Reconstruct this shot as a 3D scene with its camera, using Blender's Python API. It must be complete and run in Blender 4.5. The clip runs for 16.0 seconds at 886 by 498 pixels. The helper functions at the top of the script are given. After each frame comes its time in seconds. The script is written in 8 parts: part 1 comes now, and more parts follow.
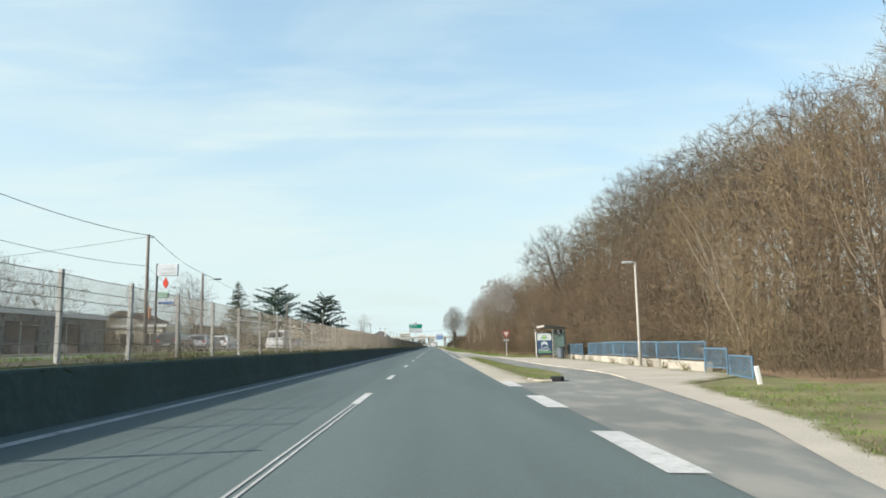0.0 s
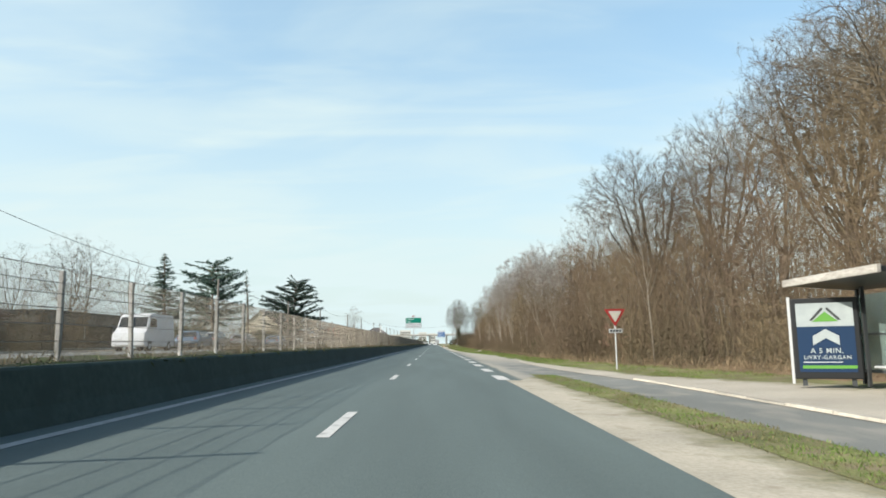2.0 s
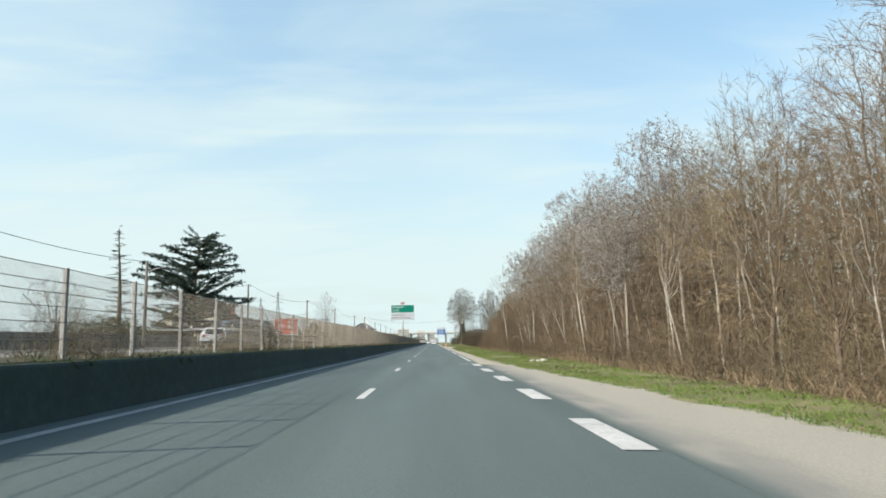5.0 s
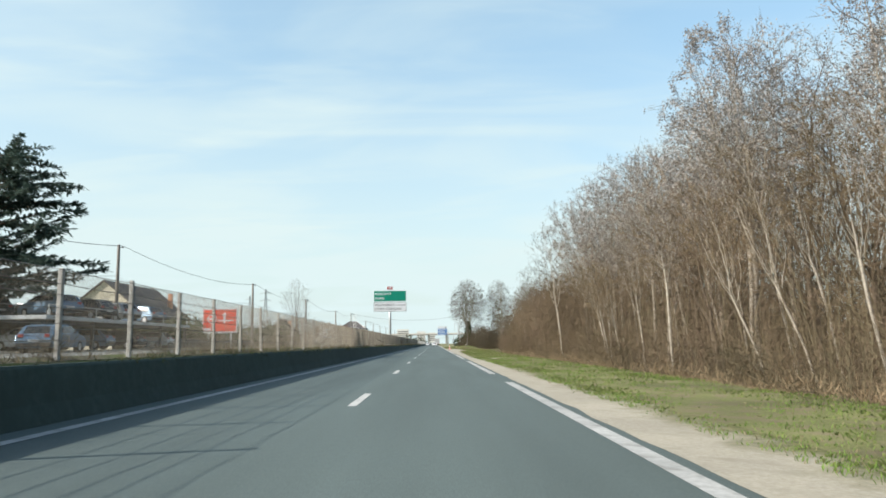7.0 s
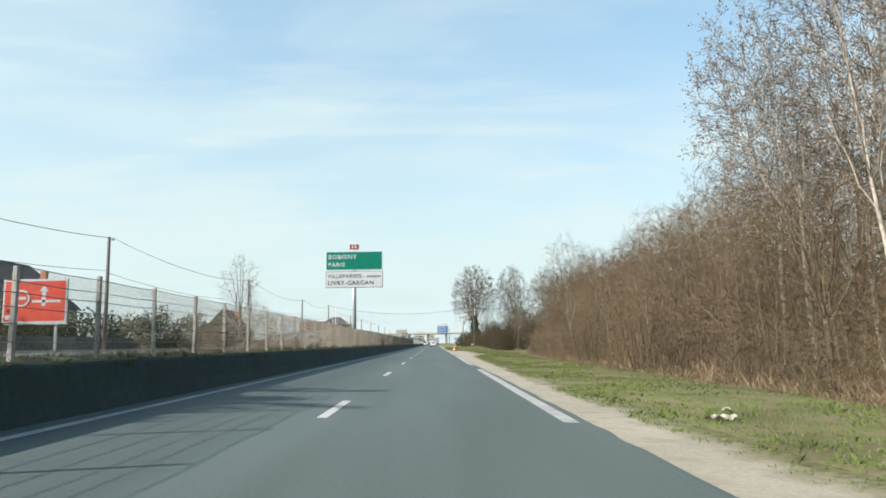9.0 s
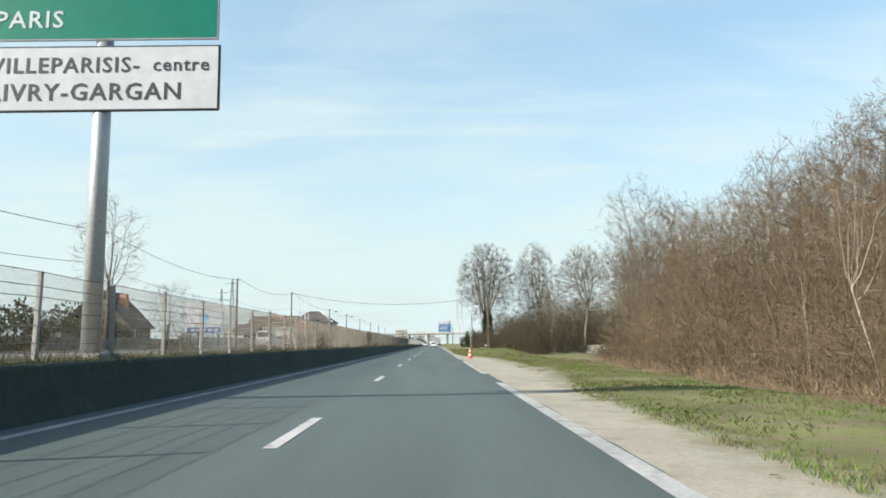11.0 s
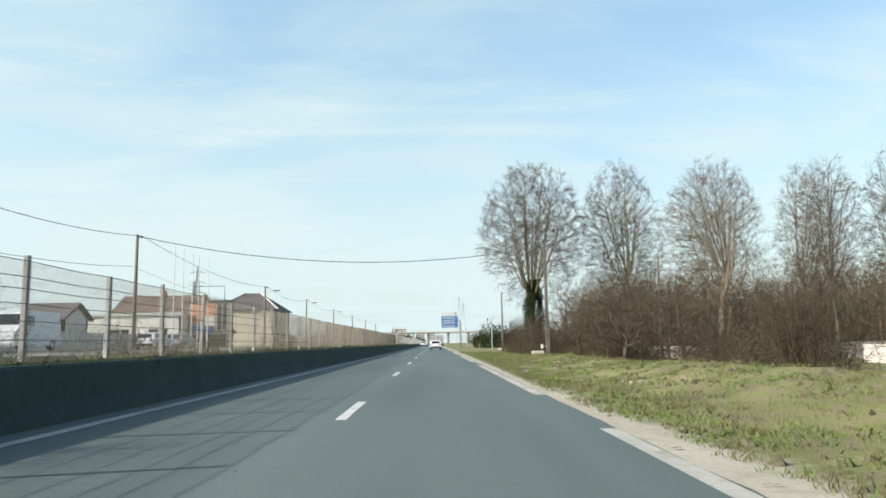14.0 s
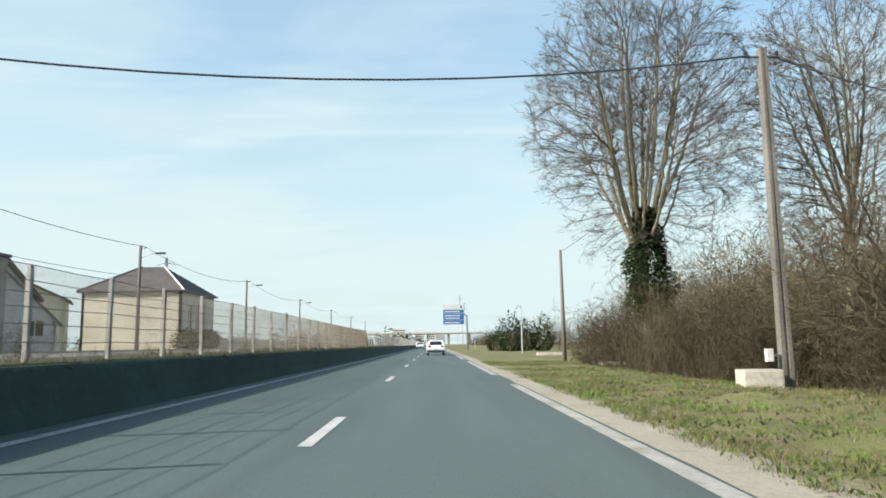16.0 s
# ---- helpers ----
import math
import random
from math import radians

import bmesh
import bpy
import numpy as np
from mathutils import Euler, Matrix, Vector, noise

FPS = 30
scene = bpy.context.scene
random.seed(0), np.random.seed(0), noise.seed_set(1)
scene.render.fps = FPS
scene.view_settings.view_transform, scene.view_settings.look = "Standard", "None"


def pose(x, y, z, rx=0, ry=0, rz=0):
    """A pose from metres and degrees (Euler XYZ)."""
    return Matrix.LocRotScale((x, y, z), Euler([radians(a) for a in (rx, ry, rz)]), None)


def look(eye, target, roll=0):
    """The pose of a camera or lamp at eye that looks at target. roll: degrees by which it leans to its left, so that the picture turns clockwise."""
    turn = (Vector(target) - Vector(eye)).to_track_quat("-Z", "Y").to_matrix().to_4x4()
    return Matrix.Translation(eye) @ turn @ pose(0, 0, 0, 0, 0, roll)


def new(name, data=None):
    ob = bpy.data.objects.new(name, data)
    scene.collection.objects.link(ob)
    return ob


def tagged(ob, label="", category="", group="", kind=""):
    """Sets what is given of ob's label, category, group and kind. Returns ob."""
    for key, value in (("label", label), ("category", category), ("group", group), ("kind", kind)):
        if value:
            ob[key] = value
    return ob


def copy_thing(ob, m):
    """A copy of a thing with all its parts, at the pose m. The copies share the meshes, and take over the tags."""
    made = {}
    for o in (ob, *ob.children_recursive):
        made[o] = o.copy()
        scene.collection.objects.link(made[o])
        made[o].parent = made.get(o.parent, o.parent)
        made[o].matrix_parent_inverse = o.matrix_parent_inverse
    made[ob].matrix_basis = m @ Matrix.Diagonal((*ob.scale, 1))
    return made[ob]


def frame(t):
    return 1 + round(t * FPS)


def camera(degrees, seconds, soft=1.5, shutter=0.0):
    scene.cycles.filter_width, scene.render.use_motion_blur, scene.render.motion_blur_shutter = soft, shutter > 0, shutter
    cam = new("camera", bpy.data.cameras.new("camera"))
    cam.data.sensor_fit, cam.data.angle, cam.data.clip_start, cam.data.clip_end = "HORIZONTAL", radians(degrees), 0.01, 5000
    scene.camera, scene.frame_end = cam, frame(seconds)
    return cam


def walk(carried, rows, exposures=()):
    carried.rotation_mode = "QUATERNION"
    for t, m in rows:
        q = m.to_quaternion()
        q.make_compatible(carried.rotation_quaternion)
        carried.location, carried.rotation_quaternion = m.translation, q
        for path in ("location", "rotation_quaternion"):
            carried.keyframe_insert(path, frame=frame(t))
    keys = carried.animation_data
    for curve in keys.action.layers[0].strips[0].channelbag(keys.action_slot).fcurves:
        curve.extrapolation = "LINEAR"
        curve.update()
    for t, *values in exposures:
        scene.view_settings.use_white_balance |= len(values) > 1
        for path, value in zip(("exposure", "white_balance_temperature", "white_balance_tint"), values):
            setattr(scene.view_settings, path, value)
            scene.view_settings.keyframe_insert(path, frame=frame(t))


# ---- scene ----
import collections

cam = camera(64.1, 16.0, soft=1.75)
# seconds, x, y, z, pitch, roll, yaw
PATH = [
    (0.0, -0.008, 0.01, 1.07, 7.76, 1.11, -0.74),
    (0.5, -0.113, 10.11, 1.07, 7.68, 1.05, -0.74),
    (1.0, -0.177, 20.26, 1.07, 7.65, 0.99, -0.72),
    (1.5, -0.197, 30.48, 1.07, 7.64, 0.94, -0.68),
    (2.0, -0.185, 40.47, 1.07, 7.61, 0.93, -0.67),
    (2.5, -0.157, 50.53, 1.07, 7.58, 0.95, -0.68),
    (3.0, -0.122, 60.46, 1.07, 7.57, 0.95, -0.70),
    (3.5, -0.086, 70.38, 1.07, 7.54, 0.94, -0.72),
    (4.0, -0.062, 80.31, 1.07, 7.51, 0.93, -0.74),
    (4.5, -0.055, 90.25, 1.07, 7.49, 0.94, -0.75),
    (5.0, -0.063, 100.21, 1.07, 7.50, 0.94, -0.75),
    (5.5, -0.077, 110.19, 1.07, 7.51, 0.94, -0.76),
    (6.0, -0.087, 120.22, 1.07, 7.54, 0.93, -0.75),
    (6.5, -0.083, 130.31, 1.07, 7.57, 0.91, -0.74),
    (7.0, -0.059, 140.46, 1.07, 7.60, 0.91, -0.72),
    (7.5, -0.024, 150.58, 1.07, 7.62, 0.92, -0.72),
    (8.0, 0.022, 160.74, 1.07, 7.60, 0.94, -0.74),
    (8.5, 0.080, 171.01, 1.07, 7.57, 0.95, -0.75),
    (9.0, 0.142, 181.36, 1.07, 7.57, 0.96, -0.76),
    (9.5, 0.192, 191.79, 1.07, 7.58, 0.96, -0.75),
    (10.0, 0.221, 202.26, 1.07, 7.59, 0.95, -0.74),
    (10.5, 0.231, 212.76, 1.07, 7.60, 0.95, -0.72),
    (11.0, 0.220, 223.26, 1.07, 7.61, 0.94, -0.70),
    (11.5, 0.184, 233.72, 1.07, 7.60, 0.93, -0.69),
    (12.0, 0.117, 244.12, 1.07, 7.61, 0.91, -0.69),
    (12.5, 0.028, 254.51, 1.07, 7.61, 0.88, -0.69),
    (13.0, -0.056, 264.94, 1.07, 7.59, 0.89, -0.70),
    (13.5, -0.120, 275.37, 1.07, 7.57, 0.93, -0.71),
    (14.0, -0.160, 285.72, 1.07, 7.55, 0.97, -0.70),
    (14.5, -0.175, 295.96, 1.07, 7.53, 0.99, -0.69),
    (15.0, -0.168, 306.25, 1.07, 7.53, 1.00, -0.68),
    (15.5, -0.144, 316.64, 1.07, 7.57, 0.98, -0.69),
    (16.0, -0.111, 327.14, 1.07, 7.65, 0.92, -0.72),
]
walk(cam, [(t, pose(x, y, z, 90 + p, r, w)) for t, x, y, z, p, r, w in PATH], exposures=[(0.0, 0.62)])

# ---- sky and sun ----
SUN = Vector((-1.695, -0.687, 1.0)).normalized()
world = bpy.data.worlds.new("sky")
scene.world = world
world.use_nodes = True
nt = world.node_tree
wn, wl = nt.nodes, nt.links


def wmath(op, a, b=None, clamp=False):
    n = wn.new("ShaderNodeMath")
    n.operation, n.use_clamp = op, clamp
    for i, v in enumerate((a, b)):
        if v is None:
            continue
        if isinstance(v, (int, float)):
            n.inputs[i].default_value = v
        else:
            wl.new(v, n.inputs[i])
    return n.outputs[0]


sky = wn.new("ShaderNodeTexSky")
sky.sky_type = 'NISHITA'
sky.sun_disc = False
sky.sun_elevation = math.asin(SUN.z)
sky.sun_rotation = math.atan2(SUN.x, SUN.y)
sky.air_density, sky.dust_density = 1.3, 2.0
way = wn.new("ShaderNodeTexCoord")
sep = wn.new("ShaderNodeSeparateXYZ")
wl.new(way.outputs["Generated"], sep.inputs[0])
up = wmath('MAXIMUM', sep.outputs[2], 0.0)
flat = wmath('ADD', up, 0.22)
comb = wn.new("ShaderNodeCombineXYZ")
wl.new(wmath('DIVIDE', sep.outputs[0], flat), comb.inputs[0])
wl.new(wmath('MULTIPLY', wmath('DIVIDE', sep.outputs[1], flat), 2.1), comb.inputs[1])
veil = wn.new("ShaderNodeTexNoise")
veil.inputs["Scale"].default_value, veil.inputs["Detail"].default_value = 1.1, 7.0
veil.inputs["Roughness"].default_value, veil.inputs["Distortion"].default_value = 0.5, 0.5
wl.new(comb.outputs[0], veil.inputs["Vector"])
ramp = wn.new("ShaderNodeMapRange")
ramp.interpolation_type = 'SMOOTHSTEP'
ramp.inputs["From Min"].default_value, ramp.inputs["From Max"].default_value = 0.40, 0.66
wl.new(veil.outputs[0], ramp.inputs["Value"])
low = wn.new("ShaderNodeMapRange")
low.interpolation_type = 'SMOOTHSTEP'
low.inputs["From Min"].default_value, low.inputs["From Max"].default_value = 0.42, 0.02
wl.new(sep.outputs[2], low.inputs["Value"])
west = wn.new("ShaderNodeMapRange")
west.inputs["From Min"].default_value, west.inputs["From Max"].default_value = 0.45, -0.75
wl.new(sep.outputs[0], west.inputs["Value"])
turned = wn.new("ShaderNodeMapping")
turned.inputs["Rotation"].default_value = (0, 0, radians(24))
turned.inputs["Scale"].default_value = (0.9, 1.5, 1)
wl.new(comb.outputs[0], turned.inputs["Vector"])
wisp = wn.new("ShaderNodeTexNoise")
wisp.inputs["Scale"].default_value, wisp.inputs["Detail"].default_value = 1.2, 6.0
wisp.inputs["Roughness"].default_value, wisp.inputs["Distortion"].default_value = 0.5, 0.7
wl.new(turned.outputs[0], wisp.inputs["Vector"])
streak = wn.new("ShaderNodeMapRange")
streak.interpolation_type = 'SMOOTHSTEP'
streak.inputs["From Min"].default_value, streak.inputs["From Max"].default_value = 0.44, 0.74
wl.new(wisp.outputs[0], streak.inputs["Value"])
mask = wmath('ADD', wmath('MULTIPLY', ramp.outputs[0], 0.36), wmath('MULTIPLY', low.outputs[0], 0.66))
mask = wmath('ADD', mask, wmath('MULTIPLY', streak.outputs[0], 0.42))
mask = wmath('ADD', mask, wmath('MULTIPLY', west.outputs[0], 0.20), True)
blue = wn.new("ShaderNodeMixRGB")
blue.blend_type = 'ADD'
blue.inputs[0].default_value = 1.0
blue.inputs[2].default_value = (0.95, 1.75, 2.25, 1)
wl.new(sky.outputs[0], blue.inputs[1])
haze = wn.new("ShaderNodeMixRGB")
haze.inputs[2].default_value = (5.0, 6.0, 6.05, 1)
wl.new(mask, haze.inputs[0])
wl.new(blue.outputs[0], haze.inputs[1])
# the sky deepens towards the zenith
high = wn.new("ShaderNodeMapRange")
high.interpolation_type = 'SMOOTHSTEP'
high.inputs["From Min"].default_value, high.inputs["From Max"].default_value = 0.42, 0.85
high.inputs["To Min"].default_value, high.inputs["To Max"].default_value = 0.0, 0.85
wl.new(sep.outputs[2], high.inputs["Value"])
deep_sky = wn.new("ShaderNodeMixRGB")
deep_sky.inputs[2].default_value = (0.55, 1.2, 2.3, 1)
wl.new(high.outputs[0], deep_sky.inputs[0])
wl.new(haze.outputs[0], deep_sky.inputs[1])
wl.new(deep_sky.outputs[0], wn["Background"].inputs[0])
wn["Background"].inputs[1].default_value = 0.10

sun = new("sun", bpy.data.lights.new("sun", "SUN"))
sun.data.energy = 5.0
sun.data.angle = radians(0.5)
sun.data.color = (1.0, 0.945, 0.855)
sun.matrix_world = look(SUN * 80, (0, 0, 0))


# ---- materials ----
def surface(name, dark, light, scale=6.0, rough=0.85, bump=0.15, big=0.25, big_scale=0.35, metal=0.0, vary=0.0, stretch=(1, 1, 1), third=None, third_at=0.6, spec=0.3):
    """Two-scale procedural surface: grain between dark and light, broad stains, optional third colour in patches."""
    m = bpy.data.materials.new(name)
    m.use_nodes = True
    n, l = m.node_tree.nodes, m.node_tree.links
    b = n["Principled BSDF"]
    b.inputs["Roughness"].default_value, b.inputs["Metallic"].default_value = rough, metal
    b.inputs["Specular IOR Level"].default_value = spec
    geo = n.new("ShaderNodeNewGeometry")
    mp = n.new("ShaderNodeMapping")
    mp.inputs["Scale"].default_value = stretch
    l.new(geo.outputs["Position"], mp.inputs["Vector"])
    fine = n.new("ShaderNodeTexNoise")
    fine.inputs["Scale"].default_value, fine.inputs["Detail"].default_value, fine.inputs["Roughness"].default_value = scale, 8.0, 0.65
    l.new(mp.outputs[0], fine.inputs["Vector"])
    cr = n.new("ShaderNodeValToRGB")
    cr.color_ramp.elements[0].position, cr.color_ramp.elements[1].position = 0.32, 0.68
    cr.color_ramp.elements[0].color, cr.color_ramp.elements[1].color = (*dark, 1), (*light, 1)
    l.new(fine.outputs[0], cr.inputs[0])
    col = cr.outputs[0]
    wide = n.new("ShaderNodeTexNoise")
    wide.inputs["Scale"].default_value, wide.inputs["Detail"].default_value = big_scale, 5.0
    l.new(mp.outputs[0], wide.inputs["Vector"])
    if third:
        edge = n.new("ShaderNodeMapRange")
        edge.inputs["From Min"].default_value, edge.inputs["From Max"].default_value = third_at - 0.06, third_at + 0.08
        mid = n.new("ShaderNodeTexNoise")
        mid.inputs["Scale"].default_value, mid.inputs["Detail"].default_value = big_scale * 4, 7.0
        l.new(mp.outputs[0], mid.inputs["Vector"])
        l.new(mid.outputs[0], edge.inputs["Value"])
        mx = n.new("ShaderNodeMixRGB")
        mx.inputs[2].default_value = (*third, 1)
        l.new(edge.outputs[0], mx.inputs[0])
        l.new(col, mx.inputs[1])
        col = mx.outputs[0]
    mr = n.new("ShaderNodeMapRange")
    mr.inputs["From Min"].default_value, mr.inputs["From Max"].default_value = 0.3, 0.7
    mr.inputs["To Min"].default_value, mr.inputs["To Max"].default_value = 1 - big, 1 + big
    l.new(wide.outputs[0], mr.inputs["Value"])
    val = mr.outputs[0]
    if vary:
        info = n.new("ShaderNodeObjectInfo")
        vr = n.new("ShaderNodeMapRange")
        vr.inputs["To Min"].default_value, vr.inputs["To Max"].default_value = 1 - vary, 1 + vary
        l.new(info.outputs["Random"], vr.inputs["Value"])
        mu = n.new("ShaderNodeMath")
        mu.operation = 'MULTIPLY'
        l.new(val, mu.inputs[0])
        l.new(vr.outputs[0], mu.inputs[1])
        val = mu.outputs[0]
    hs = n.new("ShaderNodeHueSaturation")
    l.new(val, hs.inputs["Value"])
    l.new(col, hs.inputs["Color"])
    l.new(hs.outputs[0], b.inputs["Base Color"])
    if bump:
        bp = n.new("ShaderNodeBump")
        bp.inputs["Strength"].default_value, bp.inputs["Distance"].default_value = bump, 0.02
        l.new(fine.outputs[0], bp.inputs["Height"])
        l.new(bp.outputs[0], b.inputs["Normal"])
    return m


def twiggy(name, dark, light, vary=0.2, through_light=0.0):
    """Bark and twigs: colour varies from island to island and from plant to plant."""
    m = bpy.data.materials.new(name)
    m.use_nodes = True
    n, l = m.node_tree.nodes, m.node_tree.links
    b = n["Principled BSDF"]
    b.inputs["Roughness"].default_value, b.inputs["Specular IOR Level"].default_value = 0.9, 0.15
    geo = n.new("ShaderNodeNewGeometry")
    mx = n.new("ShaderNodeMixRGB")
    mx.inputs[1].default_value, mx.inputs[2].default_value = (*dark, 1), (*light, 1)
    l.new(geo.outputs["Random Per Island"], mx.inputs[0])
    info = n.new("ShaderNodeObjectInfo")
    vr = n.new("ShaderNodeMapRange")
    vr.inputs["To Min"].default_value, vr.inputs["To Max"].default_value = 1 - vary, 1 + vary
    l.new(info.outputs["Random"], vr.inputs["Value"])
    grain = n.new("ShaderNodeTexNoise")
    grain.inputs["Scale"].default_value, grain.inputs["Detail"].default_value = 9.0, 4.0
    l.new(geo.outputs["Position"], grain.inputs["Vector"])
    gr = n.new("ShaderNodeMapRange")
    gr.inputs["From Min"].default_value, gr.inputs["From Max"].default_value = 0.3, 0.7
    gr.inputs["To Min"].default_value, gr.inputs["To Max"].default_value = 0.75, 1.2
    l.new(grain.outputs[0], gr.inputs["Value"])
    mu = n.new("ShaderNodeMath")
    mu.operation = 'MULTIPLY'
    l.new(vr.outputs[0], mu.inputs[0])
    l.new(gr.outputs[0], mu.inputs[1])
    hs = n.new("ShaderNodeHueSaturation")
    l.new(mu.outputs[0], hs.inputs["Value"])
    l.new(mx.outputs[0], hs.inputs["Color"])
    l.new(hs.outputs[0], b.inputs["Base Color"])
    if through_light:
        tr = n.new("ShaderNodeBsdfTranslucent")
        l.new(hs.outputs[0], tr.inputs[0])
        both = n.new("ShaderNodeMixShader")
        both.inputs[0].default_value = through_light
        l.new(b.outputs[0], both.inputs[1])
        l.new(tr.outputs[0], both.inputs[2])
        l.new(both.outputs[0], n["Material Output"].inputs[0])
    return m


def plain(name, col, rough=0.5, metal=0.0, spec=0.4):
    m = bpy.data.materials.new(name)
    m.use_nodes = True
    b = m.node_tree.nodes["Principled BSDF"]
    b.inputs["Base Color"].default_value = (*col, 1)
    b.inputs["Roughness"].default_value, b.inputs["Metallic"].default_value = rough, metal
    b.inputs["Specular IOR Level"].default_value = spec
    return m


ASPHALT = surface("asphalt", (0.083, 0.107, 0.101), (0.125, 0.158, 0.149), 160, 0.75, 0.25, 0.15, 0.8, stretch=(1, 0.08, 1))
ASPHALT_PALE = surface("old_asphalt", (0.145, 0.15, 0.142), (0.215, 0.218, 0.205), 90, 0.9, 0.3, 0.20, 0.6, third=(0.285, 0.27, 0.235), third_at=0.58, stretch=(1, 0.15, 1))
PAINT = surface("road_paint", (0.46, 0.455, 0.43), (0.62, 0.61, 0.58), 14, 0.7, 0.1, 0.14, 0.8, third=(0.34, 0.34, 0.32), third_at=0.62)
PAINT_WORN = surface("worn_road_paint", (0.36, 0.36, 0.345), (0.52, 0.515, 0.49), 14, 0.75, 0.1, 0.18, 0.8, third=(0.30, 0.295, 0.275), third_at=0.60)
PAINT_DUSTY = surface("dusty_road_paint", (0.36, 0.345, 0.31), (0.50, 0.485, 0.44), 14, 0.8, 0.15, 0.18, 0.8, third=(0.32, 0.295, 0.24), third_at=0.58)
PAVING = surface("pale_gravel_paving", (0.36, 0.325, 0.265), (0.50, 0.46, 0.39), 30, 0.95, 0.4, 0.14, 0.4)
SOIL = surface("verge_soil", (0.095, 0.115, 0.036), (0.25, 0.245, 0.10), 24, 0.95, 1.0, 0.34, 0.5, third=(0.185, 0.155, 0.09), third_at=0.53)
LITTER = surface("leaf_litter", (0.13, 0.085, 0.05), (0.26, 0.18, 0.105), 7, 0.95, 0.7, 0.3, 0.3, third=(0.10, 0.11, 0.04), third_at=0.63)
CONCRETE = surface("grey_concrete", (0.20, 0.20, 0.185), (0.32, 0.315, 0.29), 12, 0.9, 0.25, 0.25, 0.5, third=(0.12, 0.115, 0.10), third_at=0.63)
CONCRETE_DARK = surface("stained_concrete", (0.11, 0.115, 0.11), (0.19, 0.19, 0.18), 10, 0.9, 0.25, 0.3, 0.5, third=(0.055, 0.06, 0.05), third_at=0.56)
POSTMAT = surface("cast_concrete", (0.34, 0.332, 0.315), (0.49, 0.48, 0.455), 18, 0.9, 0.2, 0.18, 1.2, vary=0.15)
WIRE = surface("weathered_wire", (0.16, 0.14, 0.11), (0.26, 0.228, 0.182), 20, 0.7, 0.0, 0.2, 0.6)
WIRE_DARK = surface("dark_wire", (0.19, 0.175, 0.155), (0.29, 0.27, 0.245), 20, 0.7, 0.0, 0.2, 0.6)
WOODPOLE = surface("grey_pole_wood", (0.12, 0.105, 0.09), (0.22, 0.20, 0.175), 14, 0.9, 0.3, 0.2, 0.6, stretch=(3, 3, 0.3))
CABLE = plain("black_cable", (0.05, 0.053, 0.058), 0.6)
GALV = surface("galvanised_steel", (0.40, 0.42, 0.43), (0.55, 0.57, 0.58), 18, 0.45, 0.0, 0.12, 0.8, metal=0.5)
POLE_GREY = surface("weathered_pole_concrete", (0.125, 0.115, 0.10), (0.225, 0.21, 0.185), 12, 0.9, 0.25, 0.25, 0.5)
LAMPGREY = surface("beige_lamp_paint", (0.33, 0.305, 0.265), (0.42, 0.395, 0.35), 9, 0.7, 0.0, 0.12, 0.8)
DULLWHITE = surface("dull_beige_sign_face", (0.40, 0.38, 0.33), (0.50, 0.475, 0.42), 6, 0.5, 0.0, 0.12, 2)
BLUERAIL = surface("blue_rail_paint", (0.055, 0.115, 0.175), (0.10, 0.18, 0.25), 12, 0.45, 0.05, 0.2, 0.8)
GREENSIGN = surface("green_sign_sheet", (0.0, 0.17, 0.115), (0.0, 0.20, 0.135), 3, 0.4, 0.0, 0.06, 0.5)
WHITESIGN = surface("white_sign_sheet", (0.54, 0.56, 0.58), (0.64, 0.66, 0.68), 3, 0.4, 0.0, 0.06, 0.5)
REDSIGN = surface("red_board", (0.60, 0.055, 0.03), (0.70, 0.085, 0.05), 2, 0.45, 0.0, 0.08, 0.4)
SIGNRED = plain("sign_red", (0.30, 0.022, 0.02), 0.5)
BLUESIGN = surface("blue_sign_sheet", (0.03, 0.12, 0.33), (0.045, 0.16, 0.40), 3, 0.4, 0.0, 0.06, 0.5)
# white print greyed: dimness from shade and glass put into the colour
POSTERWHITE = surface("shaded_poster_paper", (0.30, 0.34, 0.34), (0.36, 0.40, 0.40), 3, 0.25, 0.0, 0.06, 0.8)
NAVY = plain("navy_poster", (0.012, 0.032, 0.075), 0.3)
LIME = plain("lime_green", (0.10, 0.27, 0.045), 0.4)
BLACK = plain("black_plastic", (0.012, 0.013, 0.014), 0.45)
RUBBER = surface("tyre_rubber", (0.012, 0.012, 0.012), (0.03, 0.03, 0.03), 30, 0.85, 0.1)
DARKGREY = plain("dark_grey_metal", (0.055, 0.06, 0.062), 0.45, 0.3)
ALU = plain("pale_aluminium", (0.55, 0.56, 0.56), 0.4, 0.4)
GLASSDARK = plain("dark_window_glass", (0.02, 0.026, 0.03), 0.08, 0.0, 0.6)
ORANGE = surface("orange_plastic", (0.62, 0.10, 0.03), (0.74, 0.15, 0.05), 20, 0.5, 0.0, 0.12, 3)
WHITEBAND = surface("dirty_white_band", (0.55, 0.54, 0.50), (0.75, 0.74, 0.70), 20, 0.5, 0.0, 0.12, 3)
LIMEWALL = surface("white_rendered_wall", (0.50, 0.47, 0.425), (0.62, 0.59, 0.54), 6, 0.9, 0.15, 0.12, 0.5, third=(0.40, 0.375, 0.33), third_at=0.64)
STONE = surface("pale_limestone", (0.34, 0.31, 0.26), (0.52, 0.485, 0.42), 8, 0.95, 0.5, 0.2, 0.8)
BANK_EARTH = surface("brown_bank_earth", (0.07, 0.062, 0.036), (0.15, 0.13, 0.085), 9, 0.95, 0.6, 0.3, 0.4, third=(0.085, 0.105, 0.035), third_at=0.57)
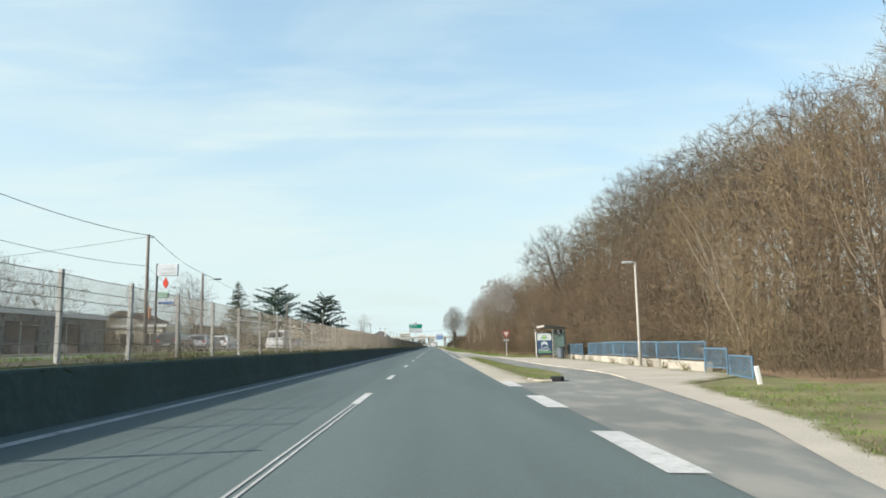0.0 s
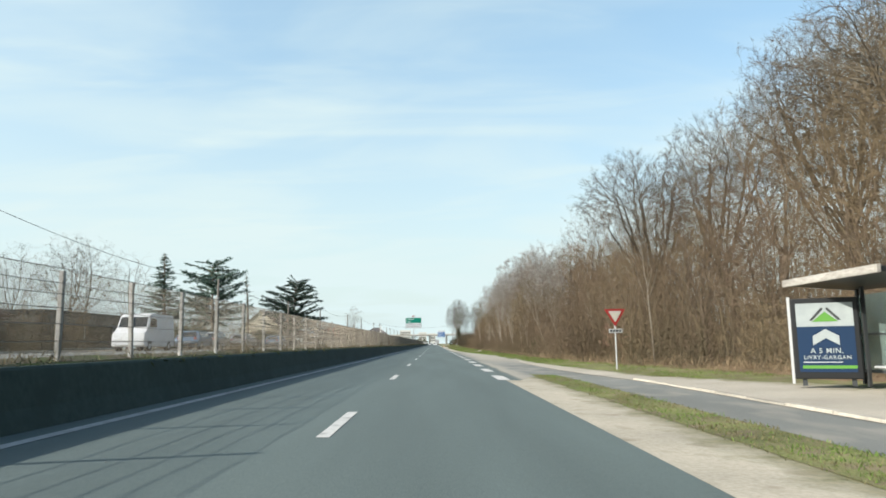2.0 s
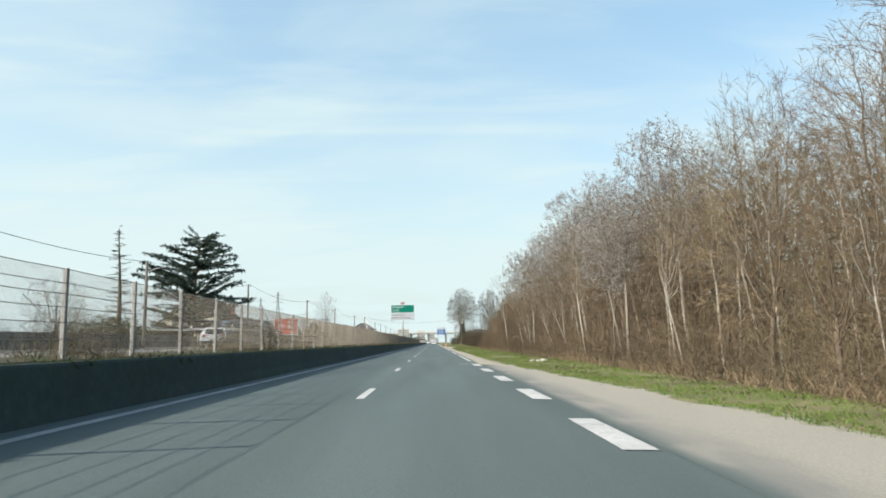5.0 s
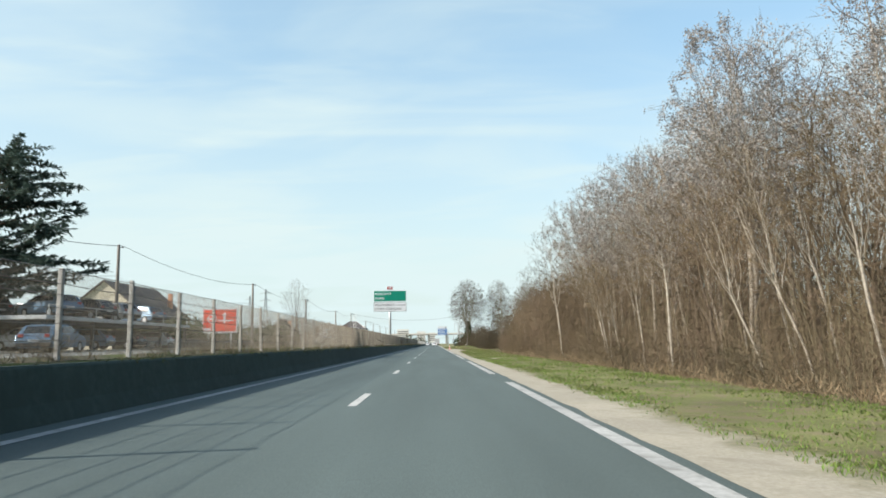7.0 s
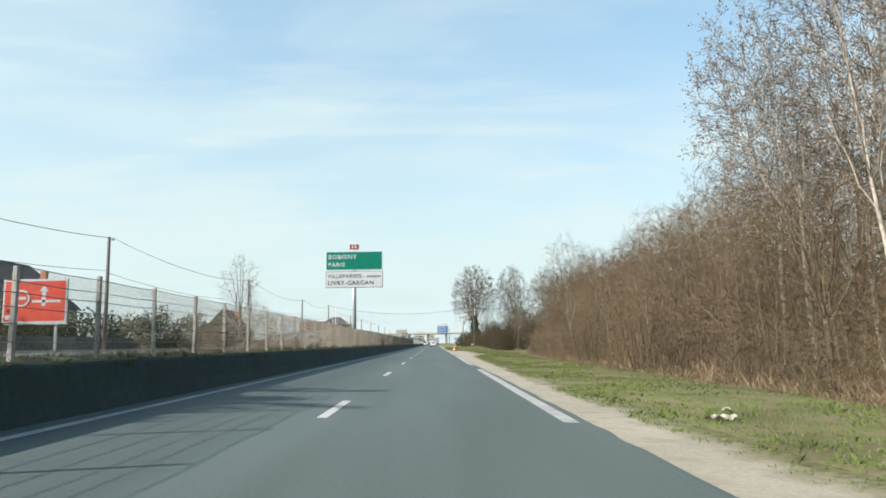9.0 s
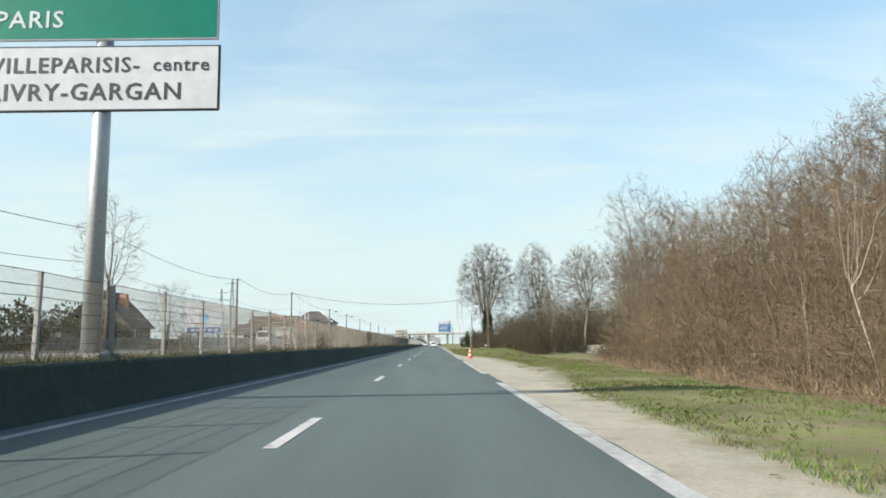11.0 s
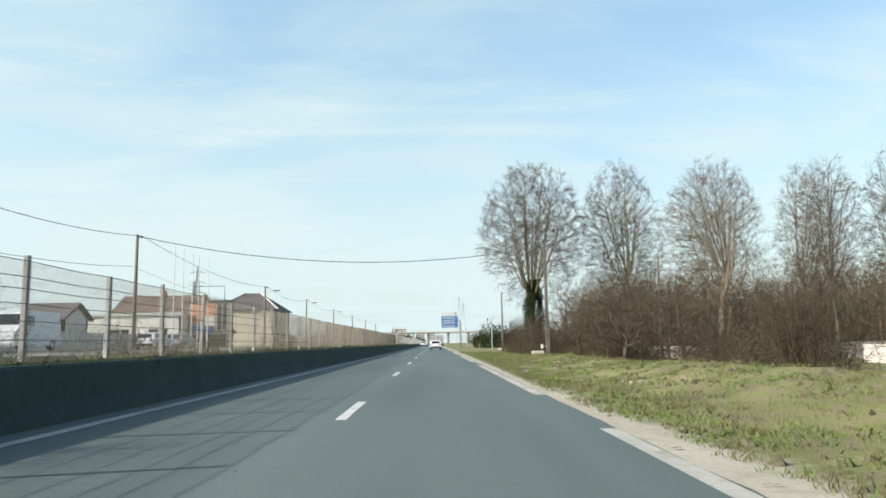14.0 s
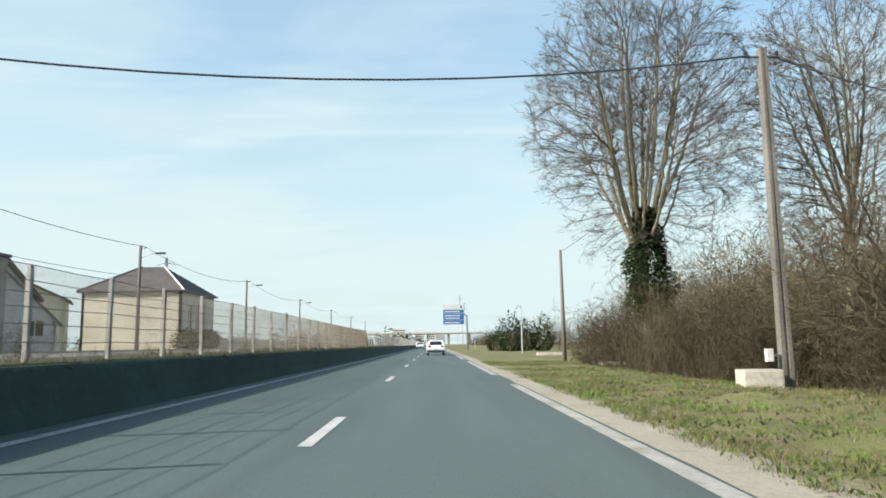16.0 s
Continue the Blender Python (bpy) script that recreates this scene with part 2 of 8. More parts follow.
CREAM = surface("cream_render", (0.55, 0.50, 0.40), (0.66, 0.61, 0.50), 5, 0.9, 0.1, 0.1, 0.4)
OFFWHITE = surface("off_white_render", (0.56, 0.55, 0.52), (0.68, 0.67, 0.64), 5, 0.9, 0.1, 0.12, 0.4)
BRICKISH = surface("orange_cladding", (0.50, 0.22, 0.12), (0.60, 0.29, 0.17), 6, 0.8, 0.1, 0.12, 0.4)
TILE_BROWN = surface("brown_roof_tile", (0.085, 0.062, 0.048), (0.165, 0.122, 0.096), 9, 0.9, 0.4, 0.2, 0.5, vary=0.15)
TILE_DARK = surface("dark_roof_tile", (0.07, 0.065, 0.065), (0.14, 0.125, 0.12), 9, 0.9, 0.4, 0.2, 0.5, vary=0.15)
# very dark green-grey tone, the same over the whole barrier
BARRIER_GREY = surface("dark_green_concrete", (0.030, 0.053, 0.047), (0.050, 0.074, 0.066), 7, 0.9, 0.15, 0.12, 0.3, third=(0.034, 0.054, 0.048), third_at=0.56)
BARK = twiggy("oak_bark", (0.085, 0.065, 0.048), (0.20, 0.16, 0.12))
BARK_DARK = twiggy("dark_oak_bark", (0.050, 0.042, 0.031), (0.13, 0.108, 0.08))
BARK_OLIVE = twiggy("olive_grey_bark", (0.115, 0.10, 0.066), (0.25, 0.225, 0.155))
BARK_PALE = twiggy("pale_bark", (0.19, 0.165, 0.13), (0.37, 0.33, 0.275))
BARK_BIRCH = twiggy("birch_bark", (0.25, 0.22, 0.175), (0.44, 0.40, 0.34))
TWIG_BROWN = twiggy("brown_twigs", (0.097, 0.074, 0.044), (0.222, 0.169, 0.104), 0.30)
TWIG_GREY = twiggy("grey_twigs", (0.080, 0.066, 0.048), (0.175, 0.150, 0.115), 0.2)
CATKIN = twiggy("silvery_buds", (0.26, 0.235, 0.215), (0.52, 0.49, 0.46), 0.12, 0.35)
# darker copy of the bramble twigs: a thicket's inner shade put into the colour
SHADED_BRUSH = twiggy("shaded_bramble_stems", (0.040, 0.034, 0.022), (0.112, 0.090, 0.060), 0.28)
RUSSET = twiggy("russet_twigs", (0.088, 0.064, 0.042), (0.205, 0.152, 0.105), 0.30)
BRUSH = twiggy("bramble_stems", (0.062, 0.053, 0.032), (0.150, 0.124, 0.080), 0.28)
NEEDLE = twiggy("conifer_needles", (0.075, 0.12, 0.10), (0.18, 0.25, 0.205), 0.45, 0.35)
IVY = twiggy("ivy_leaves", (0.018, 0.035, 0.012), (0.06, 0.085, 0.03), 0.2, 0.35)
HEDGE = twiggy("hedge_leaves", (0.03, 0.045, 0.02), (0.10, 0.11, 0.05), 0.25, 0.35)
BLADE = twiggy("grass_blades", (0.090, 0.160, 0.030), (0.205, 0.290, 0.075), 0.2, 0.35)
STRAW = twiggy("dry_grass", (0.20, 0.165, 0.09), (0.34, 0.285, 0.17), 0.2, 0.35)


# ---- geometry helpers ----
class Geo:
    """A bag of vertices and faces."""

    def __init__(self):
        self.v, self.f = [], []

    def box(self, x0, x1, y0, y1, z0, z1):
        k = len(self.v)
        self.v += [(x, y, z) for z in (z0, z1) for x, y in ((x0, y0), (x1, y0), (x1, y1), (x0, y1))]
        self.f += [tuple(k + i for i in q) for q in ((3, 2, 1, 0), (4, 5, 6, 7), (0, 1, 5, 4), (1, 2, 6, 5), (2, 3, 7, 6), (3, 0, 4, 7))]
        return self

    def prism(self, outline, y0, y1):
        """An outline in x and z, drawn along y."""
        k, n = len(self.v), len(outline)
        self.v += [(x, y, z) for y in (y0, y1) for x, z in outline]
        self.f += [(k + i, k + n + i, k + n + (i + 1) % n, k + (i + 1) % n) for i in range(n)]
        self.f += [tuple(k + i for i in range(n)), tuple(k + n + i for i in reversed(range(n)))]
        return self

    def plate(self, outline, z0, z1):
        """An outline in x and y, drawn along z."""
        k, n = len(self.v), len(outline)
        self.v += [(x, y, z) for z in (z0, z1) for x, y in outline]
        self.f += [(k + i, k + (i + 1) % n, k + n + (i + 1) % n, k + n + i) for i in range(n)]
        self.f += [tuple(k + i for i in reversed(range(n))), tuple(k + n + i for i in range(n))]
        return self

    def tube(self, pts, radii, n=6, cap=True):
        """A tapering tube along points."""
        k = len(self.v)
        pts = [Vector(p) for p in pts]
        for i, p in enumerate(pts):
            d = (pts[min(i + 1, len(pts) - 1)] - pts[max(i - 1, 0)]).normalized()
            a = d.cross(Vector((0.31, 0.95, 0.05)))
            if a.length < 0.05:
                a = d.cross(Vector((1, 0, 0)))
            a.normalize()
            b = d.cross(a)
            r = radii[i]
            self.v += [tuple(p + (a * math.cos(u) + b * math.sin(u)) * r) for u in (2 * math.pi * j / n for j in range(n))]
        for i in range(len(pts) - 1):
            self.f += [(k + i * n + j, k + i * n + (j + 1) % n, k + (i + 1) * n + (j + 1) % n, k + (i + 1) * n + j) for j in range(n)]
        if cap:
            self.f += [tuple(k + j for j in reversed(range(n))), tuple(k + (len(pts) - 1) * n + j for j in range(n))]
        return self

    def spike(self, p, q, r):
        """A three-sided twig from p to its tip q."""
        k = len(self.v)
        p, q = Vector(p), Vector(q)
        d = (q - p).normalized()
        a = d.cross(Vector((0.3, 0.1, 0.95)))
        if a.length < 0.05:
            a = d.cross(Vector((1, 0, 0)))
        a = a.normalized() * r
        b = d.cross(a)
        self.v += [tuple(p + a), tuple(p - a * 0.5 + b * 0.87), tuple(p - a * 0.5 - b * 0.87), tuple(q)]
        self.f += [(k, k + 1, k + 3), (k + 1, k + 2, k + 3), (k + 2, k, k + 3)]
        return self

    def leaf(self, p, d, n, length, width):
        """A small folded leaf of two triangles."""
        k = len(self.v)
        p, d = Vector(p), Vector(d)
        s = d.cross(n)
        s = s.normalized() * width if s.length > 1e-4 else Vector((width, 0, 0))
        m = p + d * length * 0.5
        self.v += [tuple(p), tuple(m + s), tuple(p + d * length), tuple(m - s)]
        self.f += [(k, k + 1, k + 2), (k, k + 2, k + 3)]
        return self

    def cyl(self, x, y, z0, z1, r0, r1=None, n=12):
        return self.tube([(x, y, z0), (x, y, z1)], [r0, r0 if r1 is None else r1], n)

    def mesh(self, name, material, smooth=False):
        me = bpy.data.meshes.new(name)
        me.from_pydata(self.v, [], self.f)
        me.materials.append(material)
        if smooth:
            me.polygons.foreach_set("use_smooth", [True] * len(me.polygons))
        me.update()
        return me


def rounded(geo, width, segments=2):
    """The same geometry with its edges rounded."""
    bm = bmesh.new()
    vs = [bm.verts.new(v) for v in geo.v]
    for f in geo.f:
        bm.faces.new([vs[i] for i in f])
    bmesh.ops.recalc_face_normals(bm, faces=bm.faces)
    bmesh.ops.bevel(bm, geom=list(bm.edges), offset=width, segments=segments, affect='EDGES', profile=0.6)
    out = Geo()
    bm.verts.index_update()
    out.v = [tuple(v.co) for v in bm.verts]
    out.f = [tuple(v.index for v in f.verts) for f in bm.faces]
    bm.free()
    return out


def thing(name, label, category, at=(0, 0, 0), turn=0.0, group="", kind=""):
    ob = new(name)
    ob.matrix_basis = pose(*at, 0, 0, turn)
    ob.empty_display_size = 0.2
    return tagged(ob, label, category, group, kind)


def part(name, geo, material, parent, label="", smooth=False):
    me = geo if isinstance(geo, bpy.types.Mesh) else geo.mesh(name, material, smooth)
    ob = new(name, me)
    ob.parent = parent
    return tagged(ob, label)


def solid(name, geo, material, label, category="", kind="", smooth=False):
    """A thing or a piece of the setting that is one mesh."""
    return tagged(new(name, geo.mesh(name, material, smooth)), label, category, "", kind)


def lettering(name, text, size, material, parent, at, rot, label="", depth=0.004, align='LEFT'):
    """Words in the built-in font, as a mesh."""
    cu = bpy.data.curves.new(name, 'FONT')
    cu.body, cu.size, cu.extrude, cu.align_x, cu.align_y = text, size, depth, align, 'CENTER'
    cu.resolution_u = 2
    cu.offset = size * 0.012
    cu.space_character = 1.12
    tmp = bpy.data.objects.new(name, cu)
    me = bpy.data.meshes.new_from_object(tmp)
    bpy.data.objects.remove(tmp)
    me.materials.clear()
    me.materials.append(material)
    ob = new(name, me)
    ob.parent = parent
    ob.matrix_basis = pose(*at, *rot)
    return tagged(ob, label)


def along(table, y):
    """A value that changes along the road, from a short table of (y, value)."""
    return float(np.interp(y, [a for a, _ in table], [b for _, b in table]))


def smooth01(v):
    v = min(max(v, 0.0), 1.0)
    return v * v * (3 - 2 * v)


# ---- ground, road and verges ----
FALL = 0.03                                    # the road falls to the right
EDGE_GRASS = [(-40, 3.1), (80, 3.1), (82, 5.3), (104, 5.1), (121, 4.2), (134, 3.5), (150, 3.2), (178, 3.2), (200, 2.85), (240, 3.4), (250, 4.9), (268, 4.9), (276, 4.9), (281, 4.5), (283.5, 4.1), (287, 2.7), (300, 2.3), (343, 2.7), (400, 2.6), (900, 2.6)]
LAYBY_FAR = [(-40, 3.2), (3, 3.2), (5.7, 3.5), (10, 4.6), (13.4, 5.1), (19.4, 5.8), (27, 6.5), (31, 6.4), (37, 6.0), (43, 5.95), (52, 5.9), (60, 5.85), (62, 5.75), (65, 5.4), (68, 5.15), (74, 4.9), (80, 4.85), (84, 5.0), (90, 5.4)]
LAYBY_NEAR = [(21, 3.2), (22.5, 3.9), (25.5, 4.55), (29, 5.0), (31, 5.0), (35, 4.62), (38, 4.4), (51, 4.2), (65, 4.15), (66.5, 3.8), (67.5, 3.2)]


def ground_z(x, y):
    """The height of the open ground."""
    if x < -5.3:
        return 0.90
    if x < 2.9:
        return -FALL * x - 0.05
    near = smooth01((100 - y) / 30) + smooth01((y - 355) / 25)
    drop = -0.42 * smooth01((x - 6.5) / 5) * (1 - min(near, 1))
    bank = along([(-999, 0.0), (280, 0.0), (296, 0.55), (304, 0.55), (313, 0.34), (331, 0.36), (343, 0.0), (999, 0.0)], y) * math.exp(-((x - 7.6) / 2.0) ** 2)
    clod = (0.15 * noise.noise(Vector((x * 0.9, y * 0.7, 4))) + 0.12 * noise.noise(Vector((x * 1.7, y * 1.6, 8)))) * smooth01((x - along(EDGE_GRASS, y) - 0.6) / 1.2) * smooth01((12.0 - x) / 2.5) * smooth01((y - 262) / 12) * smooth01((352 - y) / 10)
    rough = 0.05 * noise.noise(Vector((x * 0.5, y * 0.35, 0))) * smooth01((x - 3.2) / 2)
    if y < 90:
        bay = smooth01((11.5 - x) / 1.5) * smooth01((90 - y) / 8)
        return -0.095 + rough * (1 - bay) - 0.02 * bay
    dip = -0.85 * smooth01((x - 19) / 9) * smooth01((y - 285) / 20) * smooth01((420 - y) / 30)
    return -0.095 + drop + bank + rough + clod + dip


xs = [-3000, -900, -300, -120, -60, -30, -15, -8, -5.301, -5.299, -2, 0, 2, 2.9, 3.4, 4, 4.6, 5.2, 5.8, 6.4, 7, 7.6, 8.2, 9, 10, 11, 12, 13, 14, 15, 16, 17, 18, 19, 20, 21, 22.5, 24, 25.5, 27, 29, 31, 33, 36, 40, 45, 50, 80, 140, 300, 900, 3000]
ys = [-400, -120, -60] + [-40 + 2.5 * i for i in range(121)] + [261 + 0.7 * i for i in range(130)] + [352.5 + 2.5 * i for i in range(33)] + [440, 450, 470, 500, 540, 600, 700, 900, 1300, 2000, 3200]
grid = Geo()
grid.v = [(x, y, ground_z(x, y) - (0.05 if 80 < y < 140 and 2.8 < x < min(along(EDGE_GRASS, y), 2.9 + (140 - y) * 0.2) - 0.25 else 0.0)) for y in ys for x in xs]
w = len(xs)
grid.f = [(j * w + i, j * w + i + 1, (j + 1) * w + i + 1, (j + 1) * w + i) for j in range(len(ys) - 1) for i in range(w - 1)]
ground = solid("ground", grid, SOIL, "rough grass and bare earth beside the road", "ground", "structure", True)


def worn_edge(m, lo=0.62, hi=1.12):
    """Sand that gives way to grass and earth towards the outer edge of its strip, in ragged patches."""
    n, l = m.node_tree.nodes, m.node_tree.links
    b = n["Principled BSDF"]
    first = b.inputs["Base Color"].links[0].from_socket
    uv = n.new("ShaderNodeUVMap")
    sep = n.new("ShaderNodeSeparateXYZ")
    l.new(uv.outputs[0], sep.inputs[0])
    geo = n.new("ShaderNodeNewGeometry")
    ns = n.new("ShaderNodeTexNoise")
    ns.inputs["Scale"].default_value, ns.inputs["Detail"].default_value, ns.inputs["Roughness"].default_value = 1.3, 9.0, 0.7
    l.new(geo.outputs["Position"], ns.inputs["Vector"])
    sm = n.new("ShaderNodeMath")
    sm.operation = 'MULTIPLY_ADD'
    sm.inputs[1].default_value = 1.1
    l.new(ns.outputs[0], sm.inputs[0])
    l.new(sep.outputs[0], sm.inputs[2])
    mr = n.new("ShaderNodeMapRange")
    mr.inputs["From Min"].default_value, mr.inputs["From Max"].default_value = lo + 0.55, hi + 0.55
    l.new(sm.outputs[0], mr.inputs["Value"])
    tone = n.new("ShaderNodeValToRGB")
    tone.color_ramp.elements[0].position, tone.color_ramp.elements[1].position = 0.35, 0.65
    tone.color_ramp.elements[0].color, tone.color_ramp.elements[1].color = (0.085, 0.095, 0.03, 1), (0.20, 0.185, 0.085, 1)
    n2 = n.new("ShaderNodeTexNoise")
    n2.inputs["Scale"].default_value, n2.inputs["Detail"].default_value = 9.0, 8.0
    l.new(geo.outputs["Position"], n2.inputs["Vector"])
    l.new(n2.outputs[0], tone.inputs[0])
    mx = n.new("ShaderNodeMixRGB")
    l.new(mr.outputs[0], mx.inputs[0])
    l.new(first, mx.inputs[1])
    l.new(tone.outputs[0], mx.inputs[2])
    l.new(mx.outputs[0], b.inputs["Base Color"])
    return m


def across(ob, cols):
    """A UV map whose u runs across a strip."""
    me = ob.data
    uv = me.uv_layers.new(name="across")
    for lp in me.loops:
        uv.data[lp.index].uv = ((lp.vertex_index % (cols + 1)) / cols, 0.0)
    return ob


def strip(y0, y1, step, left, right, lift, cols=2, zfun=None, wobble=0.0, seed=3.0):
    """A sheet between two edges that change along the road."""
    g = Geo()
    n = max(1, int(round((y1 - y0) / step)))
    for j in range(n + 1):
        y = y0 + (y1 - y0) * j / n
        a = left(y) if callable(left) else left
        b = right(y) if callable(right) else right
        b += wobble * noise.noise(Vector((seed, y * 0.55, 0))) + 0.4 * wobble * noise.noise(Vector((seed, y * 2.1, 5)))
        for i in range(cols + 1):
            x = a + (b - a) * i / cols
            g.v.append((x, y, (zfun(x, y) if zfun else -FALL * x) + lift))
    m = cols + 1
    g.f = [(j * m + i, j * m + i + 1, (j + 1) * m + i + 1, (j + 1) * m + i) for j in range(n) for i in range(cols)]
    return g


def verge_z(x, y):
    return max(ground_z(x, y), -FALL * x) if x > 2.9 else -FALL * x


def road_edge(y):
    """The ragged right-hand edge of the asphalt."""
    return along([(-999, 2.38), (136, 2.38), (144, 2.46), (205, 2.44), (225, 2.32), (300, 2.32), (312, 2.36), (360, 2.36), (400, 2.46), (999, 2.46)], y) + (0.05 * noise.noise(Vector((y * 0.6, 3, 8))) if y > 138 else 0.0)


road = solid("road", strip(-120, 1600, 1.6, -5.3, road_edge, 0.0, 4), ASPHALT, "smooth grey asphalt carriageway with two lanes", "road", "structure")
VERGE_WORN = worn_edge(surface("worn_sandy_verge", (0.335, 0.30, 0.232), (0.465, 0.422, 0.342), 22, 0.95, 0.5, 0.11, 0.5, third=(0.32, 0.29, 0.222), third_at=0.60), 0.46, 0.95)
VERGE_DIRT = worn_edge(surface("sandy_verge", (0.36, 0.322, 0.25), (0.51, 0.462, 0.372), 22, 0.95, 0.5, 0.16, 0.5, third=(0.285, 0.25, 0.185), third_at=0.62), 0.50, 0.95)
def shoulder_asphalt():
    return surface("old_verge_asphalt", (0.160, 0.168, 0.156), (0.225, 0.228, 0.210), 90, 0.9, 0.3, 0.14, 0.35, third=(0.265, 0.255, 0.222), third_at=0.55, stretch=(1, 0.4, 1))


across(solid("shoulder", strip(20, 65.0, 1.0, 1.95, lambda y: 3.5 if y < 63 else 3.5 - (y - 63) * 0.2, 0.004, 4, verge_z, 0.10), VERGE_DIRT, "pale sandy strip beside the carriageway", "shoulder", "structure"), 4)
across(solid("shoulder_far", strip(136, 640, 0.8, lambda y: road_edge(y) - 0.14 + 0.06 * noise.noise(Vector((y * 1.3, 9, 2))), lambda y: along(EDGE_GRASS, y) + 0.75, 0.007, 8, verge_z, 0.30, 8.0), VERGE_WORN, "pale sandy shoulder worn into the grass", "shoulder", "structure"), 8)
solid("lay_by", strip(-40, 67.5, 0.75, lambda y: along(LAYBY_NEAR, y) if 21 < y < 67 else 2.3, lambda y: along(LAYBY_FAR, y), 0.0075, 5, lambda x, y: verge_z(x, y) - 0.06 * smooth01((y - 65.8) / 1.7)), shoulder_asphalt(), "faded asphalt lay-by of the bus stop", "road", "structure")
def dusted(m):
    """Old asphalt of the merging strip: dust along the carriageway, and sand that covers it farther on."""
    n, l = m.node_tree.nodes, m.node_tree.links
    b = n["Principled BSDF"]
    first = b.inputs["Base Color"].links[0].from_socket
    geo = n.new("ShaderNodeNewGeometry")
    sep = n.new("ShaderNodeSeparateXYZ")
    l.new(geo.outputs["Position"], sep.inputs[0])
    stretched = n.new("ShaderNodeMapping")
    stretched.inputs["Scale"].default_value = (1, 0.16, 1)
    l.new(geo.outputs["Position"], stretched.inputs["Vector"])
    ns = n.new("ShaderNodeTexNoise")
    ns.inputs["Scale"].default_value, ns.inputs["Detail"].default_value, ns.inputs["Roughness"].default_value = 1.6, 8.0, 0.62
    l.new(stretched.outputs[0], ns.inputs["Vector"])

    def drift(socket, amount, lo, hi):
        add = n.new("ShaderNodeMath")
        add.operation = 'MULTIPLY_ADD'
        add.inputs[1].default_value = amount
        l.new(ns.outputs[0], add.inputs[0])
        l.new(socket, add.inputs[2])
        mr = n.new("ShaderNodeMapRange")
        mr.interpolation_type = 'SMOOTHSTEP'
        mr.inputs["From Min"].default_value, mr.inputs["From Max"].default_value = lo + amount * 0.5, hi + amount * 0.5
        l.new(add.outputs[0], mr.inputs["Value"])
        return mr.outputs[0]

    def times(p, q):
        mul = n.new("ShaderNodeMath")
        mul.operation = 'MULTIPLY'
        for i, v in enumerate((p, q)):
            if isinstance(v, float):
                mul.inputs[i].default_value = v
            else:
                l.new(v, mul.inputs[i])
        return mul.outputs[0]

    sand = n.new("ShaderNodeValToRGB")
    sand.color_ramp.elements[0].position, sand.color_ramp.elements[1].position = 0.3, 0.7
    sand.color_ramp.elements[0].color, sand.color_ramp.elements[1].color = (0.30, 0.278, 0.23, 1), (0.42, 0.388, 0.325, 1)
    grain = n.new("ShaderNodeTexNoise")
    grain.inputs["Scale"].default_value, grain.inputs["Detail"].default_value = 38.0, 8.0
    l.new(geo.outputs["Position"], grain.inputs["Vector"])
    l.new(grain.outputs[0], sand.inputs[0])
    x, y = sep.outputs[0], sep.outputs[1]
    spread = times(times(drift(y, 14.0, 76.0, 94.0), drift(x, 1.0, 2.35, 3.5)), 0.95)
    rim = times(times(times(drift(y, 4.0, 90.0, 76.0), drift(x, 0.5, 2.40, 2.62)), drift(x, 0.7, 3.35, 2.70)), 0.85)
    col = first
    for f in (rim, spread):
        mx = n.new("ShaderNodeMixRGB")
        l.new(f, mx.inputs[0])
        l.new(col, mx.inputs[1])
        l.new(sand.outputs[0], mx.inputs[2])
        col = mx.outputs[0]
    tar = n.new("ShaderNodeMixRGB")
    tar.inputs[2].default_value = (0.108, 0.134, 0.126, 1)
    l.new(drift(x, 0.25, 2.62, 2.30), tar.inputs[0])
    l.new(col, tar.inputs[1])
    l.new(tar.outputs[0], b.inputs["Base Color"])
    return m


across(solid("hard_shoulder", strip(62, 140, 0.5, lambda y: 2.3 - 0.36 * smooth01((72 - y) / 9), lambda y: min(2.35 + 0.25 * max(0, y - 62) ** 1.3 if y < 66 else 99, (along(EDGE_GRASS, y) + 0.4 if y > 83 else along(LAYBY_FAR, y) + 0.3), 2.9 + (140 - y) * 0.2), 0.006, 6, verge_z, 0.2, 5.0), worn_edge(dusted(shoulder_asphalt()), 0.90, 1.15), "faded asphalt merging strip with sand washed over it", "road", "structure"), 6)


# pavement of the bus stop behind a worn kerb, and the sandy strip that leads up to it
def pave_far(y):
    a = along(LAYBY_FAR, y) + 0.1
    if y < 20:
        return a + along([(4, 0.05), (10, 0.40), (14, 0.65), (20, 0.95)], y)
    return min(10.6, a + 0.95 + (y - 20) * 0.8) if y < 52 else along([(52, 10.6), (57, 10.2), (64, 6.75), (70, 6.3), (76, 5.75), (80, 5.4), (84, 5.5), (94, 5.6)], y)


def apron_z(x, y):
    return ground_z(x, y) + 0.004


across(solid("pavement", strip(-40, 94, 0.8, lambda y: along(LAYBY_FAR, y) - 0.06, lambda y: pave_far(y) + 0.3, 0.016, 6, apron_z, 0.25, 12.0), worn_edge(surface("pale_gravel_paving", (0.34, 0.305, 0.245), (0.48, 0.44, 0.37), 30, 0.95, 0.4, 0.14, 0.4), 0.66, 0.95), "pale sandy pavement of the bus stop", "pavement", "structure"), 6)
kerb = thing("kerb", "worn pale concrete kerb along the lay-by", "kerb", kind="structure")
KERB = surface("worn_kerb_concrete", (0.28, 0.26, 0.22), (0.42, 0.39, 0.33), 14, 0.9, 0.3, 0.2, 0.6, vary=0.15)
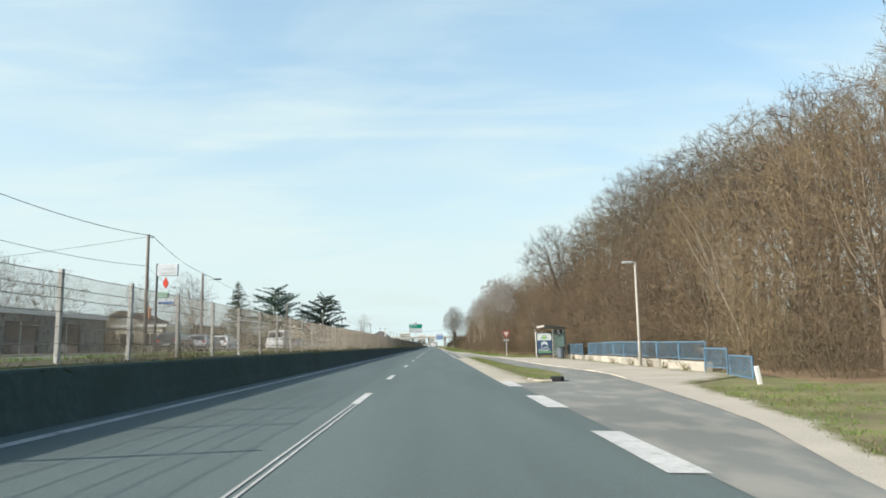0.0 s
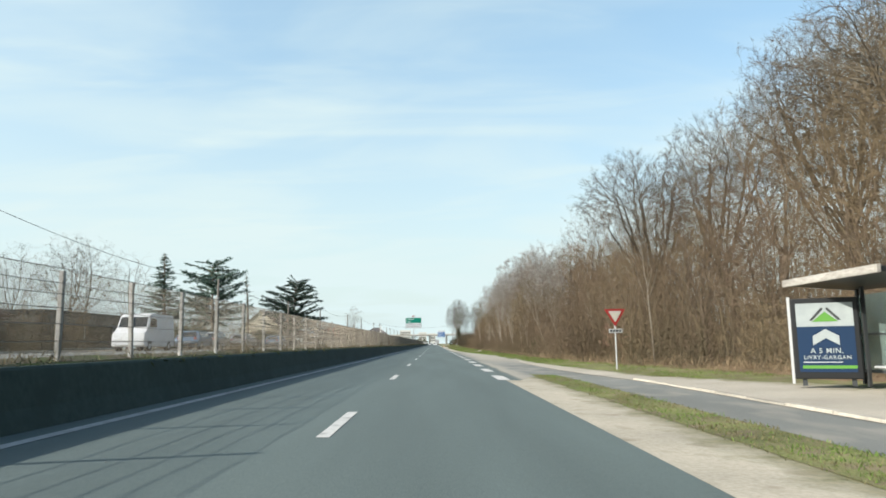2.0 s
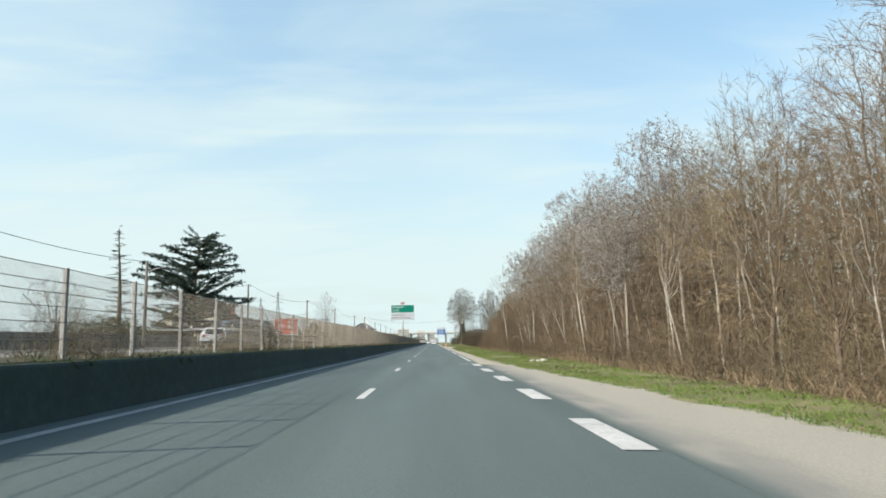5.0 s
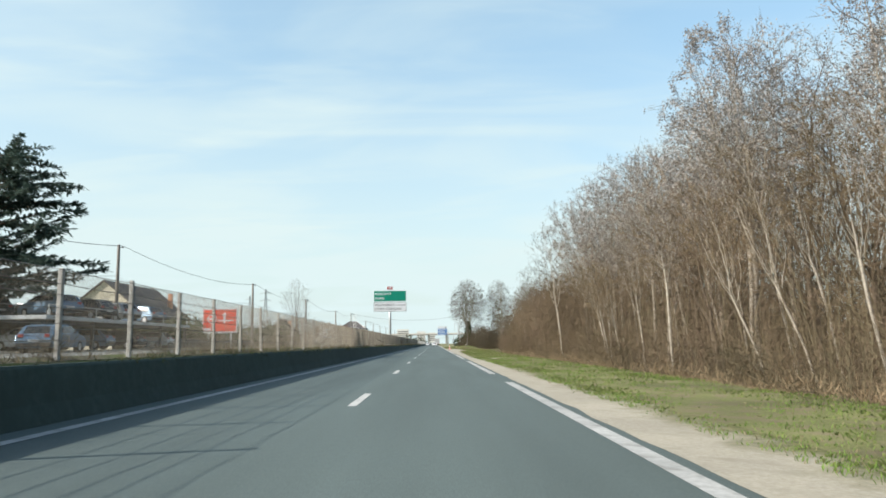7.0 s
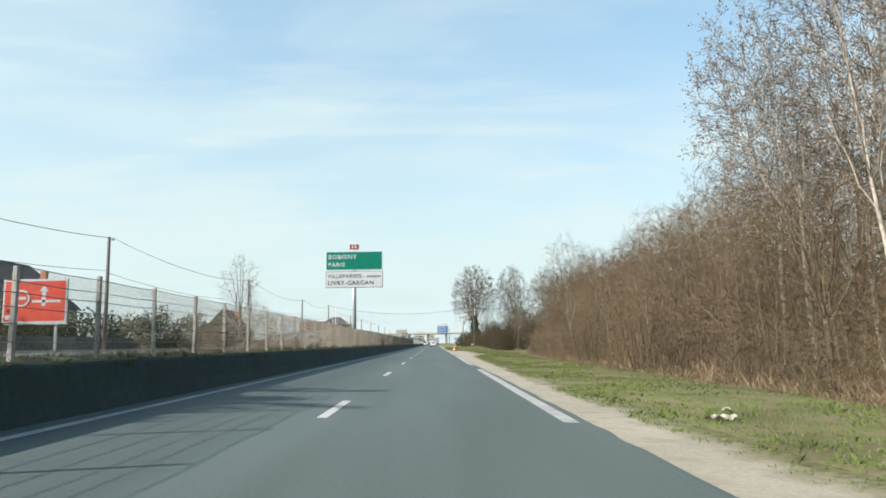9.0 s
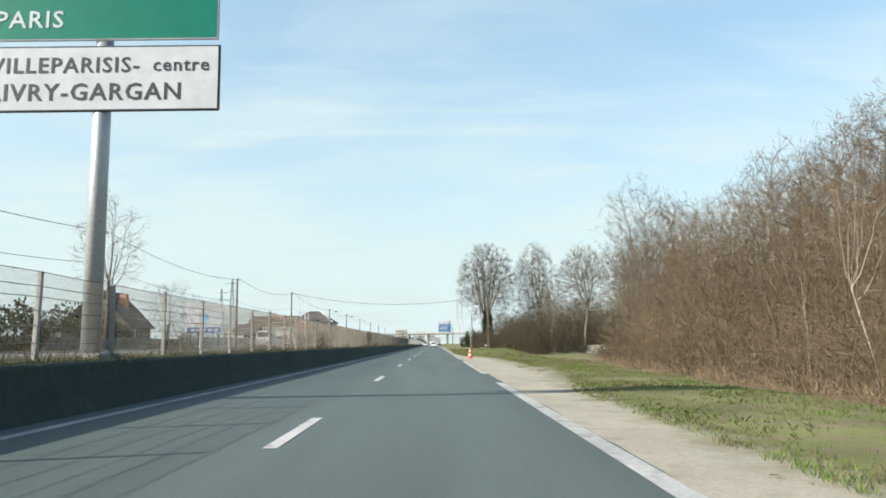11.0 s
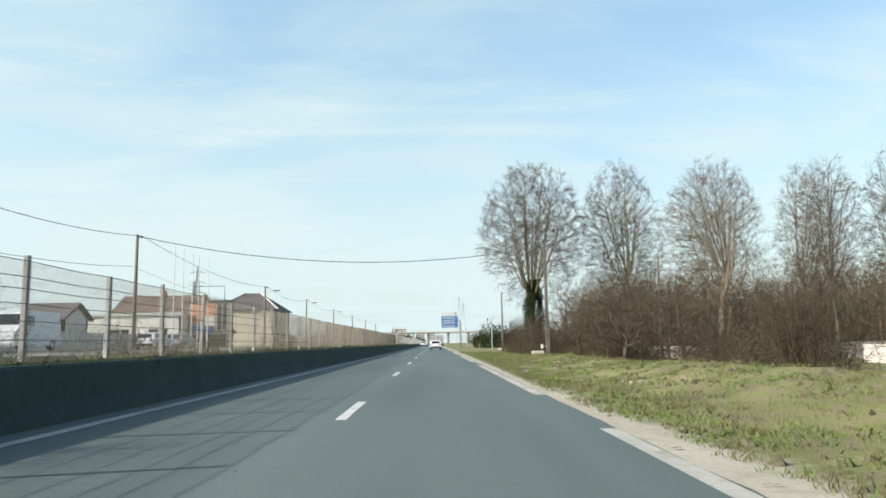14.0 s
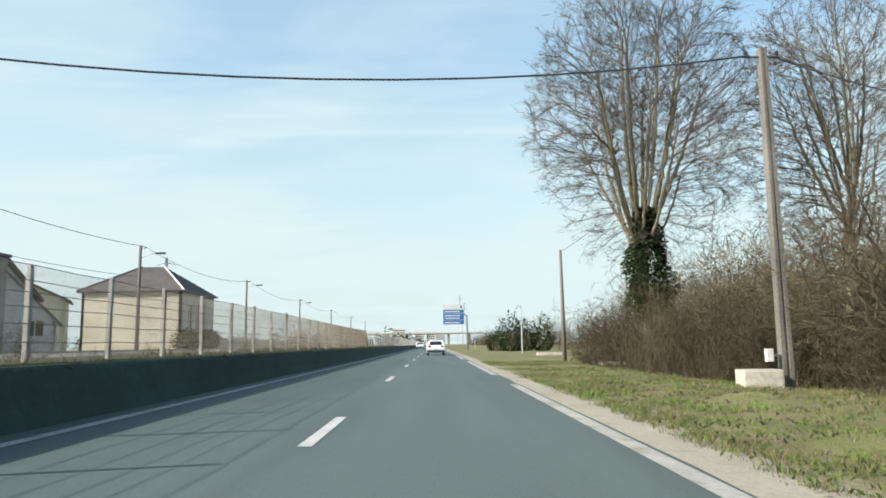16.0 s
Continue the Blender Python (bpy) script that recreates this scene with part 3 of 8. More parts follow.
for i in range(26):
    y = 23 + i * 1.5
    a0, a1 = along(LAYBY_FAR, y), along(LAYBY_FAR, y + 1.47)
    z = -0.085
    part("kerb_stone", rounded(Geo().plate([(a0, y), (a0 + 0.14, y), (a1 + 0.14, y + 1.47), (a1, y + 1.47)], z - 0.1, z + 0.03 + 0.012 * math.sin(i * 2.1)), 0.012, 1), KERB, kerb)
island = strip(21.5, 66.2, 0.8, lambda y: 3.22 + 0.12 * noise.noise(Vector((y, 1, 1))), lambda y: max(3.2, along(LAYBY_NEAR, y)), 0.014, 4, verge_z, 0.15, 2.0)
solid("traffic_island", island, SOIL, "grassed strip between carriageway and lay-by", "verge", "structure")
solid("island_nose", rounded(Geo().plate([(3.62, 22.15), (3.92, 22.1), (4.1, 22.7), (3.9, 23.1), (3.66, 22.8)], -0.15, 0.03), 0.04, 2), RUBBER, "dark broken kerb nose at the tip of the island", "kerb", "structure")

tip_kerb = thing("island_kerb", "pale worn kerb stones round the tip of the island", "kerb", kind="structure")
for i, (x0, y0, x1, y1) in enumerate(((3.05, 22.6, 3.32, 22.15), (3.34, 22.13, 3.62, 22.1), (3.02, 23.4, 3.03, 22.65))):
    d = Vector((x1 - x0, y1 - y0, 0)).normalized()
    n = Vector((-d.y, d.x, 0)) * 0.13
    part("kerb_stone", rounded(Geo().plate([(x0, y0), (x1, y1), (x1 + n.x, y1 + n.y), (x0 + n.x, y0 + n.y)] if d.x * n.y - d.y * n.x > 0 else [(x0, y0), (x0 + n.x, y0 + n.y), (x1 + n.x, y1 + n.y), (x1, y1)], -0.16, -0.04 + 0.01 * i), 0.012, 1), KERB, tip_kerb)

# markings
marks = thing("lane_marking", "white painted lane markings on the asphalt", "road marking", kind="structure")


def stripe(name, x0, x1, y0, y1, material=PAINT, lift=0.006):
    g = strip(y0, y1, 3.0, x0, x1, lift, 1)
    part(name, g, material, marks)


XD = -1.46
for k in range(-2, 60):
    y = 22.63 + 13 * k
    if k == -1:
        y = 13.1
    if k == -2:
        continue
    stripe("dash", XD - 0.075, XD + 0.075, y, y + 3.0)
stripe("guide_line", XD - 0.05, XD - 0.02, -30, 13.0, PAINT_WORN)
stripe("guide_line", XD + 0.035, XD + 0.065, -30, 13.0, PAINT_WORN)
stripe("left_edge_line", -4.52, -4.36, -120, 1200, PAINT_WORN)
for k in range(-5, 3):
    stripe("entry_dash", 1.98, 2.37, 6.25 + 6.52 * k, 9.27 + 6.52 * k, PAINT, 0.011)
for k in range(-4, 8):
    xe = 1.87 + (-0.007 if k > 0 else 0.037) * k
    stripe("entry_dash", xe, xe + 0.38, 88.1 + 6.5 * k, 91.1 + 6.5 * k, PAINT, 0.011)
for a, b in ((142, 161), (166.5, 185.1), (191.4, 211.5), (217.5, 243.7), (249.7, 269.0), (274.4, 295), (301, 320.8), (326.8, 346.8), (352.8, 373), (379, 399), (405, 425), (431, 520)):
    stripe("right_edge_line", 1.94, 2.17, a, b, PAINT_DUSTY if 245 < a < 330 else PAINT_WORN, 0.006)
stripe("worn_mark", 1.18, 1.72, 136.3, 136.75, PAINT_WORN)


flecks = Geo()
fleck_rng = random.Random(17)
for _ in range(150):
    x, y = fleck_rng.uniform(-3.6, 2.3), fleck_rng.uniform(3, 420)
    k = fleck_rng.uniform(0.006, 0.018)
    flecks.plate([(x + k * math.cos(u) * fleck_rng.uniform(0.6, 1.2), y + 1.6 * k * math.sin(u) * fleck_rng.uniform(0.6, 1.2)) for u in (0, 1.3, 2.5, 3.8, 5.0)], -FALL * x, -FALL * x + 0.005)
solid("grit", flecks, ASPHALT_PALE, "pale grit and flecks scattered on the asphalt", "grit", "stuff")


# ---- plants ----
def bent(rng, p, d, length, segs, wiggle, rise):
    """Points of a branch that wanders and bends upwards."""
    p, d = Vector(p), Vector(d).normalized()
    pts = [p.copy()]
    for _ in range(segs):
        d = (d + Vector((rng.uniform(-1, 1), rng.uniform(-1, 1), rng.uniform(-1, 1))) * wiggle + Vector((0, 0, rise))).normalized()
        p = p + d * (length / segs)
        pts.append(p.copy())
    return pts


def off_axis(rng, d, angle):
    d = Vector(d).normalized()
    a = d.orthogonal().normalized()
    a.rotate(Matrix.Rotation(rng.uniform(0, 2 * math.pi), 3, d))
    return (d * math.cos(angle) + a * math.sin(angle)).normalized()


def arc(rng, p, via, q, n, wiggle):
    """Points from p to q, bent towards via."""
    out = []
    for i in range(n + 1):
        t = i / n
        v = p * (1 - t) ** 2 + via * 2 * t * (1 - t) + q * t * t
        if 0 < i < n:
            v = v + Vector((rng.uniform(-1, 1), rng.uniform(-1, 1), rng.uniform(-1, 1))) * wiggle
        out.append(v)
    return out


def spray(rng, g, o, d, length, r, fine):
    """A twig with finer twigs on it."""
    tip = o + d * length
    g.spike(o, tip, r)
    for _ in range(fine):
        o2 = o.lerp(tip, rng.uniform(0.2, 0.95))
        g.leaf(o2, off_axis(rng, d, rng.uniform(0.3, 0.85)), Vector((rng.uniform(-1, 1), rng.uniform(-1, 1), rng.uniform(-1, 1))), length * rng.uniform(0.4, 0.75), r * 0.95)
    return tip


def cloud(rng, n, mid, rx, rz, seed, gap=-0.25, flat=0.0):
    """Points through a rounded crown, with gaps."""
    out = []
    while len(out) < n:
        v = Vector((rng.gauss(0, 1), rng.gauss(0, 1), rng.gauss(0, 1))).normalized() * rng.random() ** 0.42
        if v.z < -1 + flat or noise.noise(v * 2.1 + Vector((seed, 0, 0))) < gap:
            continue
        k = 1 + 0.14 * noise.noise(v * 1.7 + Vector((0, seed, 0)))
        out.append((mid[0] + v.x * rx * k, mid[1] + v.y * rx * k, mid[2] + v.z * rz * k))
    return out


def grown_tree(rng, height, radius, clear, rx, boughs=7, points=700, step=0.42, seed=1.0, wander=0.12, inertia=0.8, rise=0.12, lean=0.0, tip=0.007, sprays=2, twig=0.8, twig_r=0.007, fine=3, clumps=0, gap=-0.25, fork=0.0, buds=0, fill=1.3, low=-0.35, high=1.25, arch=0.16, fan=0.35, bud_size=1.0, bud_width=0.038, squash=1.0):
    """A leafless tree: boughs leave the trunk, and their branches grow towards points spread through the crown until it is filled."""
    z0 = height * clear
    rz = (height - z0) / 2
    mid = Vector((0, 0, z0 + rz))
    pts = []
    if clumps:
        for c in range(clumps):
            a, e = 2 * math.pi * (c * 0.618 + rng.uniform(-0.05, 0.05)), rng.uniform(-0.5, 1.3)
            o = mid + Vector((math.cos(a) * math.cos(e) * rx * 0.62, math.sin(a) * math.cos(e) * rx * 0.62, math.sin(e) * rz * 0.62))
            pts += cloud(rng, points // clumps, o, rx * 0.42, rz * 0.40 * squash, seed + c, -0.5)
    else:
        pts = cloud(rng, points, mid, rx, rz, seed, gap)
    pos, parent = [], []

    def run(path, start):
        for p in path:
            pos.append(Vector(p))
            parent.append(start)
            start = len(pos) - 1
        return start

    top = z0 + rz * (0.25 if fork else 0.9)
    n = max(4, int((top + 0.4) / (step * 1.6)))
    run(bent(rng, (0, 0, -0.4), (0.02, 0.01, 1), top + 0.4, n, 0.05 + wander * 0.12, 0.05), -1)
    trunk = len(pos)
    for b in range(boughs):
        a = 2 * math.pi * (b * 0.618 + rng.uniform(-0.06, 0.06))
        e = low + (high - low) * (b + rng.random()) / boughs
        end = mid + Vector((math.cos(e) * math.cos(a) * rx, math.cos(e) * math.sin(a) * rx, math.sin(e) * rz)) * 0.55
        f = (z0 * rng.uniform(0.75, 1.0) + (end.z - z0) * (0.15 if fork else 0.40)) / top
        k = max(2, min(trunk - 1, int(f * (trunk - 1))))
        via = pos[k].lerp(end, 0.45) + Vector((math.cos(a) * rx * arch, math.sin(a) * rx * arch, -rz * arch * 0.4))
        m = max(3, int((end - pos[k]).length / step))
        run(arc(rng, pos[k], via, end, m, wander * 0.4)[1:], k)
    seeds = len(pos)
    A = np.array(pts)
    P = np.array([tuple(p) for p in pos])
    dist = np.linalg.norm(A[:, None] - P[None], axis=2)
    near, d = dist.argmin(1), dist.min(1)
    P, par = list(P), list(parent)
    heading = [np.zeros(3) if q < 0 else (P[i] - P[q]) / (np.linalg.norm(P[i] - P[q]) + 1e-6) for i, q in enumerate(par)]
    nrng = np.random.default_rng(int(seed * 1000) + 7)
    kids = collections.Counter()
    heart = np.array((0.0, 0.0, z0 + rz * 0.35))
    for _ in range(90):
        if not len(A):
            break
        fresh = []
        order = np.argsort(near, kind="stable")
        cuts = np.flatnonzero(np.diff(near[order])) + 1
        for group in np.split(order, cuts):
            i = int(near[group[0]])
            if kids[i] > 3:
                continue
            u = A[group] - P[i]
            u /= np.linalg.norm(u, axis=1)[:, None] + 1e-6
            v = u.mean(0)
            v /= np.linalg.norm(v) + 1e-6
            if i >= trunk and v @ heading[i] < -0.2:
                kids[i] += 1
                continue
            out = P[i] - heart
            v = v + heading[i] * inertia + out / (np.linalg.norm(out) + 1e-6) * fan + nrng.normal(0, wander * 0.6, 3)
            v[2] += rise
            v /= np.linalg.norm(v) + 1e-6
            kids[i] += 1
            fresh.append((i, P[i] + v * step, v))
        if not fresh:
            break
        k0 = len(P)
        for i, p, v in fresh:
            P.append(p)
            par.append(i)
            heading.append(v)
        dn = np.linalg.norm(A[:, None] - np.array([p for _, p, _ in fresh])[None], axis=2)
        j, dm = dn.argmin(1), dn.min(1)
        closer = dm < d
        near[closer], d[closer] = j[closer] + k0, dm[closer]
        keep = d > step * fill
        A, near, d = A[keep], near[keep], d[keep]
    count = len(P)
    tips = [0] * count
    child = [[] for _ in range(count)]
    for i in range(count - 1, -1, -1):
        tips[i] = tips[i] or 1
        if par[i] >= 0:
            tips[par[i]] += tips[i]
            child[par[i]].append(i)
    power = math.log(max(radius / tip, 2)) / math.log(max(tips[0], 2))
    rad = [tip * t ** power for t in tips]
    V = [Vector((p[0] + lean * p[2] * (0.6 + 0.4 * p[2] / height), p[1], p[2])) for p in P]
    wood, crown, bud = Geo(), Geo(), Geo()
    heads = [(0, -1)]
    while heads:
        i, q = heads.pop()
        path, rr = ([V[q]], [min(rad[i], rad[q])]) if q >= 0 else ([], [])
        while True:
            path.append(V[i])
            rr.append(rad[i])
            if not child[i]:
                break
            best = max(child[i], key=lambda c: tips[c])
            heads += [(c, i) for c in child[i] if c != best]
            i = best
        if q < 0:
            rr[0] *= 1.35
        if len(path) > 1:
            rr[-1] *= 0.5
            (wood if rr[0] > radius * 0.16 else crown).tube(path, rr, 7 if rr[0] > 0.12 else 5 if rr[0] > 0.05 else 3, False)
    for i in range(trunk, count):
        if rad[i] > tip * 2.6:
            continue
        d0 = (V[i] - V[par[i]]).normalized()
        for _ in range(sprays + (1 if not child[i] else 0)):
            dd = (off_axis(rng, d0, rng.uniform(0.2, 0.8)) + Vector((0, 0, rise * 0.8))).normalized()
            o = V[i].lerp(V[par[i]], rng.random())
            end = spray(rng, crown, o, dd, twig * rng.uniform(0.5, 1.2), twig_r, fine)
            for _ in range(buds or 0):
                bud.leaf(o.lerp(end, rng.uniform(0.25, 1.05)) + Vector((rng.gauss(0, 0.10), rng.gauss(0, 0.10), rng.gauss(0, 0.10))), off_axis(rng, dd, rng.uniform(0.3, 1.4)), Vector((rng.uniform(-1, 1), rng.uniform(-1, 1), 1)), rng.uniform(0.09, 0.17) * bud_size, bud_width)
    return (wood, crown, bud) if buds else (wood, crown)


def thicket(rng, height, width, stems=20, twigs=8, fine=3, r=0.014, twig_r=0.0095):
    """Leafless brushwood: many thin stems that fan into a rounded bush, and their side twigs."""
    g, tw = Geo(), Geo()
    for _ in range(stems):
        a, e = rng.uniform(0, 2 * math.pi), rng.uniform(0.05, 1.5)
        rr = rng.uniform(0.6, 1.0)
        end = Vector((math.cos(a) * math.cos(e) * width * 0.62, math.sin(a) * math.cos(e) * width * 0.62, height * (0.12 + 0.88 * math.sin(e)))) * rr
        p = Vector((end.x * 0.35 + rng.uniform(-0.3, 0.3), end.y * 0.35 + rng.uniform(-0.3, 0.3), -0.5))
        st = arc(rng, p, p.lerp(end, 0.5) + Vector((0, 0, height * 0.14)), end, 3, 0.16)
        g.tube(st, [r * 1.3, r, r * 0.6, r * 0.2], 3, False)
        for t in range(twigs):
            f = 0.15 + 0.85 * (t + rng.random()) / twigs
            k = min(int(f * 3), 2)
            o = st[k].lerp(st[k + 1], min(f * 3 - k, 1))
            spray(rng, tw, o, off_axis(rng, st[k + 1] - st[k], rng.uniform(0.5, 1.3)), rng.uniform(0.45, 1.0) * (0.5 + height * 0.10), twig_r, fine)
    return g, tw


def make_tree(name, label, wood, crown, bark, twig, at=(0, 0, 0), group=""):
    t = thing(name, label, "tree", at, group=group)
    part("trunk", wood, bark, t, smooth=True)
    part("crown", crown, twig, t)
    return t


def conifer(rng, height, width, tiers, flat=False, bare=0.12, sparse=False):
    """A conifer: trunk, and boughs that carry sprays of needles."""
    wood, crown = Geo(), Geo()
    trunk = bent(rng, (0, 0, -0.3), (0.02, 0.01, 1), height + 0.3, 8, 0.03, 0.05)
    wood.tube(trunk, [0.30 * (1 - 0.93 * i / 8) * height / 13 + 0.015 for i in range(9)], 7)
    for t in range(tiers):
        f = bare + (0.99 - bare) * (t / (tiers - 1)) ** 0.9
        k = min(int(f * 8), 7)
        o_mid = trunk[k].lerp(trunk[k + 1], f * 8 - k)
        prof = (1 - f) ** 0.8 if not flat else math.sqrt(max(0.05, 1 - ((f - 0.45) / 0.6) ** 2))
        for b in range(5 if sparse else (9 if not flat else 7)):
            a = rng.uniform(0, 2 * math.pi)
            o = o_mid + Vector((0, 0, rng.uniform(-0.5, 0.5) * height / tiers))
            length = width * prof * rng.uniform(0.6, 1.12) + 0.25
            dz = rng.uniform(-0.22, 0.32) if flat else rng.uniform(-0.22, 0.10)
            bough = bent(rng, o, (math.cos(a), math.sin(a), dz + (0.25 if flat else 0.05)), length, 4, 0.1, -0.03 if flat else 0.02)
            wood.tube(bough, [0.06 * length / 4 + 0.012, 0.05, 0.035, 0.02, 0.008], 4, False)
            n = int((8 if sparse else 40) * length) + 10
            for s in range(n):
                h = 0.12 + 0.88 * rng.random()
                k2 = min(int(h * 4), 3)
                p = bough[k2].lerp(bough[k2 + 1], h * 4 - k2)
                side = Vector((-math.sin(a), math.cos(a), 0)) * rng.uniform(-1, 1)
                d = (Vector((math.cos(a), math.sin(a), 0)) * rng.uniform(0.1, 0.9) + side + Vector((0, 0, rng.uniform(-0.35, 0.2) if not flat else rng.uniform(-0.35, 0.30)))).normalized()
                ln = rng.uniform(0.18, 0.55) * (0.5 + length * 0.13)
                crown.leaf(p, d, Vector((rng.uniform(-0.4, 0.4), rng.uniform(-0.4, 0.4), 1)), ln, ln * 0.17)
                crown.leaf(p + d * ln * 0.4, (d + Vector((rng.uniform(-0.7, 0.7), rng.uniform(-0.7, 0.7), rng.uniform(-0.4, 0.2)))).normalized(), Vector((0.3, 0.2, 1)), ln * 0.7, ln * 0.13)
    return wood, crown


def leafy_bush(rng, sx, sy, sz, count, size=0.16):
    """A bush or hedge of many small leaves on stems, with an uneven outline."""
    g = Geo()
    for _ in range(count):
        v = Vector((rng.gauss(0, 1), rng.gauss(0, 1), rng.gauss(0, 1))).normalized()
        r = 0.55 + 0.5 * rng.random() + 0.25 * noise.noise(v * 2.3 + Vector((sx, sy, sz)))
        p = Vector((v.x * sx * r, v.y * sy * r, max(0.02, (v.z * 0.5 + 0.5) * sz * r)))
        g.leaf(p, (v + Vector((rng.uniform(-0.8, 0.8), rng.uniform(-0.8, 0.8), rng.uniform(-0.6, 0.6)))).normalized(), Vector((rng.uniform(-1, 1), rng.uniform(-1, 1), 1)), size * rng.uniform(0.7, 1.4), size * 0.34)
    for _ in range(14):
        g.spike((rng.uniform(-0.3, 0.3) * sx, rng.uniform(-0.3, 0.3) * sy, -0.3), (rng.uniform(-0.8, 0.8) * sx, rng.uniform(-0.8, 0.8) * sy, sz * 0.8), 0.02)
    return g


# ---- the wood on the right ----
def wood_front(y):
    return along([(-999, 11.9), (66, 11.9), (78, 9.6), (90, 8.4), (120, 8.5), (140, 8.8), (220, 8.8), (300, 16.0), (999, 79.0)], y)


solid("forest_floor", strip(-40, 288, 1.5, lambda y: wood_front(y) - 2.0 + 0.5 * noise.noise(Vector((2, y * 0.5, 0))), 75, 0.03, 40, lambda x, y: ground_z(x, y) - (0.07 if x < wood_front(y) - 1.3 else 0.0)), LITTER, "forest floor under brown fallen leaves", "ground", "structure")
rng = random.Random(4)
oak_kinds = []
for i in range(4):
    wd, cr = grown_tree(rng, 13.6, 0.17, 0.10, 4.3, 12, 1500, 0.46, 3.1 + i, 0.14, 0.7, 0.10, tip=0.008, sprays=1, twig=0.9, twig_r=0.010, fine=4, gap=-0.3)
    oak_kinds.append(make_tree("tree", "leafless brown woodland tree with dense fine twigs", wd, cr, BARK, (TWIG_BROWN, RUSSET)[i % 2], group="trees of the wood"))
back_kinds = []
for i in range(3):
    wd, cr = grown_tree(rng, 13.6, 0.20, 0.26, 4.6, 10, 1200, 0.48, 8.3 + i, 0.18, 0.7, 0.10, tip=0.009, sprays=1, twig=0.9, twig_r=0.011, fine=4, clumps=9)
    back_kinds.append(make_tree("tree", "leafless grey-brown woodland tree with a rounded crown", wd, cr, BARK, TWIG_BROWN, group="trees of the wood"))
birch_kinds = []
for i in range(4):
    wd, cr = grown_tree(rng, 13.0, 0.068, 0.36, 2.1, 7, 460, 0.46, 13.7 + i, 0.14, 0.9, 0.14, lean=-0.36 + 0.11 * i, sprays=1, twig=0.9, twig_r=0.009, fine=4)
    birch_kinds.append(make_tree("birch", "slender leaning tree with pale bark and no leaves", wd, cr, BARK_BIRCH, TWIG_BROWN, group="pale trees of the wood"))
poplar_kinds = []
for i in range(3):
    wd, cr, bu = grown_tree(rng, 17.5, 0.13, 0.34, 3.0, 9, 900, 0.46, 21.3 + i, 0.10, 0.8, 0.16, lean=-0.14 + 0.06 * i, sprays=1, twig=0.9, twig_r=0.009, fine=2, buds=13)
    poplar_kinds.append(make_tree("poplar", "tall pale-barked poplar with silvery catkins", wd, cr, BARK_PALE, TWIG_GREY, group="poplars"))
    tagged(part("catkin_mass", bu, CATKIN, poplar_kinds[-1], "silvery catkins"), "", "", "", "stuff")


def brush_parts(g, tw, i, parent):
    for nm, geo, m in (("stem_mass", g, BRUSH), ("twig_mass", tw, (RUSSET, TWIG_BROWN, RUSSET, BRUSH, SHADED_BRUSH)[i])):
        tagged(part(nm, geo, m, parent), "", "", "", "stuff")


brush_kinds = []
for i in range(4):
    g, tw = thicket(rng, (3.2, 4.4, 5.6, 2.4)[i], 3.8, 22, 12, 5, 0.012, 0.0055)
    brush_kinds.append(thing("thicket", "leafless brown brushwood at the edge of the wood", "shrub", group="brushwood"))
    brush_parts(g, tw, i, brush_kinds[-1])
used = set()


def plant(kind, x, y, size, turn, tall=1.0, z=None):
    """Stand a kind of plant on the ground; the first use moves the original."""
    m = pose(x, y, ground_z(x, y) if z is None else z, 0, 0, turn)
    if kind.name not in used:
        used.add(kind.name)
        ob = kind
        ob.matrix_basis = m
    else:
        ob = copy_thing(kind, m)
    ob.scale = (size, size, size * tall)
    return ob


rng = random.Random(21)
y = 6.0
while y < 282:
    # brushwood along the edge, and a second row behind it
    x = wood_front(y) + rng.uniform(-0.3, 0.9)
    thin = 0.62 if 118 < y < 205 else 1.0
    plant(brush_kinds[rng.choice((0, 1, 3, 0))], x, y, rng.uniform(0.9, 1.2), rng.uniform(0, 360), rng.uniform(0.75, 1.05) * thin)
    plant(brush_kinds[rng.choice((1, 2, 2))], x + rng.uniform(2.2, 3.6), y + rng.uniform(-0.8, 0.8), rng.uniform(0.95, 1.3), rng.uniform(0, 360), rng.uniform(0.95, 1.3) * thin)
    y += rng.uniform(2.5, 3.4)
for row, (dx, step, lo, hi) in enumerate(((2.6, 5.6, 0.52, 0.72), (6.5, 5.6, 0.74, 0.95), (12.0, 6.0, 1.06, 1.30), (19.0, 8.0, 1.38, 1.62))):
    y = 10 + rng.uniform(0, 3)
    while y < (284 if row else 262):
        x = wood_front(y) + dx + rng.uniform(-1.3, 1.3)
        s = rng.uniform(lo, hi)
        s *= along([(0, 1.0), (80, 1.0), (88, 0.66), (114, 0.66), (122, 1.0), (196, 1.0), (206, 0.74), (236, 0.74), (246, 0.9), (300, 1.0)], y) if row < 2 else 1.0
        if row == 2 and (86 < y < 112 or y > 205):
            s *= 0.72 if y < 120 else 0.85
        if row == 3:
            s *= 0.6 if 88 < y < 116 else 0.84 if y > 110 else 1.0
        pale = 118 < y < 203 and row < 2
        kind = rng.choice(birch_kinds) if (pale and rng.random() < (0.85 if y > 160 else 0.6)) or (not pale and row == 0 and rng.random() < 0.35) else rng.choice(oak_kinds if row < 2 or y > 116 else back_kinds)
        plant(kind, x, y, s, rng.uniform(-80, 80) if kind in birch_kinds else rng.uniform(0, 360))
        y += step * rng.uniform(0.75, 1.25)
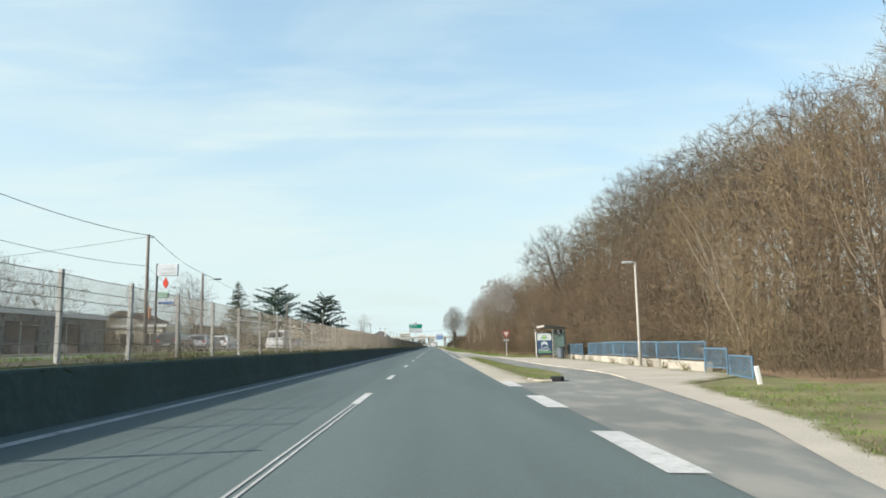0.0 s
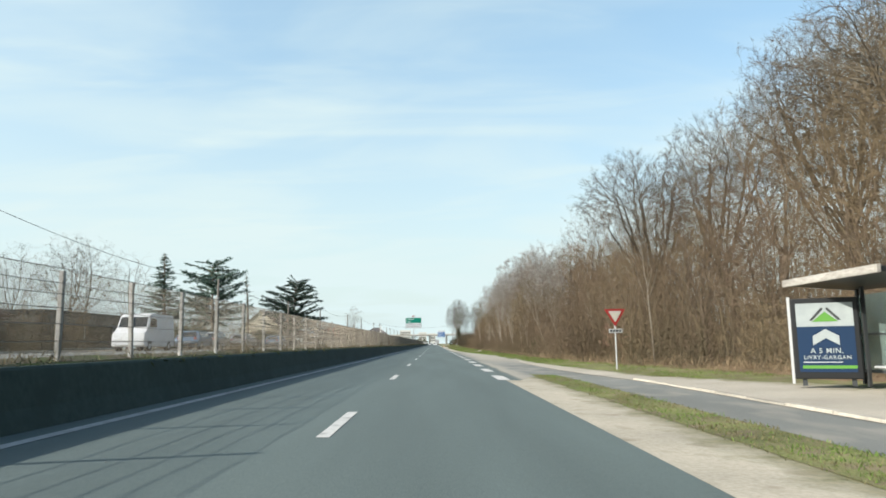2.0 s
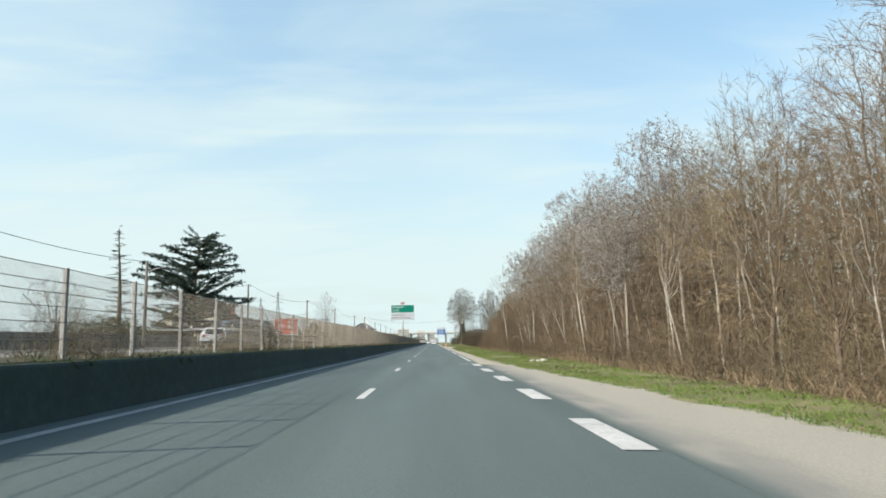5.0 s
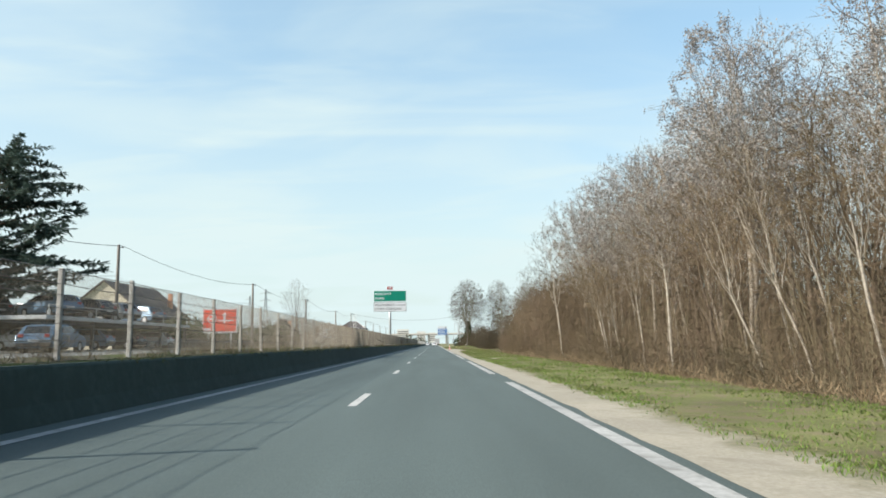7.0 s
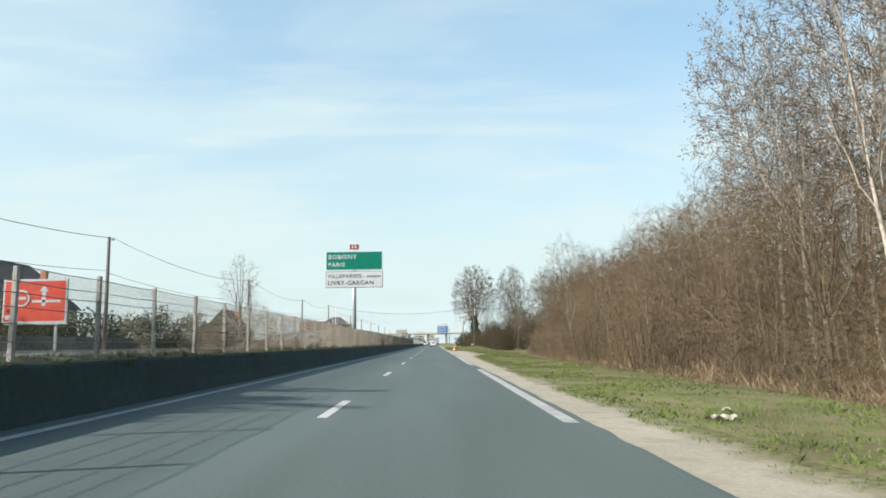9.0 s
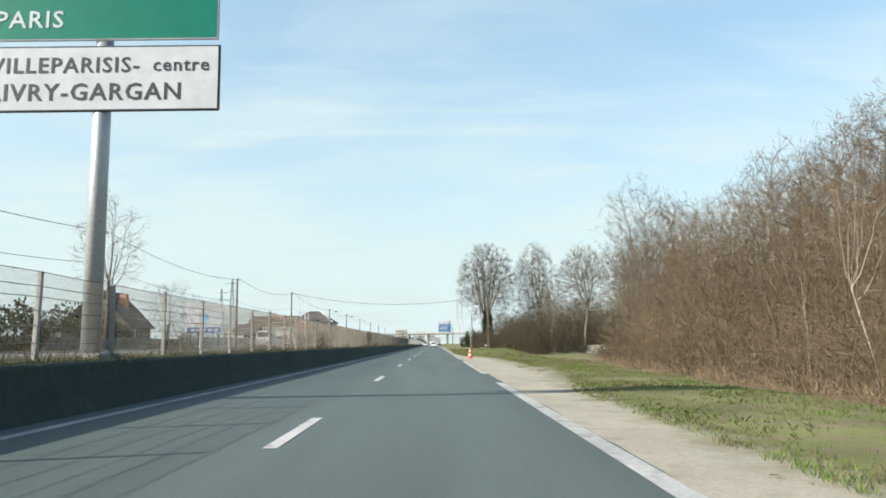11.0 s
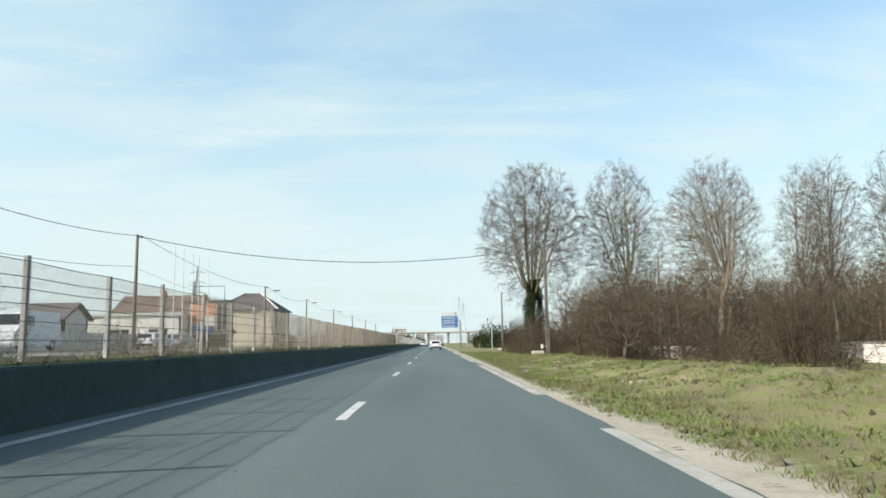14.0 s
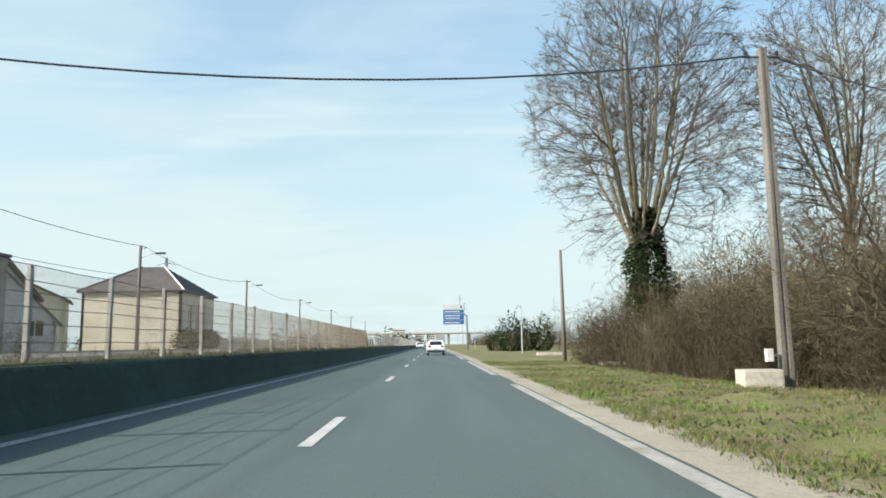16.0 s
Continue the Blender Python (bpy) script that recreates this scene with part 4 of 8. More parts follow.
for x, y, s in ((13.4, 172, 0.92), (15.4, 177, 1.02), (18.5, 179, 1.10), (16.6, 184, 0.96), (12.6, 182, 0.74), (14.2, 189, 0.84), (19.0, 190, 1.05), (17.5, 196, 0.98), (13.4, 197, 0.80), (20.5, 201, 1.05), (15.2, 204, 0.98), (18.0, 211, 1.04), (13.6, 208, 0.86), (14.8, 213, 0.88), (13.0, 139, 0.80), (14.5, 146, 0.86), (14.0, 158, 0.76), (16.5, 165, 0.90)):
    plant(rng.choice(poplar_kinds), x + 1.0, y, s, rng.uniform(-50, 50))

y = 92.0
while y < 200:
    plant(rng.choice(birch_kinds), wood_front(y) + rng.uniform(0.9, 3.2), y, rng.uniform(0.5, 0.8) * (0.75 if y < 116 else 1.0), rng.uniform(-75, 75))
    y += rng.uniform(3.5, 8.5)

for x, y, s in ((10.9, 112.0, 0.66), (11.8, 107.5, 0.58), (10.6, 139.0, 0.63), (11.5, 146.0, 0.60)):
    plant(rng.choice(poplar_kinds), x, y, s, rng.uniform(-50, 50))

# wide oaks that stand above the wood
for i, (x, y, h, r) in enumerate(((20.0, 106.0, 19.4, 0.42), (25.2, 99.0, 20.5, 0.38), (28.0, 88.0, 23.5, 0.40), (22.0, 70.0, 18.5, 0.38), (29.0, 76.0, 22.5, 0.40), (24.0, 55.0, 17.8, 0.36), (23.0, 44.0, 16.5, 0.34))):
    wd, cr = grown_tree(rng, h, r, 0.34, h * 0.345, 18, 4000, 0.38, 31.1 + i, 0.20, 0.7, 0.04, low=-0.7, high=1.3, arch=0.10, fan=0.75, tip=0.008, sprays=1, twig=0.75, twig_r=0.010, fine=4, clumps=15, fork=1.0, fill=1.15)
    make_tree("oak", "large spreading leafless oak above the brushwood", wd, cr, BARK_DARK, TWIG_GREY, (x, y, ground_z(x, y)), "oaks")

under = Geo()
rng = random.Random(9)
for _ in range(5000):
    y = rng.uniform(4, 280)
    x = wood_front(y) + 2.0 + rng.uniform(0, 18)
    h = rng.uniform(1.5, 6.5)
    lx, ly = rng.uniform(-1.8, 1.0), rng.uniform(-1.6, 1.6)
    under.tube([(x, y, -0.6), (x + lx * 0.35, y + ly * 0.3, h * 0.5), (x + lx, y + ly, h)], [rng.uniform(0.012, 0.03), 0.014, 0.004], 3, False)
    for _ in range(5):
        f = rng.uniform(0.25, 1.0)
        o = Vector((x + lx * f, y + ly * f, h * f))
        under.leaf(o, Vector((rng.uniform(-1, 1), rng.uniform(-1, 1), rng.uniform(-0.4, 0.8))).normalized(), Vector((rng.uniform(-1, 1), rng.uniform(-1, 1), rng.uniform(-1, 1))), rng.uniform(0.5, 1.5), rng.uniform(0.006, 0.012))
solid("undergrowth", under, BRUSH, "dense leafless undergrowth inside the wood", "undergrowth", "stuff")
fuzz = Geo()
for _ in range(60000):
    y = rng.uniform(4, 282)
    x = wood_front(y) + 1.0 + 9.0 * rng.random() ** 1.4
    z = rng.uniform(0.2, 6.5) * (0.55 + 0.45 * min(1, (x - wood_front(y)) / 4))
    fuzz.leaf((x, y, z), Vector((rng.gauss(-0.1, 0.6), rng.gauss(0, 0.6), rng.gauss(0.35, 0.5))).normalized(), Vector((rng.uniform(-1, 1), rng.uniform(-1, 1), rng.uniform(-1, 1))), rng.uniform(0.5, 1.3), rng.uniform(0.004, 0.008))
solid("twig_tangle", fuzz, RUSSET, "fine russet twigs tangled through the edge of the wood", "undergrowth", "stuff")
foot = Geo()
for _ in range(16000):
    y = rng.uniform(60, 284)
    x = wood_front(y) - 1.1 + 2.4 * rng.random()
    h = rng.uniform(0.15, 0.75) * (0.5 + noise.noise(Vector((x * 0.7, y * 0.5, 3))) + 0.4)
    z = ground_z(x, y)
    foot.leaf((x, y, z), Vector((rng.gauss(0, 0.5), rng.gauss(0, 0.5), 0.8)).normalized(), Vector((rng.uniform(-1, 1), rng.uniform(-1, 1), 0)), max(0.12, h), rng.uniform(0.006, 0.012))
solid("dry_brambles", foot, twiggy("dry_bramble", (0.15, 0.11, 0.065), (0.31, 0.24, 0.155), 0.2), "dry brambles and dead grass at the foot of the wood", "brambles", "stuff")

# deep wood behind, too dense to count
deep = Geo()
rng = random.Random(8)
for _ in range(5500):
    x, y = rng.uniform(33, 62), rng.uniform(4, 400)
    if y > 285:
        x += 20
    h = rng.uniform(5, 15) * (0.8 if y > 210 else 1.0)
    tip = Vector((x + rng.uniform(-1.5, 1.5), y + rng.uniform(-1.5, 1.5), h - 0.5))
    deep.spike((x, y, -0.6), tip, rng.uniform(0.04, 0.10))
    for _ in range(5):
        o = Vector((x, y, -0.5)).lerp(tip, rng.uniform(0.15, 0.95))
        deep.spike(o, o + Vector((rng.uniform(-2, 2), rng.uniform(-2, 2), rng.uniform(0.3, 2.2))), rng.uniform(0.025, 0.05))
tagged(solid("deep_wood", deep, TWIG_BROWN, "dense leafless wood in the background", "woods", "stuff"))

solid("holly_bush", leafy_bush(random.Random(3), 0.8, 0.9, 1.7, 900, 0.14), IVY, "dark evergreen bush at the edge of the wood", "bush").matrix_basis = pose(9.6, 107.0, ground_z(9.6, 107.0))

# ---- sapling that keeps its dead leaves ----
rng = random.Random(63)
sap = thing("beech_sapling", "young beech holding rust-brown dead leaves", "sapling", (9.5, 79.0, ground_z(9.5, 79.0)))
stems, leaves = Geo(), Geo()
stems.tube([(0, 0, -0.2), (0.05, 0.02, 0.9), (-0.03, 0.05, 1.6), (0.04, 0.0, 2.3)], [0.022, 0.017, 0.011, 0.004], 5)
for j in range(16):
    z = 0.8 + 1.2 * j / 16
    a = j * 2.4
    tip = Vector((math.cos(a), math.sin(a), 0.35)) * (0.75 - 0.25 * (z - 0.8) / 1.2)
    stems.spike((0, 0, z), (tip.x, tip.y, z + tip.z), 0.007)
    for _ in range(26):
        p = Vector((0, 0, z)) + tip * rng.uniform(0.25, 1.05) + Vector((rng.gauss(0, 0.06), rng.gauss(0, 0.06), rng.gauss(0, 0.06)))
        leaves.leaf(p, Vector((rng.uniform(-1, 1), rng.uniform(-1, 1), rng.uniform(-1.2, 0.2))).normalized(), Vector((rng.uniform(-1, 1), rng.uniform(-1, 1), rng.uniform(-1, 1))), rng.uniform(0.08, 0.14), 0.038)
part("stem", stems, BARK, sap)
tagged(part("leaf_mass", leaves, twiggy("dead_beech_leaves", (0.19, 0.115, 0.08), (0.33, 0.22, 0.165), 0.25), sap), "", "", "", "stuff")


# ---- median barrier and fence ----
barrier = thing("median_barrier", "dark concrete barrier along the central reserve", "barrier")
prof = [(-5.52, 0.0), (-4.82, 0.0), (-4.85, 0.10), (-4.97, 0.40), (-5.06, 0.84), (-5.09, 0.88), (-5.46, 0.88)]
seg = Geo().prism(prof, 0.0, 6.0)
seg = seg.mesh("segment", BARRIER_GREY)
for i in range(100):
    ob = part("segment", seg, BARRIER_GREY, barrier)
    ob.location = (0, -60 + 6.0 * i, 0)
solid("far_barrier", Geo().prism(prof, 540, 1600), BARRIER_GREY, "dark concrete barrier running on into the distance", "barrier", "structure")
bank = Geo()
for j in range(340):
    y = -60 + 2.0 * j
    bank.v += [(-5.47, y, 0.86 + 0.03 * noise.noise(Vector((y, 2, 0)))), (-5.85, y, 0.96 + 0.06 * noise.noise(Vector((y * 0.6, 0, 0)))), (-6.8, y, 0.94), (-8.85, y, 0.915)]
bank.f = [(j * 4 + i + 1, j * 4 + i, j * 4 + i + 4, j * 4 + i + 5) for j in range(339) for i in range(3)]
solid("reserve_bank", bank, BANK_EARTH, "narrow bank of earth and weeds behind the barrier", "verge", "structure")

fence = thing("fence", "wire mesh fence on pale concrete posts", "fence")
PITCH, FX = 2.506, -5.68
post = rounded(Geo().box(-0.037, 0.037, -0.037, 0.037, -0.15, 1.30), 0.010, 1).mesh("post", POSTMAT)
mesh_geo = Geo()
for i in range(1, 100):
    yy = PITCH * i / 100
    mesh_geo.tube([(0.0, yy, 0.02), (0.0, yy, 1.27)], [0.0019, 0.0019], 3, False)
panel = mesh_geo.mesh("mesh_panel", WIRE)


def post_y(k):
    """The posts stand a little closer from half way on."""
    return Y0 + PITCH * k if k < 94 else Y0 + PITCH * 94 + 2.447 * (k - 94)


HEIGHTS = (1.275, 1.06, 0.90, 0.70, 0.47, 0.22)
Y0 = 10.85
for zw in HEIGHTS:
    pts = []
    for k in range(-12, 237):
        y = post_y(k)
        z = 0.97 + 0.02 * math.sin(y * 0.13)
        pts += [(FX + 0.065, y, z + zw), (FX + 0.065, y + PITCH * 0.5, z + zw - 0.012)]
    part("line_wire", Geo().tube(pts, [0.0066] * len(pts), 4, False), WIRE_DARK, fence, "grey horizontal line wire")
rng = random.Random(2)
for k in range(-12, 236):
    y = post_y(k)
    z = 0.97 + 0.02 * math.sin(y * 0.13)
    ob = part("post", post, POSTMAT, fence)
    ob.matrix_basis = pose(FX, y, z, rng.uniform(-0.9, 0.9), rng.uniform(-1.2, 1.2), rng.uniform(-4, 4))
    ob.scale = (1, 1, rng.uniform(0.96, 1.05))
    if k <= 150:
        ob = part("mesh_panel", panel, WIRE, fence)
        ob.location = (FX + 0.045, y, z)

# weeds along the top of the barrier, and dark scrub caught in the fence
weeds = Geo()
for _ in range(14000):
    y = rng.uniform(4, 420)
    k = noise.noise(Vector((y * 0.18, 4, 0))) + 0.6 * noise.noise(Vector((y * 0.9, 9, 0)))
    if k < -0.15 and rng.random() < 0.6:
        continue
    x = rng.uniform(-6.0, -5.08)
    h = (0.05 + 0.18 * max(0, k + 0.15)) * rng.uniform(0.4, 1.4)
    fall = rng.uniform(-0.12, 0.20)
    weeds.leaf((x, y, 0.86), Vector((fall, rng.uniform(-0.15, 0.15), h)).normalized(), Vector((rng.uniform(-1, 1), rng.uniform(-1, 1), 0.2)), h + 0.05, rng.uniform(0.004, 0.009))
for _ in range(3500):
    y = rng.uniform(4, 420)
    if noise.noise(Vector((y * 0.4, 31, 0))) < 0.0:
        continue
    weeds.leaf((-5.1 + rng.uniform(-0.1, 0.05), y, 0.87), Vector((0.5, rng.uniform(-0.5, 0.5), rng.uniform(-0.9, 0.4))).normalized(), Vector((rng.uniform(-1, 1), rng.uniform(-1, 1), 0.2)), rng.uniform(0.06, 0.22), 0.014)
solid("weeds", weeds, HEDGE, "dark weeds growing over the top of the barrier", "weeds", "stuff")
dry, scrub = Geo(), Geo()
for _ in range(34000):
    y = rng.uniform(4, 430)
    x = -5.5 - 1.9 * rng.random() ** 1.8
    k = noise.noise(Vector((y * 0.22, 14, 0))) + 0.5 * noise.noise(Vector((y * 0.9, 21, 0)))
    if k < -0.05 and rng.random() < 0.8:
        continue
    h = rng.uniform(0.15, 0.6) * (0.35 + max(0, k))
    (scrub if rng.random() < 0.88 else dry).spike((x, y, 0.88), (x + rng.uniform(-0.2, 0.2), y + rng.uniform(-0.2, 0.2), 0.93 + h), 0.006)
solid("dry_weeds", dry, STRAW, "dry pale weeds at the foot of the fence", "weeds", "stuff")
solid("scrub", scrub, BRUSH, "dark brown scrub at the foot of the fence", "scrub", "stuff")
scrub_kinds = []
for i in range(3):
    g, tw = thicket(rng, (0.9, 0.65, 1.15)[i], 1.3, 16, 9, 4, 0.008, 0.004)
    scrub_kinds.append(thing("scrub_bush", "low dark leafless scrub at the foot of the fence", "shrub", group="scrub along the fence"))
    brush_parts(g, tw, 4, scrub_kinds[-1])
lawn = Geo()
for _ in range(9000):
    y = rng.uniform(5, 48) if rng.random() < 0.7 else rng.uniform(165, 200)
    x = rng.uniform(-8.6, -5.9)
    lawn.spike((x, y, 0.90), (x + rng.uniform(-0.06, 0.06), y + rng.uniform(-0.06, 0.06), 0.96 + rng.uniform(0.03, 0.12)), 0.006)
solid("lawn_grass", lawn, BLADE, "short green grass on the bank behind the fence", "grass", "stuff")

# ---- grass of the right verge ----
rng = random.Random(31)
green, straw, dead = Geo(), Geo(), Geo()


def tuft(x, y, n, h):
    z = verge_z(x, y)
    withered = (y > 200 or y < 70) and noise.noise(Vector((x * 0.8, y * 0.55, 11))) + 0.5 * noise.noise(Vector((x * 2.1, y * 1.7, 2))) > -0.08
    for _ in range(n):
        a = rng.uniform(0, 2 * math.pi)
        px, py = x + rng.uniform(-0.12, 0.12), y + rng.uniform(-0.12, 0.12)
        hh = h * rng.uniform(0.5, 1.3)
        (dead if withered and rng.random() < 0.7 else green if rng.random() < 0.84 else straw).leaf((px, py, z - 0.01), (math.cos(a) * 0.6, math.sin(a) * 0.6, 1.0), Vector((math.sin(a * 3), math.cos(a * 3), 0.3)), hh, 0.006)


for _ in range(31000):
    y = rng.uniform(3, 372)
    edge = along(EDGE_GRASS, y)
    if y < 83:
        if y < 18:
            a, b = pave_far(y) + 0.1, 12.0
        elif y > 62:
            a, b = pave_far(y) + 0.1, 11.0
        else:
            continue
    else:
        a, b = edge + 0.15, (8.5 if y < 285 else 9.5)
    x = a + (b - a) * rng.random() ** 1.5
    k = noise.noise(Vector((x * 0.5, y * 0.3, 3)))
    if k < -0.12 and rng.random() < 0.7:
        continue
    tuft(x, y, 9, 0.045 + 0.06 * max(0, k + 0.2))
for _ in range(3600):
    y = rng.uniform(22.5, 66.0)
    x = rng.uniform(3.25, max(3.3, along(LAYBY_NEAR, y)))
    tuft(x, y, 8, 0.03 + 0.04 * rng.random() ** 2)
for _ in range(9000):
    y = rng.uniform(266, 350)
    a = along(EDGE_GRASS, y) + 0.2
    x = a + (10.5 - a) * rng.random() ** 1.3
    k = noise.noise(Vector((x * 0.9, y * 0.6, 17)))
    if k > -0.1:
        tuft(x, y, 8, 0.07 + 0.16 * max(0, k))
clumps = Geo()
for _ in range(5200):
    y = rng.uniform(82, 372)
    x = along(EDGE_GRASS, y) + 0.35 + 4.6 * rng.random() ** 1.3
    if noise.noise(Vector((x * 0.5, y * 0.25, 21))) < -0.05:
        continue
    z, k = verge_z(x, y), rng.uniform(0.5, 1.25)
    for j in range(9):
        a = rng.uniform(0, 2 * math.pi)
        p = (x + rng.gauss(0, 0.16) * k, y + rng.gauss(0, 0.22) * k, z)
        clumps.leaf(p, Vector((math.cos(a) * 0.7, math.sin(a) * 0.7, rng.uniform(0.35, 1.0))).normalized(), Vector((-math.sin(a), math.cos(a), 0.6)), rng.uniform(0.05, 0.12) * k, rng.uniform(0.012, 0.022))
stalks = Geo()
for _ in range(5200):
    y = rng.uniform(262, 352)
    x = along(EDGE_GRASS, y) + 0.2 + (11.5 - along(EDGE_GRASS, y)) * rng.random()
    if noise.noise(Vector((x * 0.6, y * 0.4, 41))) < -0.1:
        continue
    z = verge_z(x, y)
    for _ in range(4):
        d = Vector((rng.gauss(0, 0.45), rng.gauss(0, 0.45), 1)).normalized()
        stalks.leaf((x + rng.gauss(0, 0.08), y + rng.gauss(0, 0.08), z - 0.01), d, Vector((rng.uniform(-1, 1), rng.uniform(-1, 1), 0.1)), rng.uniform(0.06, 0.26), rng.uniform(0.002, 0.005))
solid("dead_stalks", stalks, twiggy("dead_stalk", (0.12, 0.095, 0.055), (0.27, 0.22, 0.135), 0.2), "dead brown stalks standing in the rough grass", "weeds", "stuff")
lumps = Geo()
for _ in range(1500):
    y = rng.uniform(268, 348)
    x = along(EDGE_GRASS, y) + 0.3 + 6.5 * rng.random()
    k, z = rng.uniform(0.03, 0.11), verge_z(x, y)
    ring = [(x + k * math.cos(u) * rng.uniform(0.7, 1.2), y + k * math.sin(u) * rng.uniform(0.7, 1.2)) for u in (0, 1.3, 2.5, 3.8, 5.0)]
    n0 = len(lumps.v)
    lumps.v += [(px, py, z - 0.02) for px, py in ring] + [(px * 0.5 + x * 0.5, py * 0.5 + y * 0.5, z + k * rng.uniform(0.3, 0.8)) for px, py in ring]
    lumps.f += [(n0 + i, n0 + (i + 1) % 5, n0 + 5 + (i + 1) % 5, n0 + 5 + i) for i in range(5)] + [tuple(n0 + 5 + i for i in range(5))]
solid("earth_clods", lumps, BANK_EARTH, "clods of earth scattered over the rough grass", "clods", "stuff")
solid("verge_weeds", clumps, twiggy("broadleaf_weeds", (0.11, 0.145, 0.042), (0.225, 0.26, 0.092), 0.2, 0.35), "low broad-leaved green weeds among the grass", "weeds", "stuff")
solid("dead_grass", dead, twiggy("withered_grass", (0.125, 0.115, 0.052), (0.225, 0.20, 0.105), 0.2, 0.3), "brown withered grass in patches on the verge", "grass", "stuff")
solid("grass", green, BLADE, "fresh green grass of the verge", "grass", "stuff")
solid("straw", straw, STRAW, "dry pale grass among the green", "grass", "stuff")
bits = Geo()
for _ in range(1500):
    y = rng.uniform(80, 372)
    x = along(EDGE_GRASS, y) + rng.uniform(-0.3, 4.5)
    z = verge_z(x, y) + 0.02
    a = rng.uniform(0, 6.28)
    s = rng.uniform(0.02, 0.07)
    bits.leaf((x, y, z), (math.cos(a), math.sin(a), 0.2), Vector((0.2, 0.1, 1)), s * 2, s * 0.6)
solid("fallen_leaves", bits, STRAW, "dead leaves and scraps lying on the verge", "leaves", "stuff")

# ---- creeper hanging over the fence ----
rng = random.Random(77)
creeper = thing("creeper", "dark half-bare creeper hanging over the wire fence", "climbing plant")
vine, foliage = Geo(), Geo()
for j in range(46):
    y0 = 285.3 + 3.9 * rng.random()
    top = Vector((-5.78 + rng.uniform(-0.12, 0.14), y0 + rng.uniform(-0.4, 0.4), 2.12 + rng.uniform(-0.2, 0.16) - 0.06 * (y0 - 285.3)))
    foot = Vector((-5.85 + rng.uniform(-0.1, 0.1), (286.4 if rng.random() < 0.6 else 288.4) + rng.uniform(-0.25, 0.25), 0.84))
    hang = Vector((top.x + rng.uniform(-0.05, 0.16), top.y + rng.uniform(-0.35, 0.35), top.z - rng.uniform(0.25, 1.0)))
    up = arc(rng, foot, foot.lerp(top, 0.6) + Vector((0, rng.uniform(-0.3, 0.3), 0.1)), top, 6, 0.12)
    down = arc(rng, top, top.lerp(hang, 0.4) + Vector((0.06, rng.uniform(-0.1, 0.1), 0.12)), hang, 4, 0.10)
    vine.tube(up, [0.016 - 0.0016 * i for i in range(7)], 4, False)
    vine.tube(down, [0.006, 0.005, 0.004, 0.003, 0.002], 3, False)
    for path in (up[3:], down, down):
        for _ in range(26):
            k = rng.randrange(len(path) - 1)
            p = path[k].lerp(path[k + 1], rng.random()) + Vector((rng.gauss(0, 0.05), rng.gauss(0, 0.09), rng.gauss(0, 0.07)))
            foliage.leaf(p, Vector((rng.uniform(-1, 1), rng.uniform(-1, 1), rng.uniform(-1.2, 0.4))).normalized(), Vector((rng.uniform(-1, 1), rng.uniform(-1, 1), rng.uniform(-1, 1))), rng.uniform(0.03, 0.065), 0.010)
for _ in range(160):
    p = Vector((-5.7 + rng.gauss(0, 0.14), 286.6 + rng.gauss(0, 0.5), 0.9 + abs(rng.gauss(0, 0.3))))
    foliage.leaf(p, Vector((rng.uniform(-1, 1), rng.uniform(-1, 1), rng.uniform(-0.2, 1))).normalized(), Vector((rng.uniform(-1, 1), rng.uniform(-1, 1), rng.uniform(-1, 1))), rng.uniform(0.03, 0.08), 0.012)
tagged(part("stem_mass", vine, BARK, creeper), "", "", "", "stuff")
tagged(part("leaf_mass", foliage, HEDGE, creeper), "", "", "", "stuff")


# ---- bus stop ----
FASCIA = surface("dirty_fascia", (0.24, 0.225, 0.20), (0.38, 0.36, 0.325), 8, 0.7, 0.1, 0.25, 1.5, stretch=(1, 0.6, 3))


